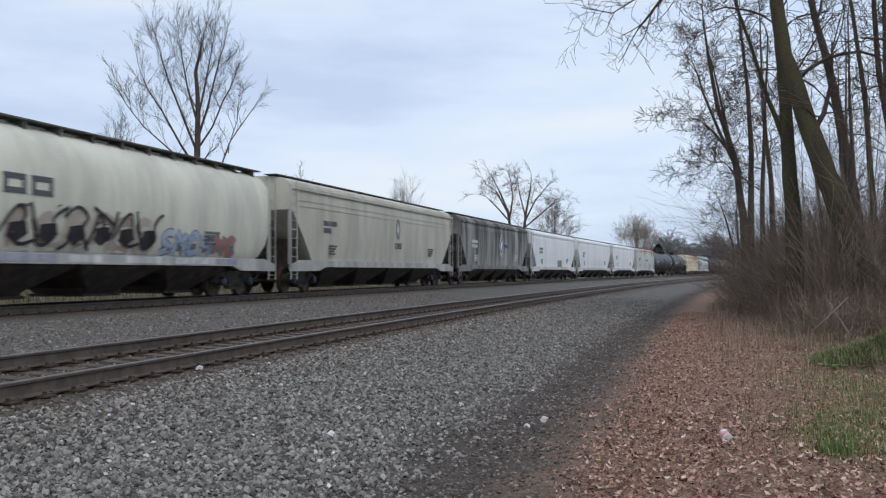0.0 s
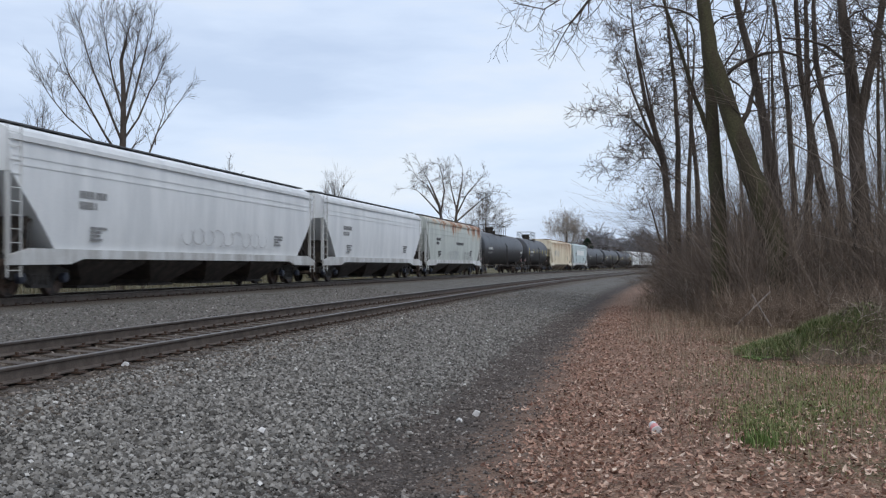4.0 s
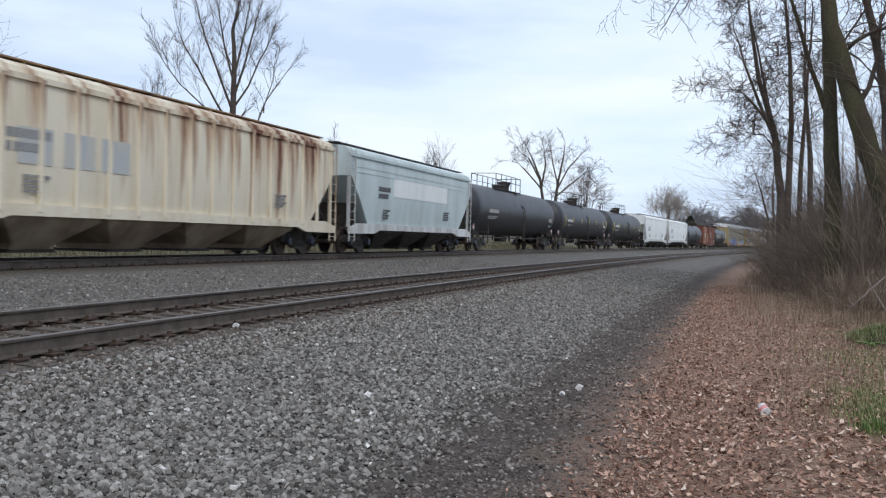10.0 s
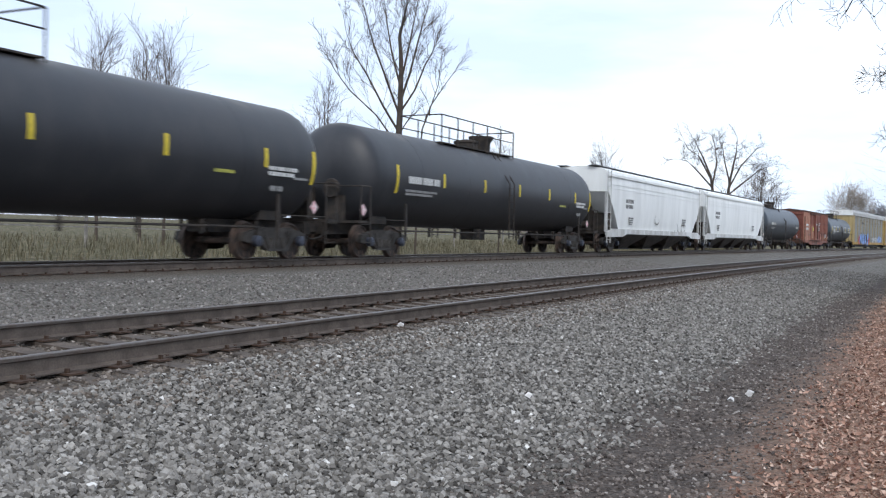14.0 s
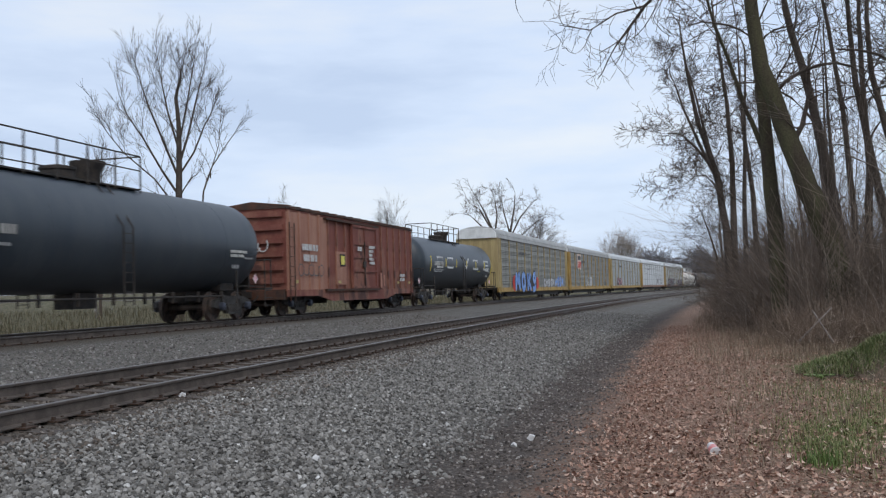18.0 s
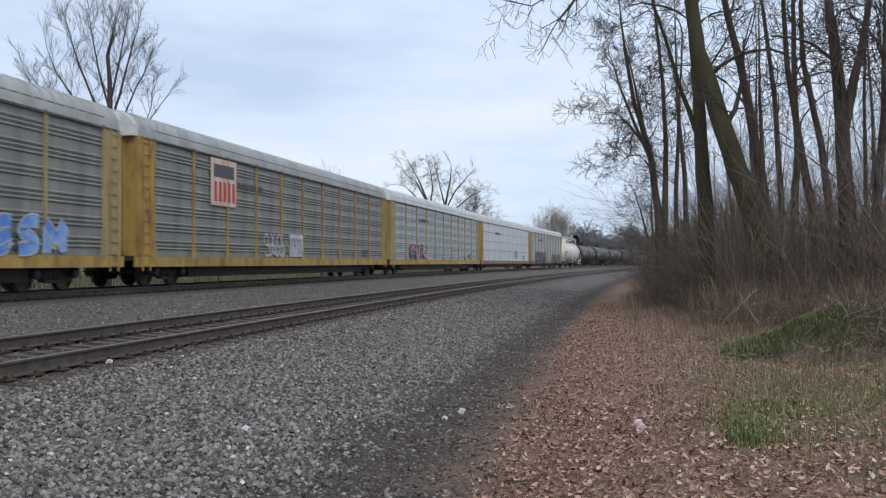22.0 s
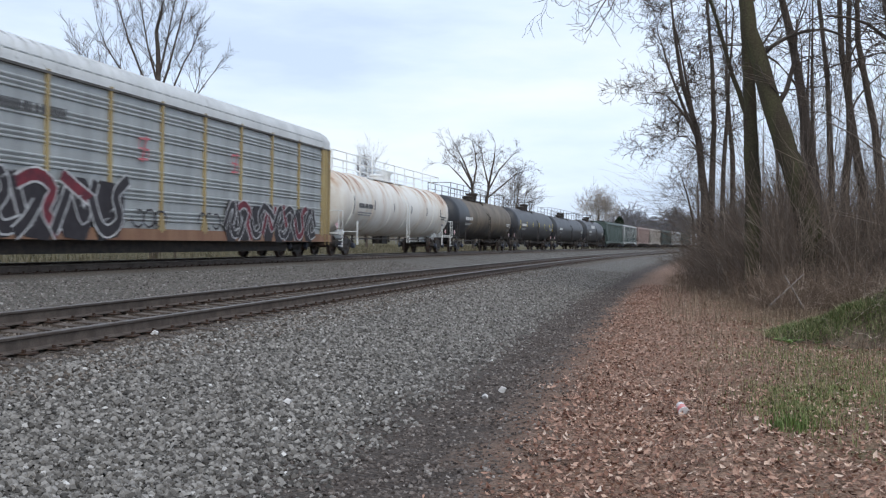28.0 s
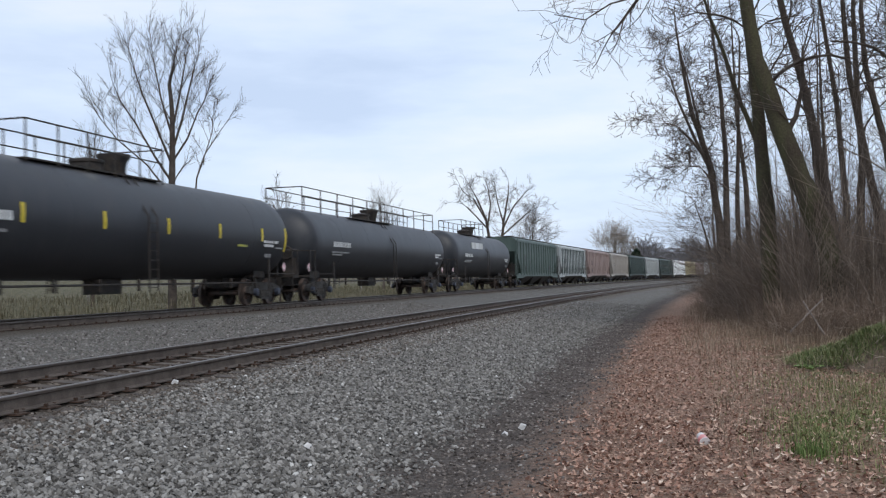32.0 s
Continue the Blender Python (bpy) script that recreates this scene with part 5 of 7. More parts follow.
def build_train():
    def paint(name, base, second, rough=0.6, scale=1.2, spots=0.5, streak=0.22, vary=0.2, spec=0.4):
        return material(name, base, rough, 0, vary, scale, 25, 0.08, 0.003, second, spots, streak, spec)

    sill_grey = paint("grey_side_sill", (0.50, 0.50, 0.47), (0.30, 0.29, 0.27))
    sill_white = paint("white_side_sill", (0.68, 0.69, 0.68), (0.42, 0.41, 0.39))
    black = paint("black_tank_paint", (0.024, 0.026, 0.031), (0.038, 0.038, 0.042), 0.47, 1.6, 0.55, 0.5, 0.15, 0.45)
    cream = paint("streaked_cream_hopper_paint", (0.69, 0.67, 0.56), (0.53, 0.515, 0.43), 0.55)
    beige = paint("dusty_beige_hopper_paint", (0.55, 0.525, 0.44), (0.42, 0.40, 0.335), 0.65)
    sooty = paint("sooty_grey_hopper_paint", (0.40, 0.39, 0.36), (0.20, 0.195, 0.18), 0.7, 1.5, 0.5, 0.12)
    rust_over(sooty, (0.055, 0.052, 0.05), (0.17, 0.16, 0.145), (0.3, 0.9, 0.10), ((2, 1.0, 3.8, 0.0, 0.10),))
    navy_mark = material("blue_company_mark", (0.06, 0.115, 0.25), 0.7, 0, 0.3, 6, 40, 0, 0.001)
    white = paint("white_hopper_paint", (0.79, 0.80, 0.80), (0.68, 0.695, 0.70), 0.5)
    white_roof = paint("sooty_roof_walk", (0.10, 0.10, 0.10), (0.05, 0.05, 0.05))
    rusty = paint("grey_green_hopper_paint", (0.54, 0.57, 0.525), (0.45, 0.475, 0.44), 0.6)
    rust = paint("rust_patch", (0.24, 0.085, 0.032), (0.36, 0.20, 0.11), 0.85, 3.0)
    ivory = paint("rust_streaked_ivory_paint", (0.74, 0.67, 0.53), (0.63, 0.54, 0.40), 0.75, 1.6, 0.60, 0.07)
    ivory_end = paint("dirty_ochre_end", (0.32, 0.22, 0.12), (0.20, 0.12, 0.07), 0.8)
    pale_blue = paint("pale_blue_grey_paint", (0.55, 0.635, 0.63), (0.46, 0.525, 0.52), 0.55)
    bright = paint("fresh_white_paint", (0.84, 0.85, 0.83), (0.74, 0.75, 0.73), 0.5)
    navy = paint("dark_blue_tank_paint", (0.030, 0.040, 0.052), (0.052, 0.062, 0.072), 0.42, 1.6)
    brown = paint("brown_tank_paint", (0.15, 0.11, 0.066), (0.09, 0.069, 0.046), 0.55, 1.3)
    white_tank = paint("rust_stained_white_tank_paint", (0.77, 0.745, 0.69), (0.64, 0.57, 0.49), 0.6, 1.0, 0.56, 0.4)
    green = paint("green_hopper_paint", (0.085, 0.118, 0.104), (0.06, 0.085, 0.075), 0.6)
    dark_green = paint("dark_green_hopper_paint", (0.045, 0.068, 0.060), (0.032, 0.048, 0.043), 0.6)
    silver = paint("pale_silver_hopper_paint", (0.42, 0.44, 0.43), (0.30, 0.31, 0.30), 0.6)
    pink = paint("faded_pink_brown_paint", (0.33, 0.25, 0.225), (0.24, 0.17, 0.15), 0.7)
    sand = paint("pale_sand_paint", (0.38, 0.345, 0.305), (0.28, 0.25, 0.22), 0.7)
    yellow = paint("faded_yellow_paint", (0.50, 0.43, 0.24), (0.36, 0.30, 0.17), 0.7)
    ochre = paint("yellow_rack_paint", (0.46, 0.30, 0.085), (0.22, 0.125, 0.055), 0.7, 2.6, 0.56, 0.3)
    ochre_pale = paint("pale_yellow_rack_paint", (0.46, 0.36, 0.17), (0.34, 0.255, 0.125), 0.65, 2.0)
    zinc = paint("galvanised_side_sheet", (0.43, 0.455, 0.455), (0.33, 0.345, 0.345), 0.5, 1.4)
    zinc.node_tree.nodes["Principled BSDF"].inputs["Metallic"].default_value = 0.15
    zinc_warm = paint("weathered_tan_grey_sheet", (0.285, 0.285, 0.258), (0.205, 0.203, 0.182), 0.6, 1.4)
    rack_white = paint("white_side_sheet", (0.62, 0.635, 0.64), (0.50, 0.51, 0.51), 0.55, 1.4)
    rack_roof = paint("pale_rack_roof", (0.70, 0.715, 0.71), (0.58, 0.595, 0.59), 0.55, 1.2)
    grey_roof = paint("dusty_rack_roof", (0.47, 0.47, 0.455), (0.37, 0.37, 0.36), 0.6, 1.2)
    blue_spray = material("blue_spray", (0.12, 0.25, 0.62), 0.7, 0, 0.3, 1.6, 40, 0, 0.001, (0.30, 0.47, 0.78))
    red_spray = material("red_spray", (0.60, 0.05, 0.035), 0.7, 0, 0.2, 4, 40, 0, 0.001)
    red_tag = material("pinkish_red_spray", (0.62, 0.12, 0.15), 0.7, 0, 0.3, 6, 40, 0, 0.001, (0.5, 0.28, 0.28))
    faded_red = material("faded_red_spray", (0.42, 0.15, 0.12), 0.8, 0, 0.3, 4, 40, 0, 0.001, (0.3, 0.2, 0.2))
    ink = material("black_spray", (0.03, 0.025, 0.03), 0.7, 0, 0.2, 4, 40, 0, 0.001)
    plum = material("plum_spray", (0.20, 0.022, 0.035), 0.7, 0, 0.3, 3, 40, 0, 0.001, (0.10, 0.018, 0.03), 0.5)
    pale_spray = material("pale_spray", (0.62, 0.62, 0.62), 0.7, 0, 0.3, 4, 40, 0, 0.001)
    grey_spray = material("grey_spray", (0.24, 0.24, 0.235), 0.8, 0, 0.3, 4, 40, 0, 0.001)

    violet = material("faded_violet_spray", (0.26, 0.26, 0.33), 0.8, 0, 0.3, 4, 40, 0, 0.001, (0.36, 0.37, 0.40))
    rust_over(white_tank, (0.25, 0.10, 0.05), (0.60, 0.47, 0.36), (0.4, 1.25, 0.40), ((2, 1.6, 3.9, -0.16, 0.0), (0, -0.5, 0.6, -0.1, 0.05)))
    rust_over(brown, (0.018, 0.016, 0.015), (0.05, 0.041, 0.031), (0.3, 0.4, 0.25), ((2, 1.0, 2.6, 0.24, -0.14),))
    rust_over(black, (0.075, 0.069, 0.062), (0.042, 0.040, 0.039), (0.3, 0.5, 0.4), ((2, 2.9, 3.95, -0.3, 0.10),))
    rust_over(rusty, (0.245, 0.085, 0.032), (0.50, 0.36, 0.24))
    rust_over(ivory, (0.13, 0.045, 0.027), (0.45, 0.30, 0.19), (0.3, 1.7, 0.10), ((2, 0.9, 3.75, -0.10, 0.07), (1, -8.0, 2.0, -0.08, 0.0)))
    rust_over(ivory_end, (0.05, 0.035, 0.028), (0.13, 0.085, 0.055), (0.5, 1.0, 0.3), ((2, 0.2, 1.0, 0.10, 0.0),))

    def span(i):
        return ENDS[i + 1] - ENDS[i] - 1.05

    def keep(i, made):
        CARS.append((made[0], (ENDS[i] + ENDS[i + 1]) / 2))
        return made

    # 0: round-sided hopper with graffiti
    car, at = keep(0, hopper(span(0), cream, sill_grey, "pale cream round-sided covered hopper car with graffiti", "round", seed=11))
    h = span(0) / 2
    for k in range(6):
        y = -6.2 + .88 * k
        part("lettering", frame_mark(1.555, y, y + .70, 2.42, 2.84, .12), DARK_MARK, car, "large dark outlined block mark")
    scrawl(car, 1.49, -2.4, 3.1, 1.2, 2.1, paint("brown_spray", (0.36, 0.29, 0.24), (0.46, 0.41, 0.34)), 4, 6, .13, at)
    wild(car, 1.52, -2.7, 3.3, 1.2, 2.35, (ink,), ink, None, 3, 6, "large dark sprayed outline tag", .03, .012, lambda z: at(z) + .02, "432143")
    graffiti(car, 1.47, 3.4, 6.2, 1.2, 1.85, paint("pale_blue_spray", (0.30, 0.40, 0.58), (0.44, 0.50, 0.58)), grey_spray, 5, 4, at=at)
    graffiti(car, 1.48, 6.3, 7.8, 1.2, 1.85, faded_red, grey_spray, 6, 2, at=at)
    for k in range(7):
        y = -h + 3 + k * 2.3
        part("sill_paint", Geo().box(1.582, 1.59, y, y + 1.3 + .3 * (k % 3), .98, 1.15), (sill_white, pale_spray, violet, sill_white)[k % 4], car)
    # 1 and 2: dusty beige and sooty grey hoppers
    keep(1, hopper(span(1), beige, sill_grey, "dusty beige-grey covered hopper car with a leaf mark", logo=(1.1, 2.72, (grey_spray, pale_spray)), seed=12))
    keep(2, hopper(span(2), sooty, paint("sooty_sill", (0.26, 0.255, 0.245), (0.12, 0.118, 0.11)), "soot-streaked dark grey covered hopper car", logo=(0.8, 2.5, (bright, navy_mark, bright)), marks=WHITE_MARK, seed=13, style="smooth"))
    # 3 to 5: white hoppers
    for i in (3, 4, 5):
        car, at = keep(i, hopper(span(i), white, sill_white, ("white covered hopper car with a dark patch", "clean white covered hopper car", "white covered hopper car, freshly painted")[i - 3], roof=white_roof, seed=10 + i, marks=FAINT_MARK))
        if i == 3:
            part("painted_panel", Geo().box(1.52, 1.532, 1.0, 2.8, 1.05, 1.75), grey_spray, car, "grey painted-over patch")
        if i == 4:
            scrawl(car, 1.56, -2, 5, 1.4, 2.0, pale_spray, 9, 9, .02)
    # 6: grey-green with rust at the top
    car, at = keep(6, hopper(span(6), rusty, sill_white, "grey-green covered hopper car with orange rust patches", seed=17, slope=1.3, knee=3.2, ridges=(3.22, 2.92)))
    rng = random.Random(21)
    part("lettering", bars(1.558, -.2, 2.42, 2.6, .2, 1, rng), DARK_MARK, car)
    for y0, y1, seed in ((-2.6, .4, 31), (2.4, 5.6, 33), (4.2, 5.9, 35)):
        scrawl(car, 1.555, y0, y1, 1.2, 1.85, (grey_spray, violet, pale_spray)[seed % 3], seed, 9, .018)
    # 7, 8: black tank cars
    keep(7, tank(span(7), black, "black tank car with a dusty top", None, seed=21, rail=(-2.2, 3.6), funnel=-.9))
    keep(8, tank(span(8), black, "black tank car with yellow reflector strips", seed=22, rail=(-1.7, 1.7), funnel=-.3))
    # 9: ivory ribbed hopper, 10: pale blue hopper
    car, at = keep(9, hopper(span(9), ivory, ivory, "ivory ribbed covered hopper car streaked with rust", posts=15, chute=paint("dirty_ivory_chute", (0.36, 0.29, 0.21), (0.20, 0.15, 0.11), 0.85), roof=ivory_end, seed=23, ridges=(), marks=FAINT_MARK))
    patch = paint("pale_blue_patch", (0.42, 0.45, 0.48), (0.52, 0.50, 0.44), 0.8, 2.5)
    for y in (-6.4, -5.0, -3.7):
        part("painted_panel", Geo().box(1.545, 1.556, y, y + 1.05, 2.0, 2.75), patch, car, "faded blue-grey painted square")
    keep(10, hopper(span(10), pale_blue, sill_white, "pale blue-grey covered hopper car with a white panel", panel=((-3.5, 3.9), bright), seed=24))
    # 11 to 13: black tank cars
    keep(11, tank(span(11), black, "black tank car with faint stencils", None, seed=25, marks=sill_grey))
    keep(12, tank(span(12), black, "black tank car with yellow strips and white marks", seed=26))
    keep(13, tank(span(13), black, "long black tank car with yellow reflector strips", seed=27))
    # 14, 15: white hoppers, 16 dark blue tank
    car, at = keep(14, hopper(span(14), bright, sill_white, "bright white covered hopper car with small tags", seed=28, roof=white_roof, marks=FAINT_MARK))
    scrawl(car, 1.55, -1.2, -.4, 1.5, 2.1, grey_spray, 41, 1, .03)
    scrawl(car, 1.54, 3.0, 5.4, 1.1, 1.7, grey_spray, 42, 3, .03)
    keep(15, hopper(span(15), bright, sill_white, "bright white covered hopper car with plain sides", seed=29, roof=white_roof, marks=FAINT_MARK))
    keep(16, tank(span(16), navy, "dark blue-black tank car with a plain shell", None, seed=30, marks=sill_grey))
    keep(17, boxcar(span(17), "faded red box car with a dark ribbed roof"))
    # 18: black tank with large pale letters turned to shapes
    car, at = keep(18, tank(span(18), navy, "black tank car with large worn white letters", seed=31, marks=sill_grey))
    g = Geo()
    h = span(18) / 2 - 1
    for k in range(4):
        y = (-5.6, -3.4, 2.7, 5.5)[k]
        g.add(*frame_geo(1.47, y, y + 1.25, 2.1, 2.75, .1))
        if k in (0, 3):
            g.box(1.46, 1.48, y, y + 1.25, 2.38, 2.46)
    g.side([(.2, 2.8), (.4, 2.8), (.9, 2.25), (1.4, 2.8), (1.6, 2.8), (.95, 2.1), (.85, 2.1)], 1.46, 1.48)
    part("lettering", g, sill_white, car, "large worn white letters")
    # 19 to 23: autoracks
    labels = ("grey slatted autorack car with blue graffiti", "grey slatted autorack car with a painted shield", "grey slatted autorack car with pale tags", "white-panelled autorack car with yellow ends", "grey autorack car with dark red graffiti")
    for i in range(19, 24):
        pale = i == 22
        car, at = keep(i, autorack(span(i) + .7, labels[i - 19], rack_white if pale else zinc_warm if i < 21 else zinc, grey_roof if i < 21 else rack_roof, ochre if i not in (19, 21, 23) else ochre_pale, pale, ochre if i not in (22, 23) else paint("rusty_rack_sill", (0.30, 0.17, 0.10), (0.20, 0.10, 0.06)), seed=i))
        x, h = 1.525, span(i) / 2
        if i == 19:
            wild(car, x + .036, -9.6, -1.2, .66, 2.1, (blue_spray,), ink, ink, 51, 4, "large sprayed graffiti in blue and black", .24, .085, word="moks")
            part("graffiti_cloud", Geo().side(swirl(0, -9.6, 1.25, 1.8, 1.2, random.Random(1)), x + .02, x + .028), red_spray, car)
            part("graffiti_cloud", Geo().side(swirl(0, -.9, 1.25, 1.5, 1.1, random.Random(2)), x + .02, x + .028), red_spray, car)
            graffiti(car, x + .03, 2.0, 7.0, 1.0, 1.6, pale_spray, grey_spray, 52, 5)
            graffiti(car, x + .03, 7.6, 12.0, .95, 1.75, blue_spray, pale_spray, 53, 4)
        if i == 20:
            part("shield", Geo().side([(-9.6, 2.75), (-7.4, 2.75), (-7.4, 4.4), (-9.6, 4.4)], x + .02, x + .03), paint("orange_white_shield", (0.62, 0.36, 0.24), (0.7, 0.62, 0.55)), car, "faded orange and white painted shield")
            g = Geo()
            for k in range(5):
                g.box(x + .03, x + .04, -9.3 + .38 * k, -9.1 + .38 * k, 2.9, 3.6)
            part("shield_stripe", g, red_spray, car)
            part("shield_band", Geo().box(x + .03, x + .04, -9.35, -7.65, 3.75, 4.2), DARK_MARK, car)
            scrawl(car, x + .033, -4.7, -2.4, 1.0, 1.95, pale_spray, 54, 5, .04)
            scrawl(car, x + .036, -4.6, -2.5, 1.0, 1.5, pale_spray, 155, 4, .05)
            part("painted_panel", Geo().box(x - .02, x + .003, -1.7, .1, 1.0, 1.95), pale_spray, car, "white painted rectangle")
            scrawl(car, x + .034, -1.6, .0, 1.1, 1.8, navy, 56, 4, .02)
        if i == 21:
            wild(car, x + .03, -h + 4.6, -h + 9.0, 1.05, 2.0, (plum, ink, red_tag), pale_spray, ink, 56, 5, "small sprayed graffiti in plum and black", .1, .045, word="41324")
            scrawl(car, x + .035, 0, 6, 1.1, 1.7, pale_spray, 57, 6, .03)
        if i == 22:
            part("painted_panel", Geo().box(x - .02, x - .005, 4.0, 6.0, 1.2, 2.0), grey_spray, car)
            scrawl(car, x, -1, 8, 1.2, 1.7, pale_spray, 58, 8, .02)
        if i == 23:
            wild(car, x + .036, -10.6, -2.0, .64, 2.25, (ink, plum, ink), pale_spray, ink, 59, 6, "large sprayed graffiti in dark red, black and white", .14, .05, word="134213")
            scrawl(car, x + .03, -1.6, .2, .95, 1.5, ink, 61, 3, .03)
            scrawl(car, x + .03, 2.2, 3.6, .95, 1.5, ink, 62, 3, .03)
            wild(car, x + .036, 4.0, 12.0, .64, 2.0, (ink, plum, ink), pale_spray, ink, 64, 8, "sprayed wild-style graffiti in dark red, black and white", .11, .045, word="42314234")
            for cy, cz in ((-1.0, 3.12), (4.75, 3.18)):
                for st in ([(cy + .3, cz + .28), (cy - .25, cz + .26), (cy - .28, cz), (cy + .25, cz - .02), (cy + .22, cz - .28), (cy - .3, cz - .3)], [(cy - .1, cz - .36), (cy + .02, cz), (cy + .12, cz + .36)]):
                    part("stencil", ribbon(st, .035, lambda z: x + .02, .8), red_tag, car, "small red sprayed sign")
    # 24: rust-stained white tank with bands, 25 brown, 26 to 28 black
    car, at = keep(24, tank(span(24), white_tank, "white tank car stained with rust, white fittings", DARK_MARK, bright, 32, True, 1.50, DARK_MARK, bands=7))
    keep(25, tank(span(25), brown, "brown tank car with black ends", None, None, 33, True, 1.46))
    car, at = CARS[-1][0], None
    e = span(25) / 2 - .4
    sleeve = [(-e - .006 + .75 - .75 * math.sin(k / 8 * math.pi / 2), max(.05, 1.466 * math.cos(k / 8 * math.pi / 2))) for k in range(8, -1, -1)] + [(-e + 3.6, 1.468)]
    part("painted_end", Geo().lathe(sleeve, 40, "y", (0, 0, .94 + 1.46)), black, car, "black painted end of the shell", True)
    keep(26, tank(span(26), black, "glossy black tank car with yellow strips", seed=34))
    keep(27, tank(span(27), black, "black tank car with a long top railing", None, seed=35, full_walk=True, radius=1.42))
    car, at = keep(28, tank(span(28), black, "black tank car with a white sign panel", None, seed=36))
    part("painted_panel", Geo().box(at(2.9) - .03, at(2.9) + .03, -4.0, -1.0, 2.75, 3.2), sill_white, car, "white lettered panel")
    # 29 onwards: ribbed hoppers
    rest = ((green, green, "green ribbed covered hopper car"), (silver, dark_green, "silver covered hopper car with dark ribs"), (pink, pink, "faded pink-brown ribbed hopper car"), (sand, sand, "pale sand-coloured ribbed hopper car"),
            (dark_green, dark_green, "dark green ribbed hopper car"), (silver, silver, "grey-green ribbed hopper car"), (dark_green, dark_green, "dark green covered hopper car"), (bright, bright, "pale grey covered hopper car"),
            (yellow, yellow, "faded yellow covered hopper car"), (pink, pink, "brown covered hopper car far back in the train"), (bright, bright, "white covered hopper car far back in the train"), (silver, silver, "grey hopper car at the train's end"),
            (pink, pink, "brown ribbed hopper car near the end"), (dark_green, dark_green, "green hopper car near the train's end"), (sand, sand, "sand-coloured hopper car at the very end"))
    for k, (p, q, text) in enumerate(rest):
        keep(29 + k, hopper(span(29 + k), p, p, text, posts=15, post_paint=q, seed=40 + k, chute=BLACK_IRON))


build_train()
for o in (TRUCK, *TRUCK.children):
    bpy.data.objects.remove(o)


# ---- trees, thicket and the field behind the line ----
BARK = material("grey_brown_bark", (0.115, 0.092, 0.076), 0.95, 0, 0.45, 3, 22, 0.9, 0.03, (0.07, 0.055, 0.044), streak=0.3, spec=0.2)
MOSSY = material("mossy_bark", (0.078, 0.074, 0.04), 0.95, 0, 0.5, 2, 22, 0.9, 0.03, (0.062, 0.048, 0.036), streak=0.3, spec=0.2)
TWIG = material("dark_twig_bark", (0.098, 0.08, 0.068), 0.95, 0, 0.35, 4, 30, 0, 0.01, (0.062, 0.05, 0.042), spec=0.2)
# haze put into the bark colour of growth farther off
HAZE_TWIG = material("hazed_twig_bark", (0.15, 0.128, 0.115), 0.95, 0, 0.35, 4, 30, 0, 0.01, (0.10, 0.086, 0.078), spec=0.2)
# paler again for the far hedge; also real pale dead branches and weeds
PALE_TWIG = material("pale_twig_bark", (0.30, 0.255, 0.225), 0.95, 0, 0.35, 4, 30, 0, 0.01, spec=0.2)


def sky_point(az, el, d):
    """The place d metres off, seen from the camera's stand at a bearing and a height angle."""
    a = radians(az)
    return Vector((d * math.sin(a), d * math.cos(a), 1.6 + d * math.tan(radians(el))))


class Wood:
    """Tapered limbs as open tubes, joined into one mesh."""

    def __init__(self, seed, fine=3):
        self.v, self.f, self.rng, self.fine = [], [], random.Random(seed), fine

    def limb(self, points, r0, r1, n):
        base, last = len(self.v), len(points) - 1
        for k, p in enumerate(points):
            d = (points[min(k + 1, last)] - points[max(k - 1, 0)]).normalized()
            a = d.orthogonal().normalized()
            b = d.cross(a)
            r = r0 + (r1 - r0) * k / last
            for i in range(n):
                t = 6.2832 * i / n
                self.v.append(tuple(p + a * (r * math.cos(t)) + b * (r * math.sin(t))))
        for k in range(last):
            for i in range(n):
                j = (i + 1) % n
                self.f.append((base + k * n + i, base + k * n + j, base + (k + 1) * n + j, base + (k + 1) * n + i))

    def grow(self, p, d, length, r, depth, lift, kids, wander, spread, tip=0.005):
        """A branch from p along d, and its own branches."""
        rng = self.rng
        segs = 6 if depth >= 2 else 4 if depth == 1 else self.fine
        points, step = [p], length / segs
        bend = Vector((rng.gauss(0, wander), rng.gauss(0, wander), rng.gauss(0, wander) + lift))
        for _ in range(segs):
            bend = bend * .9 + Vector((rng.gauss(0, wander), rng.gauss(0, wander), rng.gauss(0, wander))) * .6
            d = (d + bend).normalized()
            p = p + d * step
            points.append(p)
        end = max(tip, r * 0.42)
        self.limb(points, r, end, 5 if depth >= 3 else 4 if depth == 2 else 3)
        if depth == 0:
            return
        for i in range(kids):
            k = 0.25 + 0.75 * (i + rng.random()) / kids
            at = min(segs - 1, int(k * segs))
            q = points[at].lerp(points[at + 1], k * segs - at)
            along = (points[at + 1] - points[at]).normalized()
            side = along.orthogonal().normalized()
            side.rotate(Matrix.Rotation(rng.uniform(0, 6.283), 3, along))
            a = rng.uniform(0.6, 1.25) * spread
            way = (along * math.cos(a) + side * math.sin(a)).normalized()
            self.grow(q, way, length * rng.uniform(0.45, 0.72), max(tip, (r + (end - r) * k) * rng.uniform(0.45, 0.62)), depth - 1, lift, kids, wander, spread, tip)

    def mesh(self, name, mat):
        me = quick(name, self.v, self.f, mat)
        me.shade_smooth()
        return me


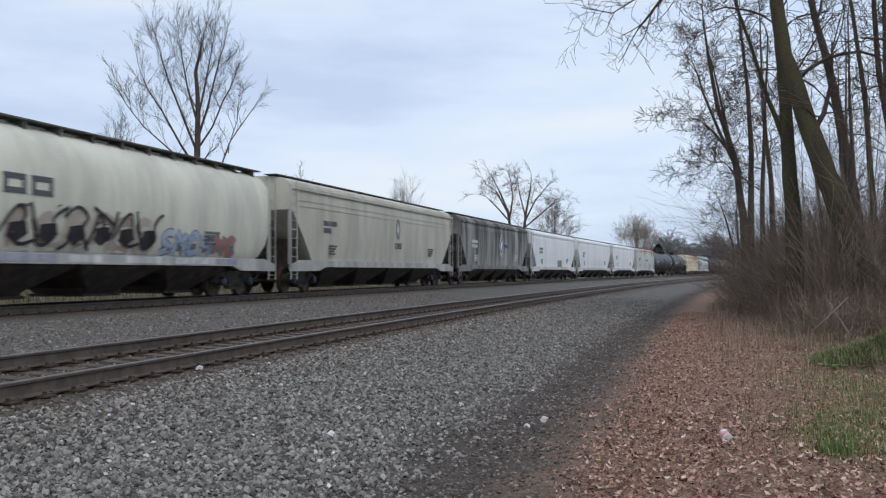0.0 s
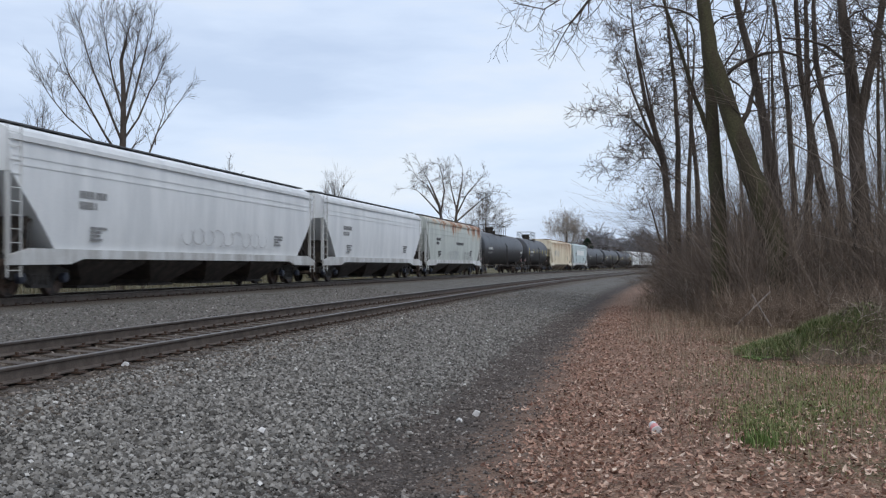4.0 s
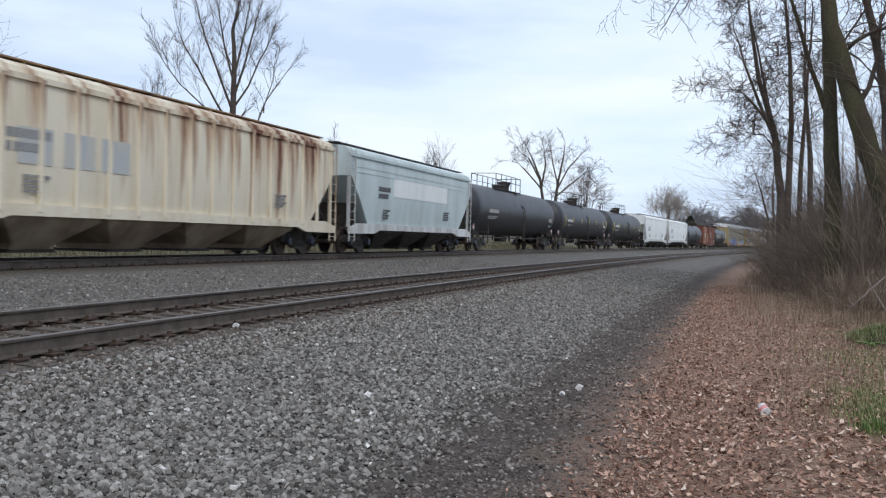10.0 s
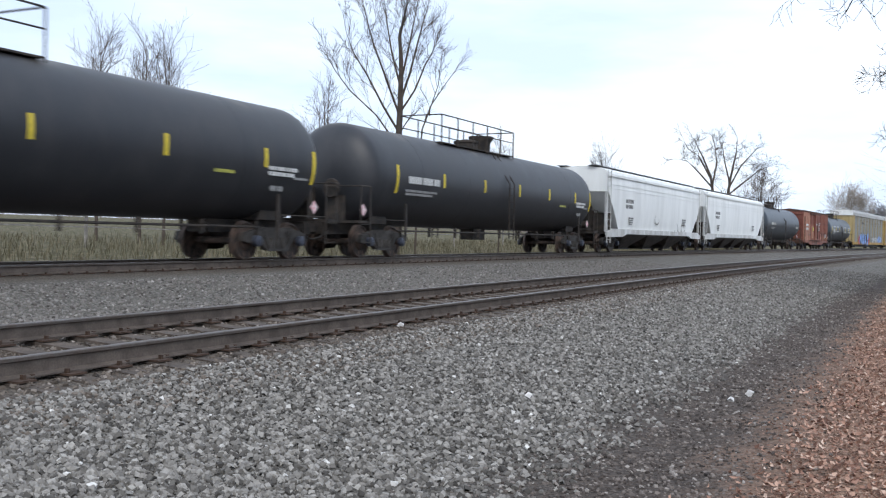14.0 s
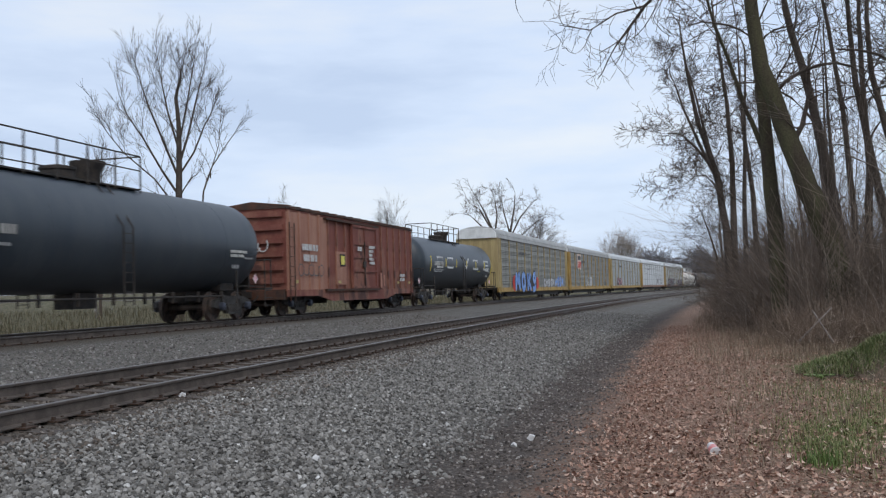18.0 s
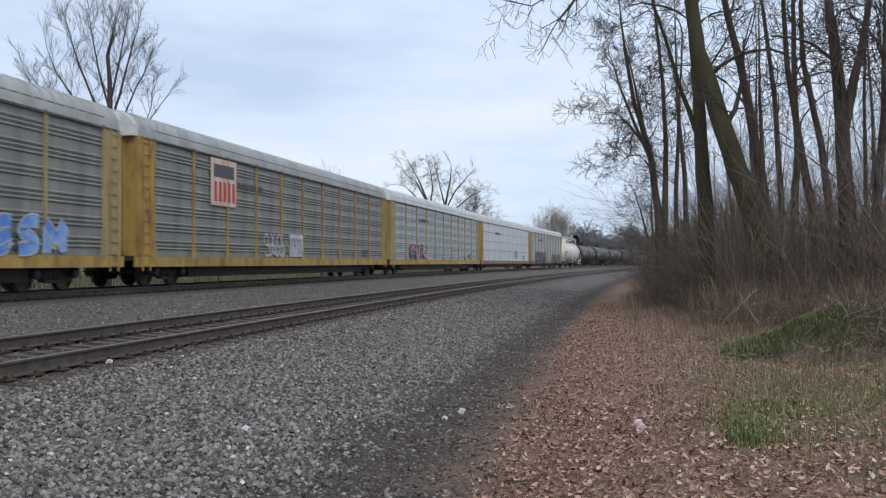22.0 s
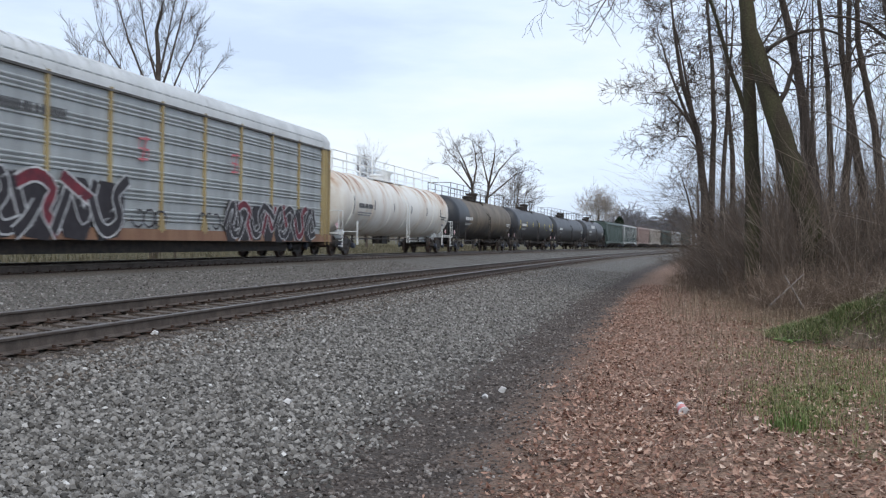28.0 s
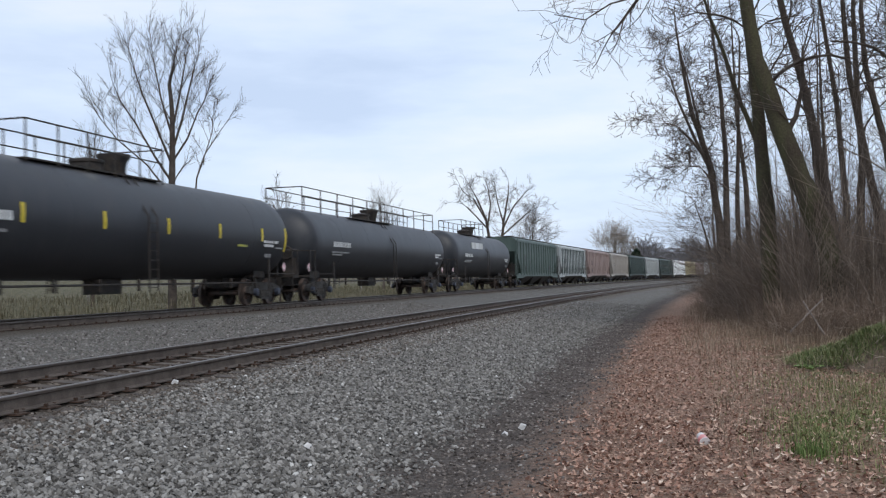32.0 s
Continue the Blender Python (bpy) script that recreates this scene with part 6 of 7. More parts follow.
def tree(label, stems, seed, bark=BARK, twig=TWIG, limbs=10, depth=3, kids=4, reach=4.0, start=0.3, lift=0.03, wander=0.16, spread=0.85, tip=0.0095, group="bare trees at the wood's edge", boughs=(), up=(0.9, 2.3), girth=(0.2, 0.36)):
    """A bare tree from its stems: lists of points with the radii at foot and top. Children: trunk and crown."""
    rng = random.Random(seed)
    base = stems[0][0][0]
    ob = tagged(new("tree"), label, "tree", group)
    ob.matrix_basis = pose(base.x, base.y, 0)
    off = Vector((base.x, base.y, 0))
    crown = Wood(seed)
    for pts, r0, r1 in stems:
        fine = []
        for a, b in zip(pts, pts[1:]):
            for k in range(3):
                fine.append(a.lerp(b, k / 3) - off + Vector((rng.gauss(0, r0 * .05), rng.gauss(0, r0 * .05), 0)))
        fine.append(pts[-1] - off)
        stem = Wood(seed + 1)
        flare = [(fine[0] + Vector((0, 0, -.3)))] + fine
        stem.limb(flare, r0 * 1.12, r1, 10)
        part("trunk", stem.mesh("trunk", bark), None, ob)
        n = len(fine)
        for i in range(limbs + 1):
            k = start + (1 - start) * (i + rng.random()) / (limbs + 1)
            at = min(n - 2, int(k * (n - 1)))
            q = fine[at].lerp(fine[at + 1], k * (n - 1) - at)
            a = rng.uniform(0, 6.283)
            way = Vector((math.cos(a), math.sin(a), rng.uniform(*up))).normalized()
            r = (r0 + (r1 - r0) * k) * rng.uniform(*girth)
            crown.grow(q, way, reach * rng.uniform(0.6, 1.1) * (1.15 - 0.5 * k), max(.013, r), depth, lift, kids, wander, spread, tip)
        crown.grow(fine[-1], (fine[-1] - fine[-2]).normalized(), reach * .8, r1, depth, lift, kids, wander, spread, tip)
    for pts, r0, r1, twigs in boughs:
        pts = [p - off for p in pts]
        crown.limb(pts, r0, r1, 6)
        for i in range(twigs):
            k = rng.uniform(0.25, 1.0) * (len(pts) - 1)
            at = min(len(pts) - 2, int(k))
            q = pts[at].lerp(pts[at + 1], k - at)
            way = ((pts[at + 1] - pts[at]).normalized() + Vector((rng.gauss(0, .5), rng.gauss(0, .5), rng.gauss(0, .55)))).normalized()
            crown.grow(q, way, rng.uniform(.7, 2.0), r1 * .8, 2, -0.02, 3, .22, .8, .006)
    part("crown", crown.mesh("crown", twig), None, ob)
    return ob


def line_of(d, *points):
    return [sky_point(az, el, d) for az, el in points]


def foot(d, az, z=0.1):
    a = radians(az)
    return Vector((d * math.sin(a), d * math.cos(a), z))


def build_edge_trees():
    d = 30
    tree("tall bare tree with a straight mossy trunk", [([foot(d, 4.95)] + line_of(d, (4.9, 1), (4.8, 4), (4.6, 7), (4.45, 10), (4.2, 13.5), (3.9, 17), (3.6, 21)), .26, .09), (line_of(d, (4.65, 6.5), (4.2, 8), (3.6, 9.6), (2.7, 12.6), (2.0, 14.6), (1.2, 18)), .085, .03)], 1, MOSSY, limbs=5, reach=3.6, kids=3, start=.4, spread=.75, wander=.2)
    d = 29
    tree("leaning bare tree with a thick mossy trunk", [([foot(d, 8.1)] + line_of(d, (7.9, 1), (7.4, 3), (6.6, 5.2), (5.7, 8.2), (4.8, 11.1), (4.2, 13.6), (3.95, 17), (3.5, 21), (3.2, 25)), .38, .10)], 2, MOSSY, limbs=6, kids=3, start=.5, reach=3.8, spread=.75, wander=.2,
         boughs=[(line_of(d, (4.1, 15.6), (3.2, 17.3), (2.0, 18.2), (.8, 17.9), (-.6, 16.9), (-1.8, 15.9), (-2.8, 14.7), (-3.5, 13.9)), .10, .03, 16), (line_of(d, (-1.8, 15.9), (-3.5, 15.6), (-5.0, 14.8), (-6.8, 15.2)), .03, .012, 9), (line_of(d, (5.9, 7.6), (6.5, 8.6), (6.9, 10.2), (7.0, 12.4)), .09, .035, 10)])
    d = 33
    tree("slender dark bare tree, curving to one side", [([foot(d, 8.3)] + line_of(d, (8.2, 2), (7.8, 5), (7.4, 7.8), (6.8, 11), (6.1, 13.8), (5.6, 17), (5.2, 20)), .21, .06)], 3, limbs=6, kids=3, reach=3.8, wander=.2)
    d = 35
    tree("bare tree with several upright stems", [([foot(d, 10.7)] + line_of(d, (10.5, 3), (10.0, 6), (9.3, 10.5), (9.1, 14), (9.0, 19)), .17, .05), ([foot(d, 9.5)] + line_of(d, (9.6, 3), (9.8, 6), (9.65, 10), (9.6, 14), (9.9, 18)), .15, .05), ([foot(d, 11.5)] + line_of(d, (11.4, 3), (11.0, 6.5), (10.1, 11), (10.0, 14), (10.3, 18)), .15, .05), ([foot(d, 9.0)] + line_of(d, (8.9, 4), (8.6, 9), (8.0, 14), (7.4, 18)), .12, .04)], 4, limbs=4, kids=3, reach=3.4, start=.4, wander=.2)
    d = 30
    tree("tall bare tree forking halfway up", [([foot(d, 12.3)] + line_of(d, (12.3, 2), (12.2, 5), (12.0, 9), (11.7, 12), (11.4, 14), (11.1, 20)), .27, .09), (line_of(d, (12.15, 7.2), (12.5, 9), (13.0, 11), (13.5, 14), (14.2, 18)), .16, .06)], 5, limbs=5, kids=3, reach=3.8, start=.45, wander=.2)
    d = 32
    tree("slim straight bare tree", [([foot(d, 13.7)] + line_of(d, (13.8, 3), (14.2, 8), (14.3, 13), (14.5, 20)), .17, .05), ([foot(d, 13.3)] + line_of(d, (13.25, 4), (13.2, 9), (13.4, 15)), .08, .03)], 6, limbs=5, kids=3, reach=3.2, start=.4, wander=.2)
    d = 27
    tree("stout bare tree with rough bark", [([foot(d, 15.4)] + line_of(d, (15.5, 2), (15.85, 6), (15.85, 9), (15.6, 11.5), (15.2, 14), (14.6, 21)), .29, .09), (line_of(d, (15.9, 6.8), (16.3, 8.5), (16.9, 11.5), (17.4, 15)), .10, .04)], 7, limbs=5, kids=3, reach=3.8, start=.45, wander=.2)
    d = 29
    tree("bare tree with a dark trunk", [([foot(d, 17.4)] + line_of(d, (17.2, 4), (17.1, 9), (17.1, 14), (17.0, 20)), .22, .06)], 8, limbs=5, kids=3, reach=3.8, wander=.2)
    d = 43
    tree("many-stemmed bare tree with arching branches", [([foot(d, 2.3)] + line_of(d, (2.2, 3), (1.75, 6.4), (.9, 9.2), (.4, 12.0), (.1, 14.3)), .19, .03), ([foot(d, 2.6)] + line_of(d, (2.6, 4), (2.65, 6.5), (2.5, 10.2), (2.2, 13), (1.9, 16)), .15, .03), ([foot(d, 3.2)] + line_of(d, (3.2, 4), (3.4, 8), (3.6, 13)), .13, .03),
          (line_of(d, (1.85, 5.8), (.9, 8.0), (.1, 10.0), (-.2, 11.1), (-.5, 11.9)), .08, .015), (line_of(d, (1.75, 6.4), (.7, 7.8), (-.1, 8.6), (-.5, 8.7), (-.9, 8.7)), .07, .012), (line_of(d, (1.8, 6.1), (1.2, 8.8), (.7, 11.2), (.2, 13.2)), .08, .015), (line_of(d, (2.0, 5.2), (1.2, 6.2), (.6, 6.2), (.1, 5.8)), .05, .01)],
         9, limbs=8, reach=1.8, kids=4, lift=0.03, start=.3, spread=.8, wander=.15, tip=.008, up=(.2, 1.6))
    d = 47
    tree("bare young tree with fine twigs", [([foot(d, 3.8)] + line_of(d, (3.7, 5), (3.3, 9), (3.2, 14)), .15, .03)], 10, limbs=7, kids=3, reach=3.2, lift=.03)
    d = 62
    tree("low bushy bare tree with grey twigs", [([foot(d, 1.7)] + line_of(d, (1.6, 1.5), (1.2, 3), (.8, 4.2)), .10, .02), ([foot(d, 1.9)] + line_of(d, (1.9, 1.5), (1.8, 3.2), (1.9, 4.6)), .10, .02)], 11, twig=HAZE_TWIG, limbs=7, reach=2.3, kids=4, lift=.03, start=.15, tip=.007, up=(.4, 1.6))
    # trees deeper in the wood, from four models
    rng = random.Random(12)
    models = []
    for k in range(4):
        h = (13, 16, 14, 17)[k]
        p = Vector((60 + 12 * k, 95, 0.2))
        lean = Vector((rng.gauss(0, .9), rng.gauss(0, .9), 0))
        pts = [p, p + Vector((.1, 0, h * .25)) + lean * .3, p + Vector((0, -.1, h * .5)) + lean * .7, p + Vector((0, 0, h * .8)) + lean]
        models.append(tree(("bare tree deep in the wood", "tall bare tree among others in the wood", "thin bare tree in the wood", "bare tree with a leaning trunk in the wood")[k], [(pts, .11 + .025 * k, .03)], 30 + k, limbs=9, reach=3.8, depth=2, kids=3, start=.3, group="trees of the wood", tip=.007))
    spots = [(rng.uniform(5.5, 22), rng.uniform(36, 62)) for _ in range(15)] + [(rng.uniform(20, 42), rng.uniform(24, 50)) for _ in range(7)]
    for az, d in spots:
        q = foot(d, az, 0.0)
        copy_thing(rng.choice(models), pose(q.x, q.y, level(q.x) - .1, 0, 0, rng.uniform(0, 360)) @ Matrix.Scale(rng.uniform(.7, 1.05), 4))
    for _ in range(22):
        y = rng.uniform(70, 300)
        x = rng.uniform(7, 24) + course(y)
        copy_thing(rng.choice(models), pose(x, y, 0.1, 0, 0, rng.uniform(0, 360)) @ Matrix.Scale(rng.uniform(.55, .85), 4))


def vase_tree(label, az, d, top, spread, seed, stems=7, twig=TWIG, r=.16, reach=3.0, kids=4, depth=3, tip=.005, limbs=9, lift=.09, wide=.66, wander=.055, spread_in=.6, group="bare trees behind the line"):
    """A bare tree whose stems fan out from near the ground."""
    rng = random.Random(seed)
    b = foot(d, az, 0.3)
    across = Vector((math.cos(radians(az)), -math.sin(radians(az)), 0))
    away = Vector((math.sin(radians(az)), math.cos(radians(az)), 0))
    h, w = d * math.tan(radians(top)) + 1.3, d * math.tan(radians(spread))
    top_pt = b + Vector((rng.gauss(0, .15), rng.gauss(0, .15), h * .72))
    out = [([b, b + Vector((.03, 0, h * .3)), b + Vector((-.04, .05, h * .58)), top_pt], r, .02)]
    for i in range(stems):
        k = (i + .5) / stems * 2 - 1 + rng.uniform(-.12, .12)
        z0 = h * (.10 + .28 * (1 - abs(k)) * rng.uniform(.7, 1.2))
        hh = h * (1 - .42 * k * k) * rng.uniform(.80, .96) * .86
        e = across * (w * k * wide) + away * rng.gauss(0, w * .4)
        q = b + Vector((0, 0, z0))
        rise = hh - z0
        out.append(([q, q + e * .38 + Vector((0, 0, rise * .30)), q + e * .72 + Vector((0, 0, rise * .62)), q + e * .92 + Vector((0, 0, rise * .85)), q + e + Vector((0, 0, rise))], r * rng.uniform(.38, .55), .014))
    return tree(label, out, seed, limbs=limbs, depth=depth - 1, kids=kids, reach=reach, start=.25, lift=lift, wander=wander, spread=spread_in, twig=twig, tip=tip, group=group)


def build_back_trees():
    d = 46
    tree("large bare tree with ascending branches", [
        ([foot(d, -29.35, .3)] + line_of(d, (-29.35, 3), (-29.25, 6.8), (-29.2, 9.4), (-29.35, 11.4), (-29.1, 12.6), (-28.9, 13.4)), .2, .02),
        (line_of(d, (-29.3, 6.0), (-30.2, 7.4), (-31.2, 9.2), (-32.0, 10.4), (-32.4, 11.4)), 0.061, .014),
        (line_of(d, (-29.25, 6.9), (-30.0, 8.8), (-30.8, 10.8), (-31.2, 12.0), (-31.4, 12.8)), 0.061, .014),
        (line_of(d, (-29.25, 8.6), (-29.8, 10.6), (-30.1, 12.2), (-30.3, 13.5)), 0.054, .014),
        (line_of(d, (-29.25, 7.6), (-28.7, 9.4), (-28.2, 11.4), (-28.0, 12.2), (-27.8, 12.9)), 0.061, .014),
        (line_of(d, (-29.2, 8.9), (-28.8, 10.8), (-28.5, 12.4), (-28.3, 13.5)), 0.050, .014),
        (line_of(d, (-29.3, 7.0), (-28.4, 8.4), (-27.8, 9.9), (-27.4, 10.6), (-27.2, 11.1)), 0.050, .012),
        (line_of(d, (-29.35, 5.2), (-30.6, 6.9), (-32.2, 8.3), (-33.0, 9.3), (-33.4, 9.9)), 0.043, .01)],
        41, bark=TWIG, limbs=9, reach=1.6, kids=5, depth=2, start=.18, lift=.05, wander=.04, spread=.5, tip=.005, up=(.9, 2.2), girth=(.18, .32), group="bare trees behind the line")
    vase_tree("smaller bare tree beside the large one", -33.6, 47, 10.3, 1.9, 42, 4, r=.08, reach=1.5)
    tree("crooked small bare tree", [([foot(d, -28.2, .3)] + line_of(d, (-28.1, 4), (-27.9, 6.2), (-27.4, 7.6), (-26.6, 8.8), (-25.9, 9.8)), .055, .01), (line_of(d, (-27.5, 7.3), (-27.0, 8.8), (-26.9, 10.2)), .03, .008)], 43, limbs=6, reach=1.3, depth=2, kids=4, start=.3, lift=.06, wander=.08, spread=.6, tip=.005, group="bare trees behind the line")
    vase_tree("low bare sapling behind the train", -23.3, 48, 6.3, .9, 44, 3, r=.04, reach=1.2)
    for k, (az, top) in enumerate(((-46.2, 12.9), (-43.9, 12.0), (-42.6, 12.3))):
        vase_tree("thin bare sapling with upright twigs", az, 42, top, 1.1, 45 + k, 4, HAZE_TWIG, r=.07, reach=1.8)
    vase_tree("small bare tree behind the train", -17.3, 82, 6.0, 1.3, 48, 4, r=.12, reach=2.0)
    d = 108
    tree("bare tree with a spreading crown", [
        ([foot(d, -11.0, .4)] + line_of(d, (-11.0, 2.2), (-11.2, 3.6), (-11.6, 4.6), (-12.1, 5.6)), .22, .03), (line_of(d, (-11.1, 3.0), (-11.9, 3.9), (-12.5, 4.5), (-12.9, 4.6)), .1, .02),
        (line_of(d, (-11.15, 3.4), (-11.9, 4.8), (-12.5, 5.2), (-12.7, 5.6)), .1, .02), (line_of(d, (-11.1, 3.2), (-10.9, 4.4), (-11.0, 5.2), (-11.1, 5.7)), .1, .02)],
        49, limbs=7, reach=1.9, kids=4, depth=2, bark=TWIG, start=.3, lift=.03, wander=.09, spread=.7, tip=.011, up=(.3, 1.6), girth=(.18, .32), group="bare trees behind the line")
    d = 112
    tree("bare tree with dense drooping twigs", [
        ([foot(d, -10.3, .4)] + line_of(d, (-10.3, 2.2), (-10.15, 3.5), (-9.9, 4.7), (-9.8, 5.6)), .22, .03), (line_of(d, (-10.2, 3.0), (-9.6, 4.2), (-9.1, 4.8), (-8.8, 5.1)), .1, .02),
        (line_of(d, (-10.2, 3.4), (-10.5, 4.6), (-10.6, 5.4)), .1, .02), (line_of(d, (-10.25, 2.6), (-9.3, 3.4), (-8.6, 4.0), (-8.1, 4.2)), .1, .02)],
        50, limbs=9, reach=1.9, kids=4, depth=2, bark=TWIG, start=.25, lift=.0, wander=.10, spread=.8, tip=.011, up=(.2, 1.4), girth=(.18, .32), group="bare trees behind the line")
    vase_tree("low bare tree with thick twigs", -8.5, 116, 4.3, 1.3, 51, 6, HAZE_TWIG, r=.14, reach=2.4, kids=5, tip=.008, lift=.0, wide=.85)
    # tan is paled to hold the distance haze in the bark colour
    vase_tree("round-headed bare tree far along the line", -3.75, 290, 3.1, 1.5, 52, 12, material("hazed_tan_twig_bark", (0.46, 0.40, 0.35), 0.95, 0, 0.35, 1, 8, 0, 0.01, spec=0.2), .3, 5.5, 4, 3, .02)
    rng = random.Random(60)
    wood = Wood(61)
    for i in range(190):
        az = rng.uniform(-3.2, 7.5)
        d = rng.uniform(350, 460)
        p = foot(d, az, 1.0)
        h = d * math.tan(radians(1.95 + .35 * math.sin(az * 2.1) + rng.uniform(-.35, .2)))
        wood.limb([p, p + Vector((0, 0, h * .6))], .25, .1, 4)
        for _ in range(11):
            q = p + Vector((rng.gauss(0, .5), rng.gauss(0, .5), h * rng.uniform(.08, .75)))
            a = rng.uniform(0, 6.283)
            wood.grow(q, Vector((math.cos(a), math.sin(a), .7)).normalized(), h * rng.uniform(.22, .42), .09, 1, .05, 5, .2, .8, .07)
    # haze over the far woods is mixed into this bluish bark colour
    tagged(new("far_woods", wood.mesh("far_woods", material("hazed_far_twig_bark", (0.21, 0.20, 0.21), 0.95, 0, 0.3, 0.2, 3, 0, 0.01, spec=0.2))), "distant bare winter woods closing the view", "woods", kind="stuff")
    # a dark evergreen by the far woods
    ever = tagged(new("evergreen_tree"), "dark green evergreen far along the line", "tree", "far trees")
    p = foot(285, -2.55, 0.5)
    ever.matrix_basis = pose(p.x, p.y, 0)
    part("trunk", Geo().tube((0, 0, 0), (0, 0, 7), .3, .1, 6), BARK, ever)
    v, f = [], []
    for _ in range(2600):
        k = rng.random() ** .7
        r = 3.6 * (1 - k) ** .6 * rng.uniform(.55, 1.05)
        a = rng.uniform(0, 6.283)
        c = Vector((r * math.cos(a), r * math.sin(a), 1 + 8.3 * k + rng.gauss(0, .2)))
        e1 = Vector((rng.gauss(0, 1), rng.gauss(0, 1), rng.gauss(0, .6))).normalized() * .35
        e2 = Vector((rng.gauss(0, 1), rng.gauss(0, 1), rng.gauss(0, .6))).normalized() * .35
        n = len(v)
        v += [tuple(c - e1), tuple(c + e2), tuple(c + e1)]
        f.append((n, n + 1, n + 2))
    part("crown", quick("crown", v, f, island_material("evergreen_needles", ((0.0, (0.012, 0.022, 0.014)), (1.0, (0.035, 0.055, 0.03))))), None, ever)


def spread_copies(name, models, places, mat):
    """Copies of small shrub models, turned and scaled, joined into one mesh of quads."""
    vs, fs, base = [], [], 0
    arrays = [(np.array(m.v, dtype=np.float32), np.array(m.f, dtype=np.int32)) for m in models]
    for which, x, y, z, turn, wide, tall in places:
        v, f = arrays[which]
        c, s = math.cos(turn) * wide, math.sin(turn) * wide
        vs.append(np.stack([x + c * v[:, 0] - s * v[:, 1], y + s * v[:, 0] + c * v[:, 1], z + tall * v[:, 2]], 1))
        fs.append(f + base)
        base += len(v)
    v, f = np.concatenate(vs), np.concatenate(fs)
    me = bpy.data.meshes.new(name)
    me.vertices.add(len(v))
    me.vertices.foreach_set("co", v.ravel())
    me.loops.add(f.size)
    me.loops.foreach_set("vertex_index", f.ravel())
    me.polygons.add(len(f))
    me.polygons.foreach_set("loop_start", np.arange(len(f), dtype=np.int32) * 4)
    me.update(calc_edges=True)
    me.materials.append(mat)
    me.shade_smooth()
    return new(name, me)


def shrub_models(seed, count, tall, stems, r, kids, lean, depth=1, lift=.02, wander=.1):
    """A few upright shrubs of many thin stems."""
    out = []
    for k in range(count):
        w = Wood(seed + k, 2)
        rng = random.Random(seed + 100 + k)
        for _ in range(stems):
            a, off = rng.uniform(0, 6.283), rng.random()
            p = Vector((.5 * off * math.cos(a), .5 * off * math.sin(a), -.05))
            d = Vector((math.cos(a) * off * lean + rng.gauss(0, .1), math.sin(a) * off * lean + rng.gauss(0, .1), 1)).normalized()
            w.grow(p, d, tall * rng.uniform(.45, 1.1), r * rng.uniform(.6, 1.2), depth, lift, kids, wander, .6, .003)
        out.append(w)
    return out


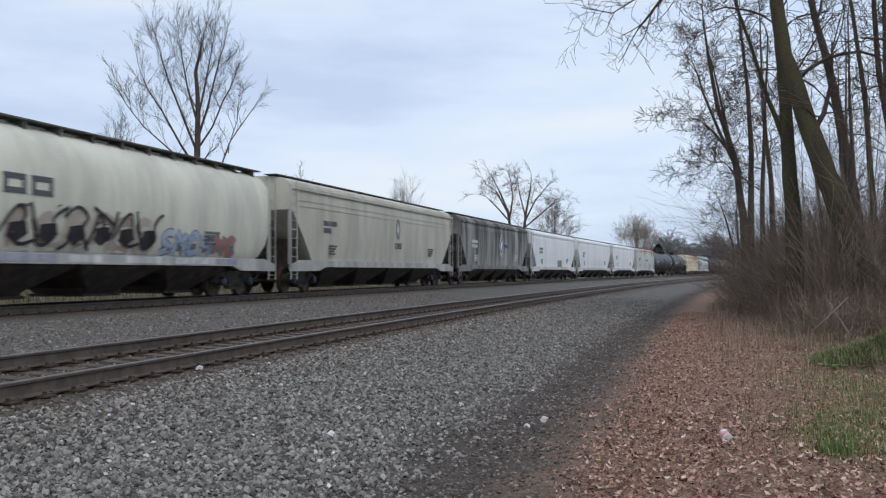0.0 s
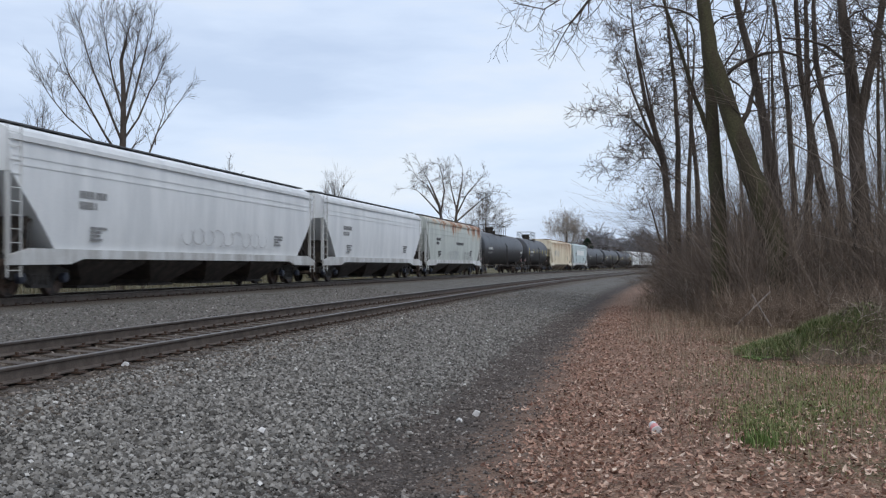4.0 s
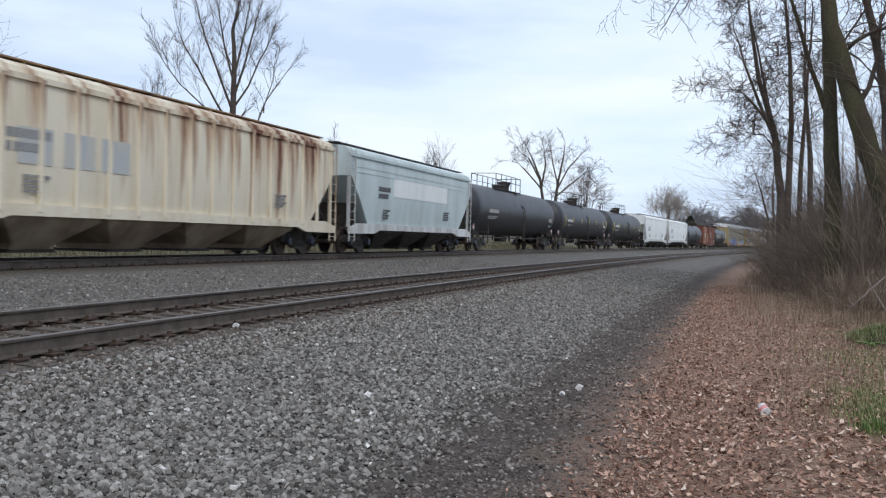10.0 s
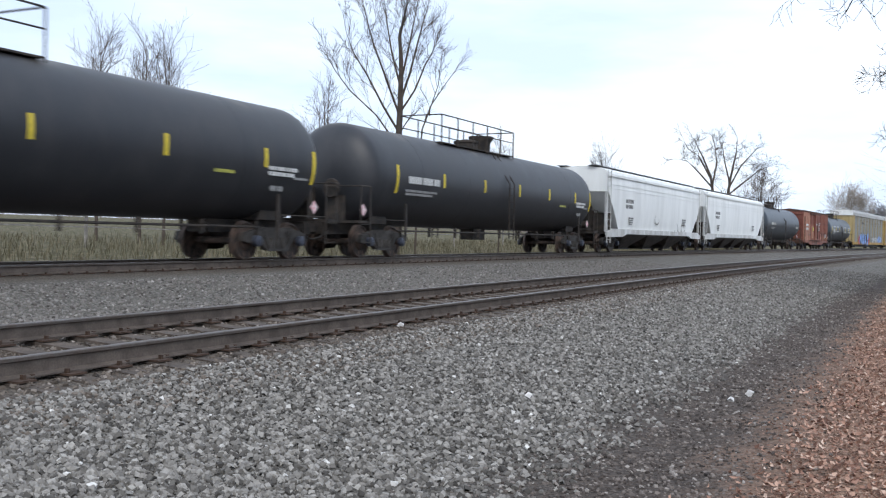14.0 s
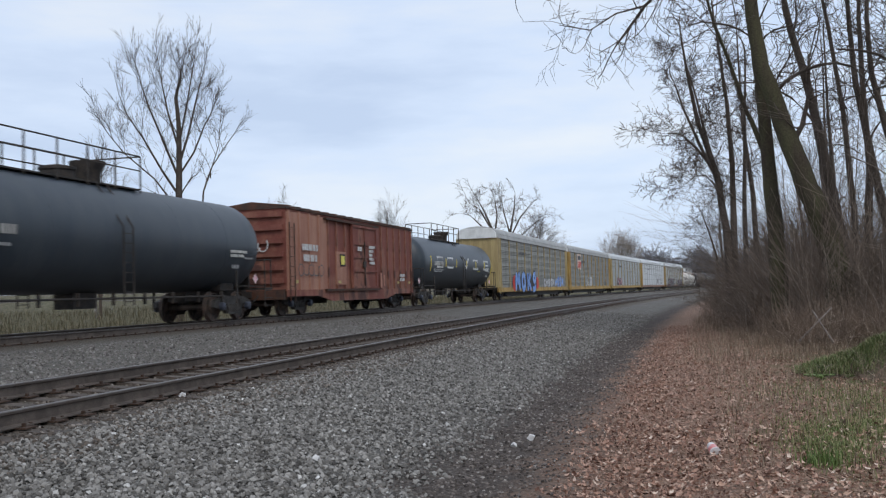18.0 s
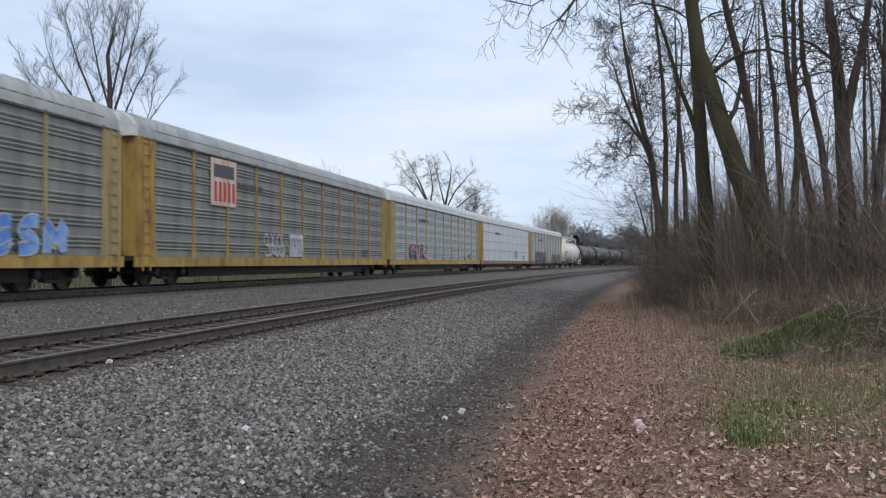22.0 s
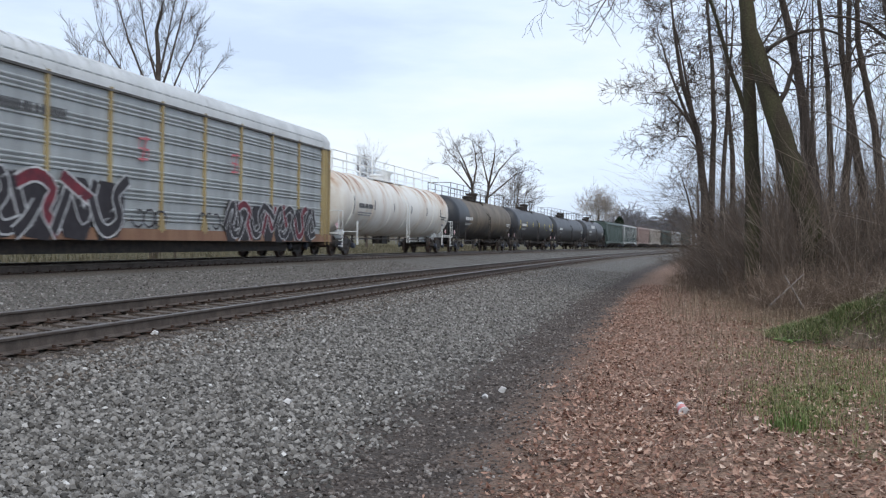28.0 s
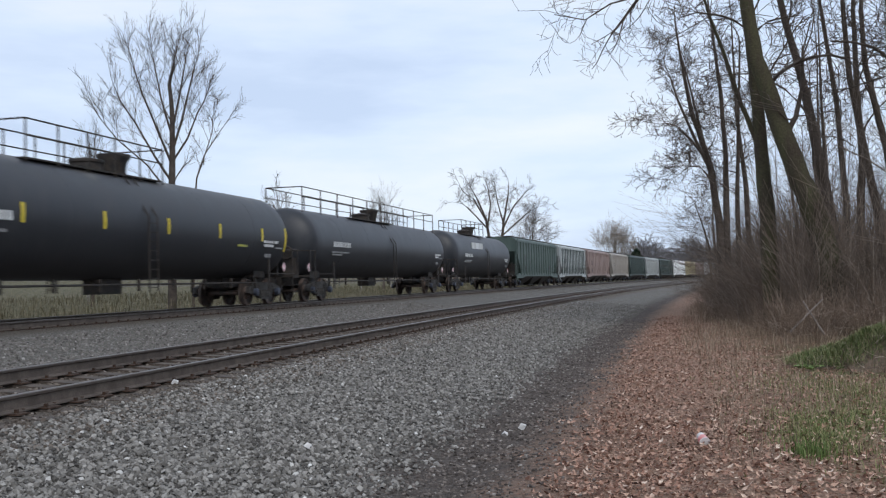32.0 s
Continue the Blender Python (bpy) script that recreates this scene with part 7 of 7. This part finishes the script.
def build_thicket():
    rng = random.Random(70)

    def edge(az):
        """The distance at which the brush begins, along a bearing."""
        return 25 + max(0, 6 - az) * 3.0 - max(0, az - 10) * .55 + 3.5 * noise.noise((az * .9, 3, 7))

    low, mid, high = shrub_models(700, 7, 1.0, 13, .007, 5, .45, lift=-.01, wander=.17), shrub_models(720, 6, 2.2, 11, .010, 6, .14, wander=.12), shrub_models(740, 6, 4.6, 4, .022, 4, .12, 2, .02, .08)
    tan = island_material("thicket_stem", ((0.0, (0.13, 0.094, 0.07)), (0.55, (0.225, 0.163, 0.122)), (0.9, (0.33, 0.25, 0.19)), (1.0, (0.50, 0.41, 0.325))), 0.95)
    places = []
    for _ in range(430):
        az = 1.6 + 18.6 * rng.random() ** .9
        d = edge(az) - 1.5 + 9 * rng.random() ** 1.3
        q = foot(d, az)
        fade = min(1, .35 + .16 * (az - 1.6))
        places.append((rng.randrange(7), q.x, q.y, ground_at(q.x, q.y), rng.uniform(0, 6.283), rng.uniform(.8, 1.3), rng.uniform(.5, 1.15) * fade))
    tagged(spread_copies("thicket", low, places, tan), "tangled brown thicket of bare arching shrubs", "thicket", kind="stuff")
    brown = island_material("brush_stem", ((0.0, (0.12, 0.092, 0.072)), (0.6, (0.21, 0.16, 0.125)), (0.93, (0.29, 0.23, 0.185)), (1.0, (0.46, 0.39, 0.32))), 0.95)
    places = []
    for k in range(380):
        az = 1.5 + 19.5 * rng.random() if k < 330 else rng.uniform(2.0, 5.5)
        d = edge(az) + 2 + 22 * rng.random()
        q = foot(d, az)
        fade = min(1.45, .5 + .24 * (az - 1.5))
        places.append((rng.randrange(6), q.x, q.y, level(q.x), rng.uniform(0, 6.283), rng.uniform(.9, 1.5), rng.uniform(.6, 1.15) * fade))
    tagged(spread_copies("brush", mid, places, brown), "dense grey-brown brush filling the wood's edge", "brush", kind="stuff")
    places = []
    for k in range(170):
        az = 2.2 + 18.9 * rng.random() if k < 140 else rng.uniform(2.2, 5.0)
        d = edge(az) + 4 + 26 * rng.random()
        q = foot(d, az)
        fade = min(1.1, .5 + .18 * (az - 2.2))
        places.append((rng.randrange(6), q.x, q.y, level(q.x), rng.uniform(0, 6.283), rng.uniform(.8, 1.4), rng.choice((.55, .75, .95, 1.35)) * rng.uniform(.85, 1.15) * fade))
    tagged(spread_copies("saplings", high, places, material("sapling_bark", (0.20, 0.162, 0.135), 0.95, 0, 0.4, 4, 30, 0, 0.01, (0.135, 0.108, 0.09), spec=0.2)), "crowded thin saplings among the trunks", "saplings", kind="stuff")
    stick = tagged(new("dead_branches"), "two pale dead branches crossed in the thicket", "branch")
    q = foot(22.5, 6.75)
    stick.matrix_basis = pose(q.x, q.y, ground_at(q.x, q.y))
    for a, b in (((-.35, 0, .25), (.35, .1, .95)), ((.33, -.05, .2), (-.05, .15, .9))):
        part("branch", Geo().tube(a, b, .022, .014, 6), PALE_TWIG, stick)
    # dead grass at the thicket's foot
    v, f = [], []
    for i in range(560):
        az = 1.4 + 18.5 * rng.random()
        d = 22 + max(0, 6 - az) * 3.0 - max(0, az - 10) * .5 + 4.5 * noise.noise((az * .9, 3, 7)) + rng.uniform(-3.5, 6)
        q = foot(d, az)
        tall = rng.uniform(.06, .30)
        for _ in range(24):
            a, h = rng.uniform(0, 6.283), tall * rng.uniform(.6, 1.3)
            x, y = q.x + rng.gauss(0, .16), q.y + rng.gauss(0, .16)
            z, c, s = ground_at(x, y), math.cos(a), math.sin(a)
            b = h * rng.uniform(.1, .9)
            k = len(v)
            v += [(x - s * .004, y + c * .004, z - .02), (x + s * .004, y - c * .004, z - .02), (x + c * b * .35 + s * .003, y + s * b * .35 - c * .003, z + h * .6), (x + c * b * .35 - s * .003, y + s * b * .35 + c * .003, z + h * .6), (x + c * b, y + s * b, z + h * .8)]
            f += [(k, k + 1, k + 2, k + 3), (k + 3, k + 2, k + 4)]
    tagged(new("dead_grass", quick("dead_grass", v, f, island_material("dead_grass_blade", ((0.0, (0.12, 0.085, 0.062)), (0.6, (0.23, 0.165, 0.117)), (1.0, (0.38, 0.30, 0.21))), 0.9))), "matted tan dead grass at the thicket's foot", "grass", kind="stuff")


def build_mound():
    cx, cy, rx, ry, top = 3.75, 17.2, 1.75, 1.2, 0.74
    green = island_material("mound_grass_blade", ((0.0, (0.085, 0.108, 0.038)), (0.5, (0.16, 0.195, 0.07)), (0.8, (0.24, 0.245, 0.115)), (1.0, (0.38, 0.32, 0.20))), 0.7)
    soil = material("mound_soil", (0.17, 0.115, 0.08), 0.95, 0, 0.5, 14, 40, 0.9, 0.03, (0.08, 0.066, 0.04))
    mound = tagged(new("grassy_mound"), "low mound overgrown with green grass and brown vines", "mound")
    mound.matrix_basis = pose(cx, cy, 0)

    def rise(x, y):
        q = (x / rx) ** 2 + (y / ry) ** 2
        return top * math.exp(-1.9 * q) * (1 + .45 * noise.noise((x * 1.3, y * 1.6, 4))) + .05 * noise.noise((x * 3, y * 3, 6)) + ground_at(cx + x, cy + y)

    v, f, n, rings = [], [], 36, 14
    for k in range(rings + 1):
        q = 1.5 * k / rings
        for i in range(n):
            a = 6.2832 * i / n
            x, y = rx * q * math.cos(a), ry * q * math.sin(a)
            v.append((x, y, rise(x, y) - .03 - .4 * max(0, q - .95)))
    for k in range(rings):
        f += [(k * n + i, k * n + (i + 1) % n, (k + 1) * n + (i + 1) % n, (k + 1) * n + i) for i in range(n)]
    me = quick("earth", v, f, soil)
    me.shade_smooth()
    part("earth", me, None, mound)
    rng = random.Random(80)
    bv, bf = [], []
    for _ in range(34000):
        q, a = 1.2 * math.sqrt(rng.random()), rng.uniform(0, 6.283)
        x, y = rx * q * math.cos(a), ry * q * math.sin(a)
        if x > .1 + 1.5 * max(0, y) + rng.gauss(0, .45) or y < -.75 + .35 * noise.noise((x * 1.7, 1, 3)) + rng.gauss(0, .2) or rng.random() < (q - .75) * 1.5 + .5 * noise.noise((x * 2.2, y * 2.2, 9)):
            continue
        z = rise(x, y) - .02
        h, w, t = rng.uniform(.04, .17), rng.uniform(.003, .006), rng.uniform(0, 6.283)
        dx, dy, b = math.cos(t), math.sin(t), rng.uniform(.04, .2)
        k = len(bv)
        bv += [(x - dy * w, y + dx * w, z), (x + dy * w, y - dx * w, z), (x + dx * b * .4 + dy * w * .7, y + dy * b * .4 - dx * w * .7, z + h * .7), (x + dx * b * .4 - dy * w * .7, y + dy * b * .4 + dx * w * .7, z + h * .7), (x + dx * b, y + dy * b, z + h * .8)]
        bf += [(k, k + 1, k + 2, k + 3), (k + 3, k + 2, k + 4)]
    part("grass", quick("grass", bv, bf, green), None, mound, "olive-green grass blades")
    vines = Wood(81)
    for _ in range(1900):
        x, y = rng.gauss(1.3, .8), rng.gauss(-.45, .6)
        if x < -.6:
            x, y = rng.uniform(-1.9, 1), rng.uniform(-1.5, -.6)
        p = Vector((x, y, rise(x, y)))
        vines.grow(p, Vector((rng.gauss(0, 1), rng.gauss(0, 1), rng.uniform(.2, 1.4))).normalized(), rng.uniform(.2, .6), .006, 1, -.16, 2, .22, .7, .003)
    part("vine", vines.mesh("vine", island_material("dry_vine", ((0.0, (0.08, 0.058, 0.044)), (0.6, (0.20, 0.15, 0.115)), (0.9, (0.40, 0.33, 0.26)), (1.0, (0.58, 0.50, 0.42))))), None, mound, "tangled dry vines")
    leaf = island_material("broad_leaf", ((0.0, (0.07, 0.13, 0.03)), (1.0, (0.20, 0.27, 0.09))), 0.5)
    for k in range(9):
        g = Geo()
        for _ in range(7):
            a, s = rng.uniform(0, 6.28), rng.uniform(.07, .13)
            c, d = math.cos(a), math.sin(a)
            g.add([(0, 0, .03), (c * s * .5 - d * s * .3, d * s * .5 + c * s * .3, .08), (c * s, d * s, .07), (c * s * .5 + d * s * .3, d * s * .5 - c * s * .3, .08)], [(0, 1, 2, 3)])
        x, y = cx - 1.85 + rng.uniform(-.25, .5), cy - .9 + rng.uniform(-.4, .3)
        tagged(part("weed_plant", g, leaf, None, "", at=pose(x, y, ground_at(x, y))), "broad-leaved green weed at the mound's foot", "weed", "weeds by the mound")


def build_field():
    wood = material("weathered_fence_wood", (0.30, 0.275, 0.245), 0.95, 0, 0.4, 4, 30, 0.4, 0.01, (0.17, 0.155, 0.14))
    fence = tagged(new("field_fence"), "weathered two-rail wooden fence along the field", "fence")
    me = Geo().box(-.045, .045, -.045, .045, -.3, 1.3).mesh("post", wood)
    rail_me = Geo().box(-.02, .02, 0, 7.6, -.025, .025).mesh("fence_rail", wood)
    rng = random.Random(90)
    y = -4.0
    while y < 150:
        x = -27.5 + far_course(y)
        z = level(-27.5) + .05
        part("post", me, None, fence, at=pose(x, y, z, rng.uniform(-2, 2), rng.uniform(-2, 2)))
        for lift in (.75, 1.2):
            part("fence_rail", rail_me, None, fence, at=pose(x + .08, y - .05, z + lift + rng.uniform(-.04, .04), rng.uniform(-.8, .8), 0, -far_heading(y)))
        y += 7.5
    scrub = Wood(91)
    for _ in range(500):
        y = rng.uniform(0, 170)
        p = Vector((rng.uniform(-60, -30) + far_course(y), y, .35))
        scrub.grow(p, Vector((rng.gauss(0, .3), rng.gauss(0, .3), 1)).normalized(), rng.uniform(.5, 1.4), .012, 1, .02, 4, .2, .7, .006)
    tagged(new("field_scrub", scrub.mesh("field_scrub", PALE_TWIG)), "scattered brown weeds in the field", "weeds", kind="stuff")


def build_hedge():
    rng = random.Random(95)
    hedge = Wood(96)
    for _ in range(1500):
        az, d = rng.uniform(-62, -7), rng.uniform(120, 230)
        p = foot(d, az, 0.6 + .004 * d)
        hedge.grow(p, Vector((rng.gauss(0, .3), rng.gauss(0, .3), 1)).normalized(), rng.uniform(1.2, 3.0), .05, 1, .03, 5, .2, .7, .03)
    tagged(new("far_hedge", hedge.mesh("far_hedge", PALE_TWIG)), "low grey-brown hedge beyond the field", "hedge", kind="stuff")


def build_pale_stones():
    chalk = material("pale_quartz_stone", (0.70, 0.68, 0.66), 0.8, 0, 0.25, 14, 60, 0.3, 0.004, (0.52, 0.50, 0.48))
    for k, (x, y, size) in enumerate(((-1.68, 10.5, .07), (-6.46, 11.6, .075), (-3.36, 8.5, .06), (-1.8, 10.1, .05))):
        turn = Euler((.3 * k, .5, .9 * k)).to_matrix()
        g = Geo().add([tuple(turn @ (Vector(p) * size)) for p in STONE], [(0, 3, 2, 1)] + CUBE)
        tagged(part("pale_stone", g, chalk, at=pose(x, y, ground_at(x, y) + size * .4)), "pale angular stone lying on the ballast", "stone", "pale stones")


def build_cup():
    white = material("white_paper_cup", (0.72, 0.68, 0.67), 0.6, 0, 0.2, 12, 60, 0.1, 0.002)
    red = material("faded_red_print", (0.62, 0.18, 0.17), 0.6, 0, 0.2, 12, 60, 0.1, 0.002, (0.66, 0.4, 0.38))
    cup = tagged(new("paper_cup"), "crumpled white and red paper cup on the leaves", "cup")
    cup.matrix_basis = pose(.19, 9.22, ground_at(.19, 9.22) + .045, 112, 12, 24)
    part("body", Geo().lathe([(-.06, .034), (-.058, .037), (.055, .048), (.06, .046), (.045, .044), (-.05, .033)], 16, "z"), white, cup, smooth=True)
    part("printed_band", Geo().lathe([(-.01, .0425), (-.01, .0435), (.05, .0495), (.05, .048)], 16, "z"), red, cup, smooth=True)
    part("rim", Geo().lathe([(.055, .047), (.058, .0515), (.064, .0515), (.066, .047)], 16, "z"), white, cup, smooth=True)


build_edge_trees()
build_back_trees()
build_thicket()
build_mound()
build_field()
build_hedge()
build_pale_stones()
build_cup()


# ---- movement ----
def run(t):
    """How far the train has come, in metres."""
    return 18.9426 * t - 0.02242 * t * t


def on_line(s):
    return pose(FAR_MID + far_course(s), s, FAR_TOP, 0, 0, -far_heading(s))


def motions():
    for ob, s in CARS:
        walk(ob, [(t, on_line(s - run(t))) for t in range(0, 33)])
    # the wheels turn as the train rolls; all wheelsets of one position share one roll
    for side in (-0.9, 0.9):
        mine = [w for w in WHEELSETS if abs(w.location.y - side) < 0.1]
        walk(mine[0], [(i / FPS, pose(0, side, 0.465, math.degrees(run(i / FPS) / 0.465) % 360)) for i in range(32 * FPS + 1)])
        keys = mine[0].animation_data
        for w in mine[1:]:
            w.rotation_mode = "QUATERNION"
            w.animation_data_create()
            w.animation_data.action = keys.action
            w.animation_data.action_slot = keys.action_slot


motions()
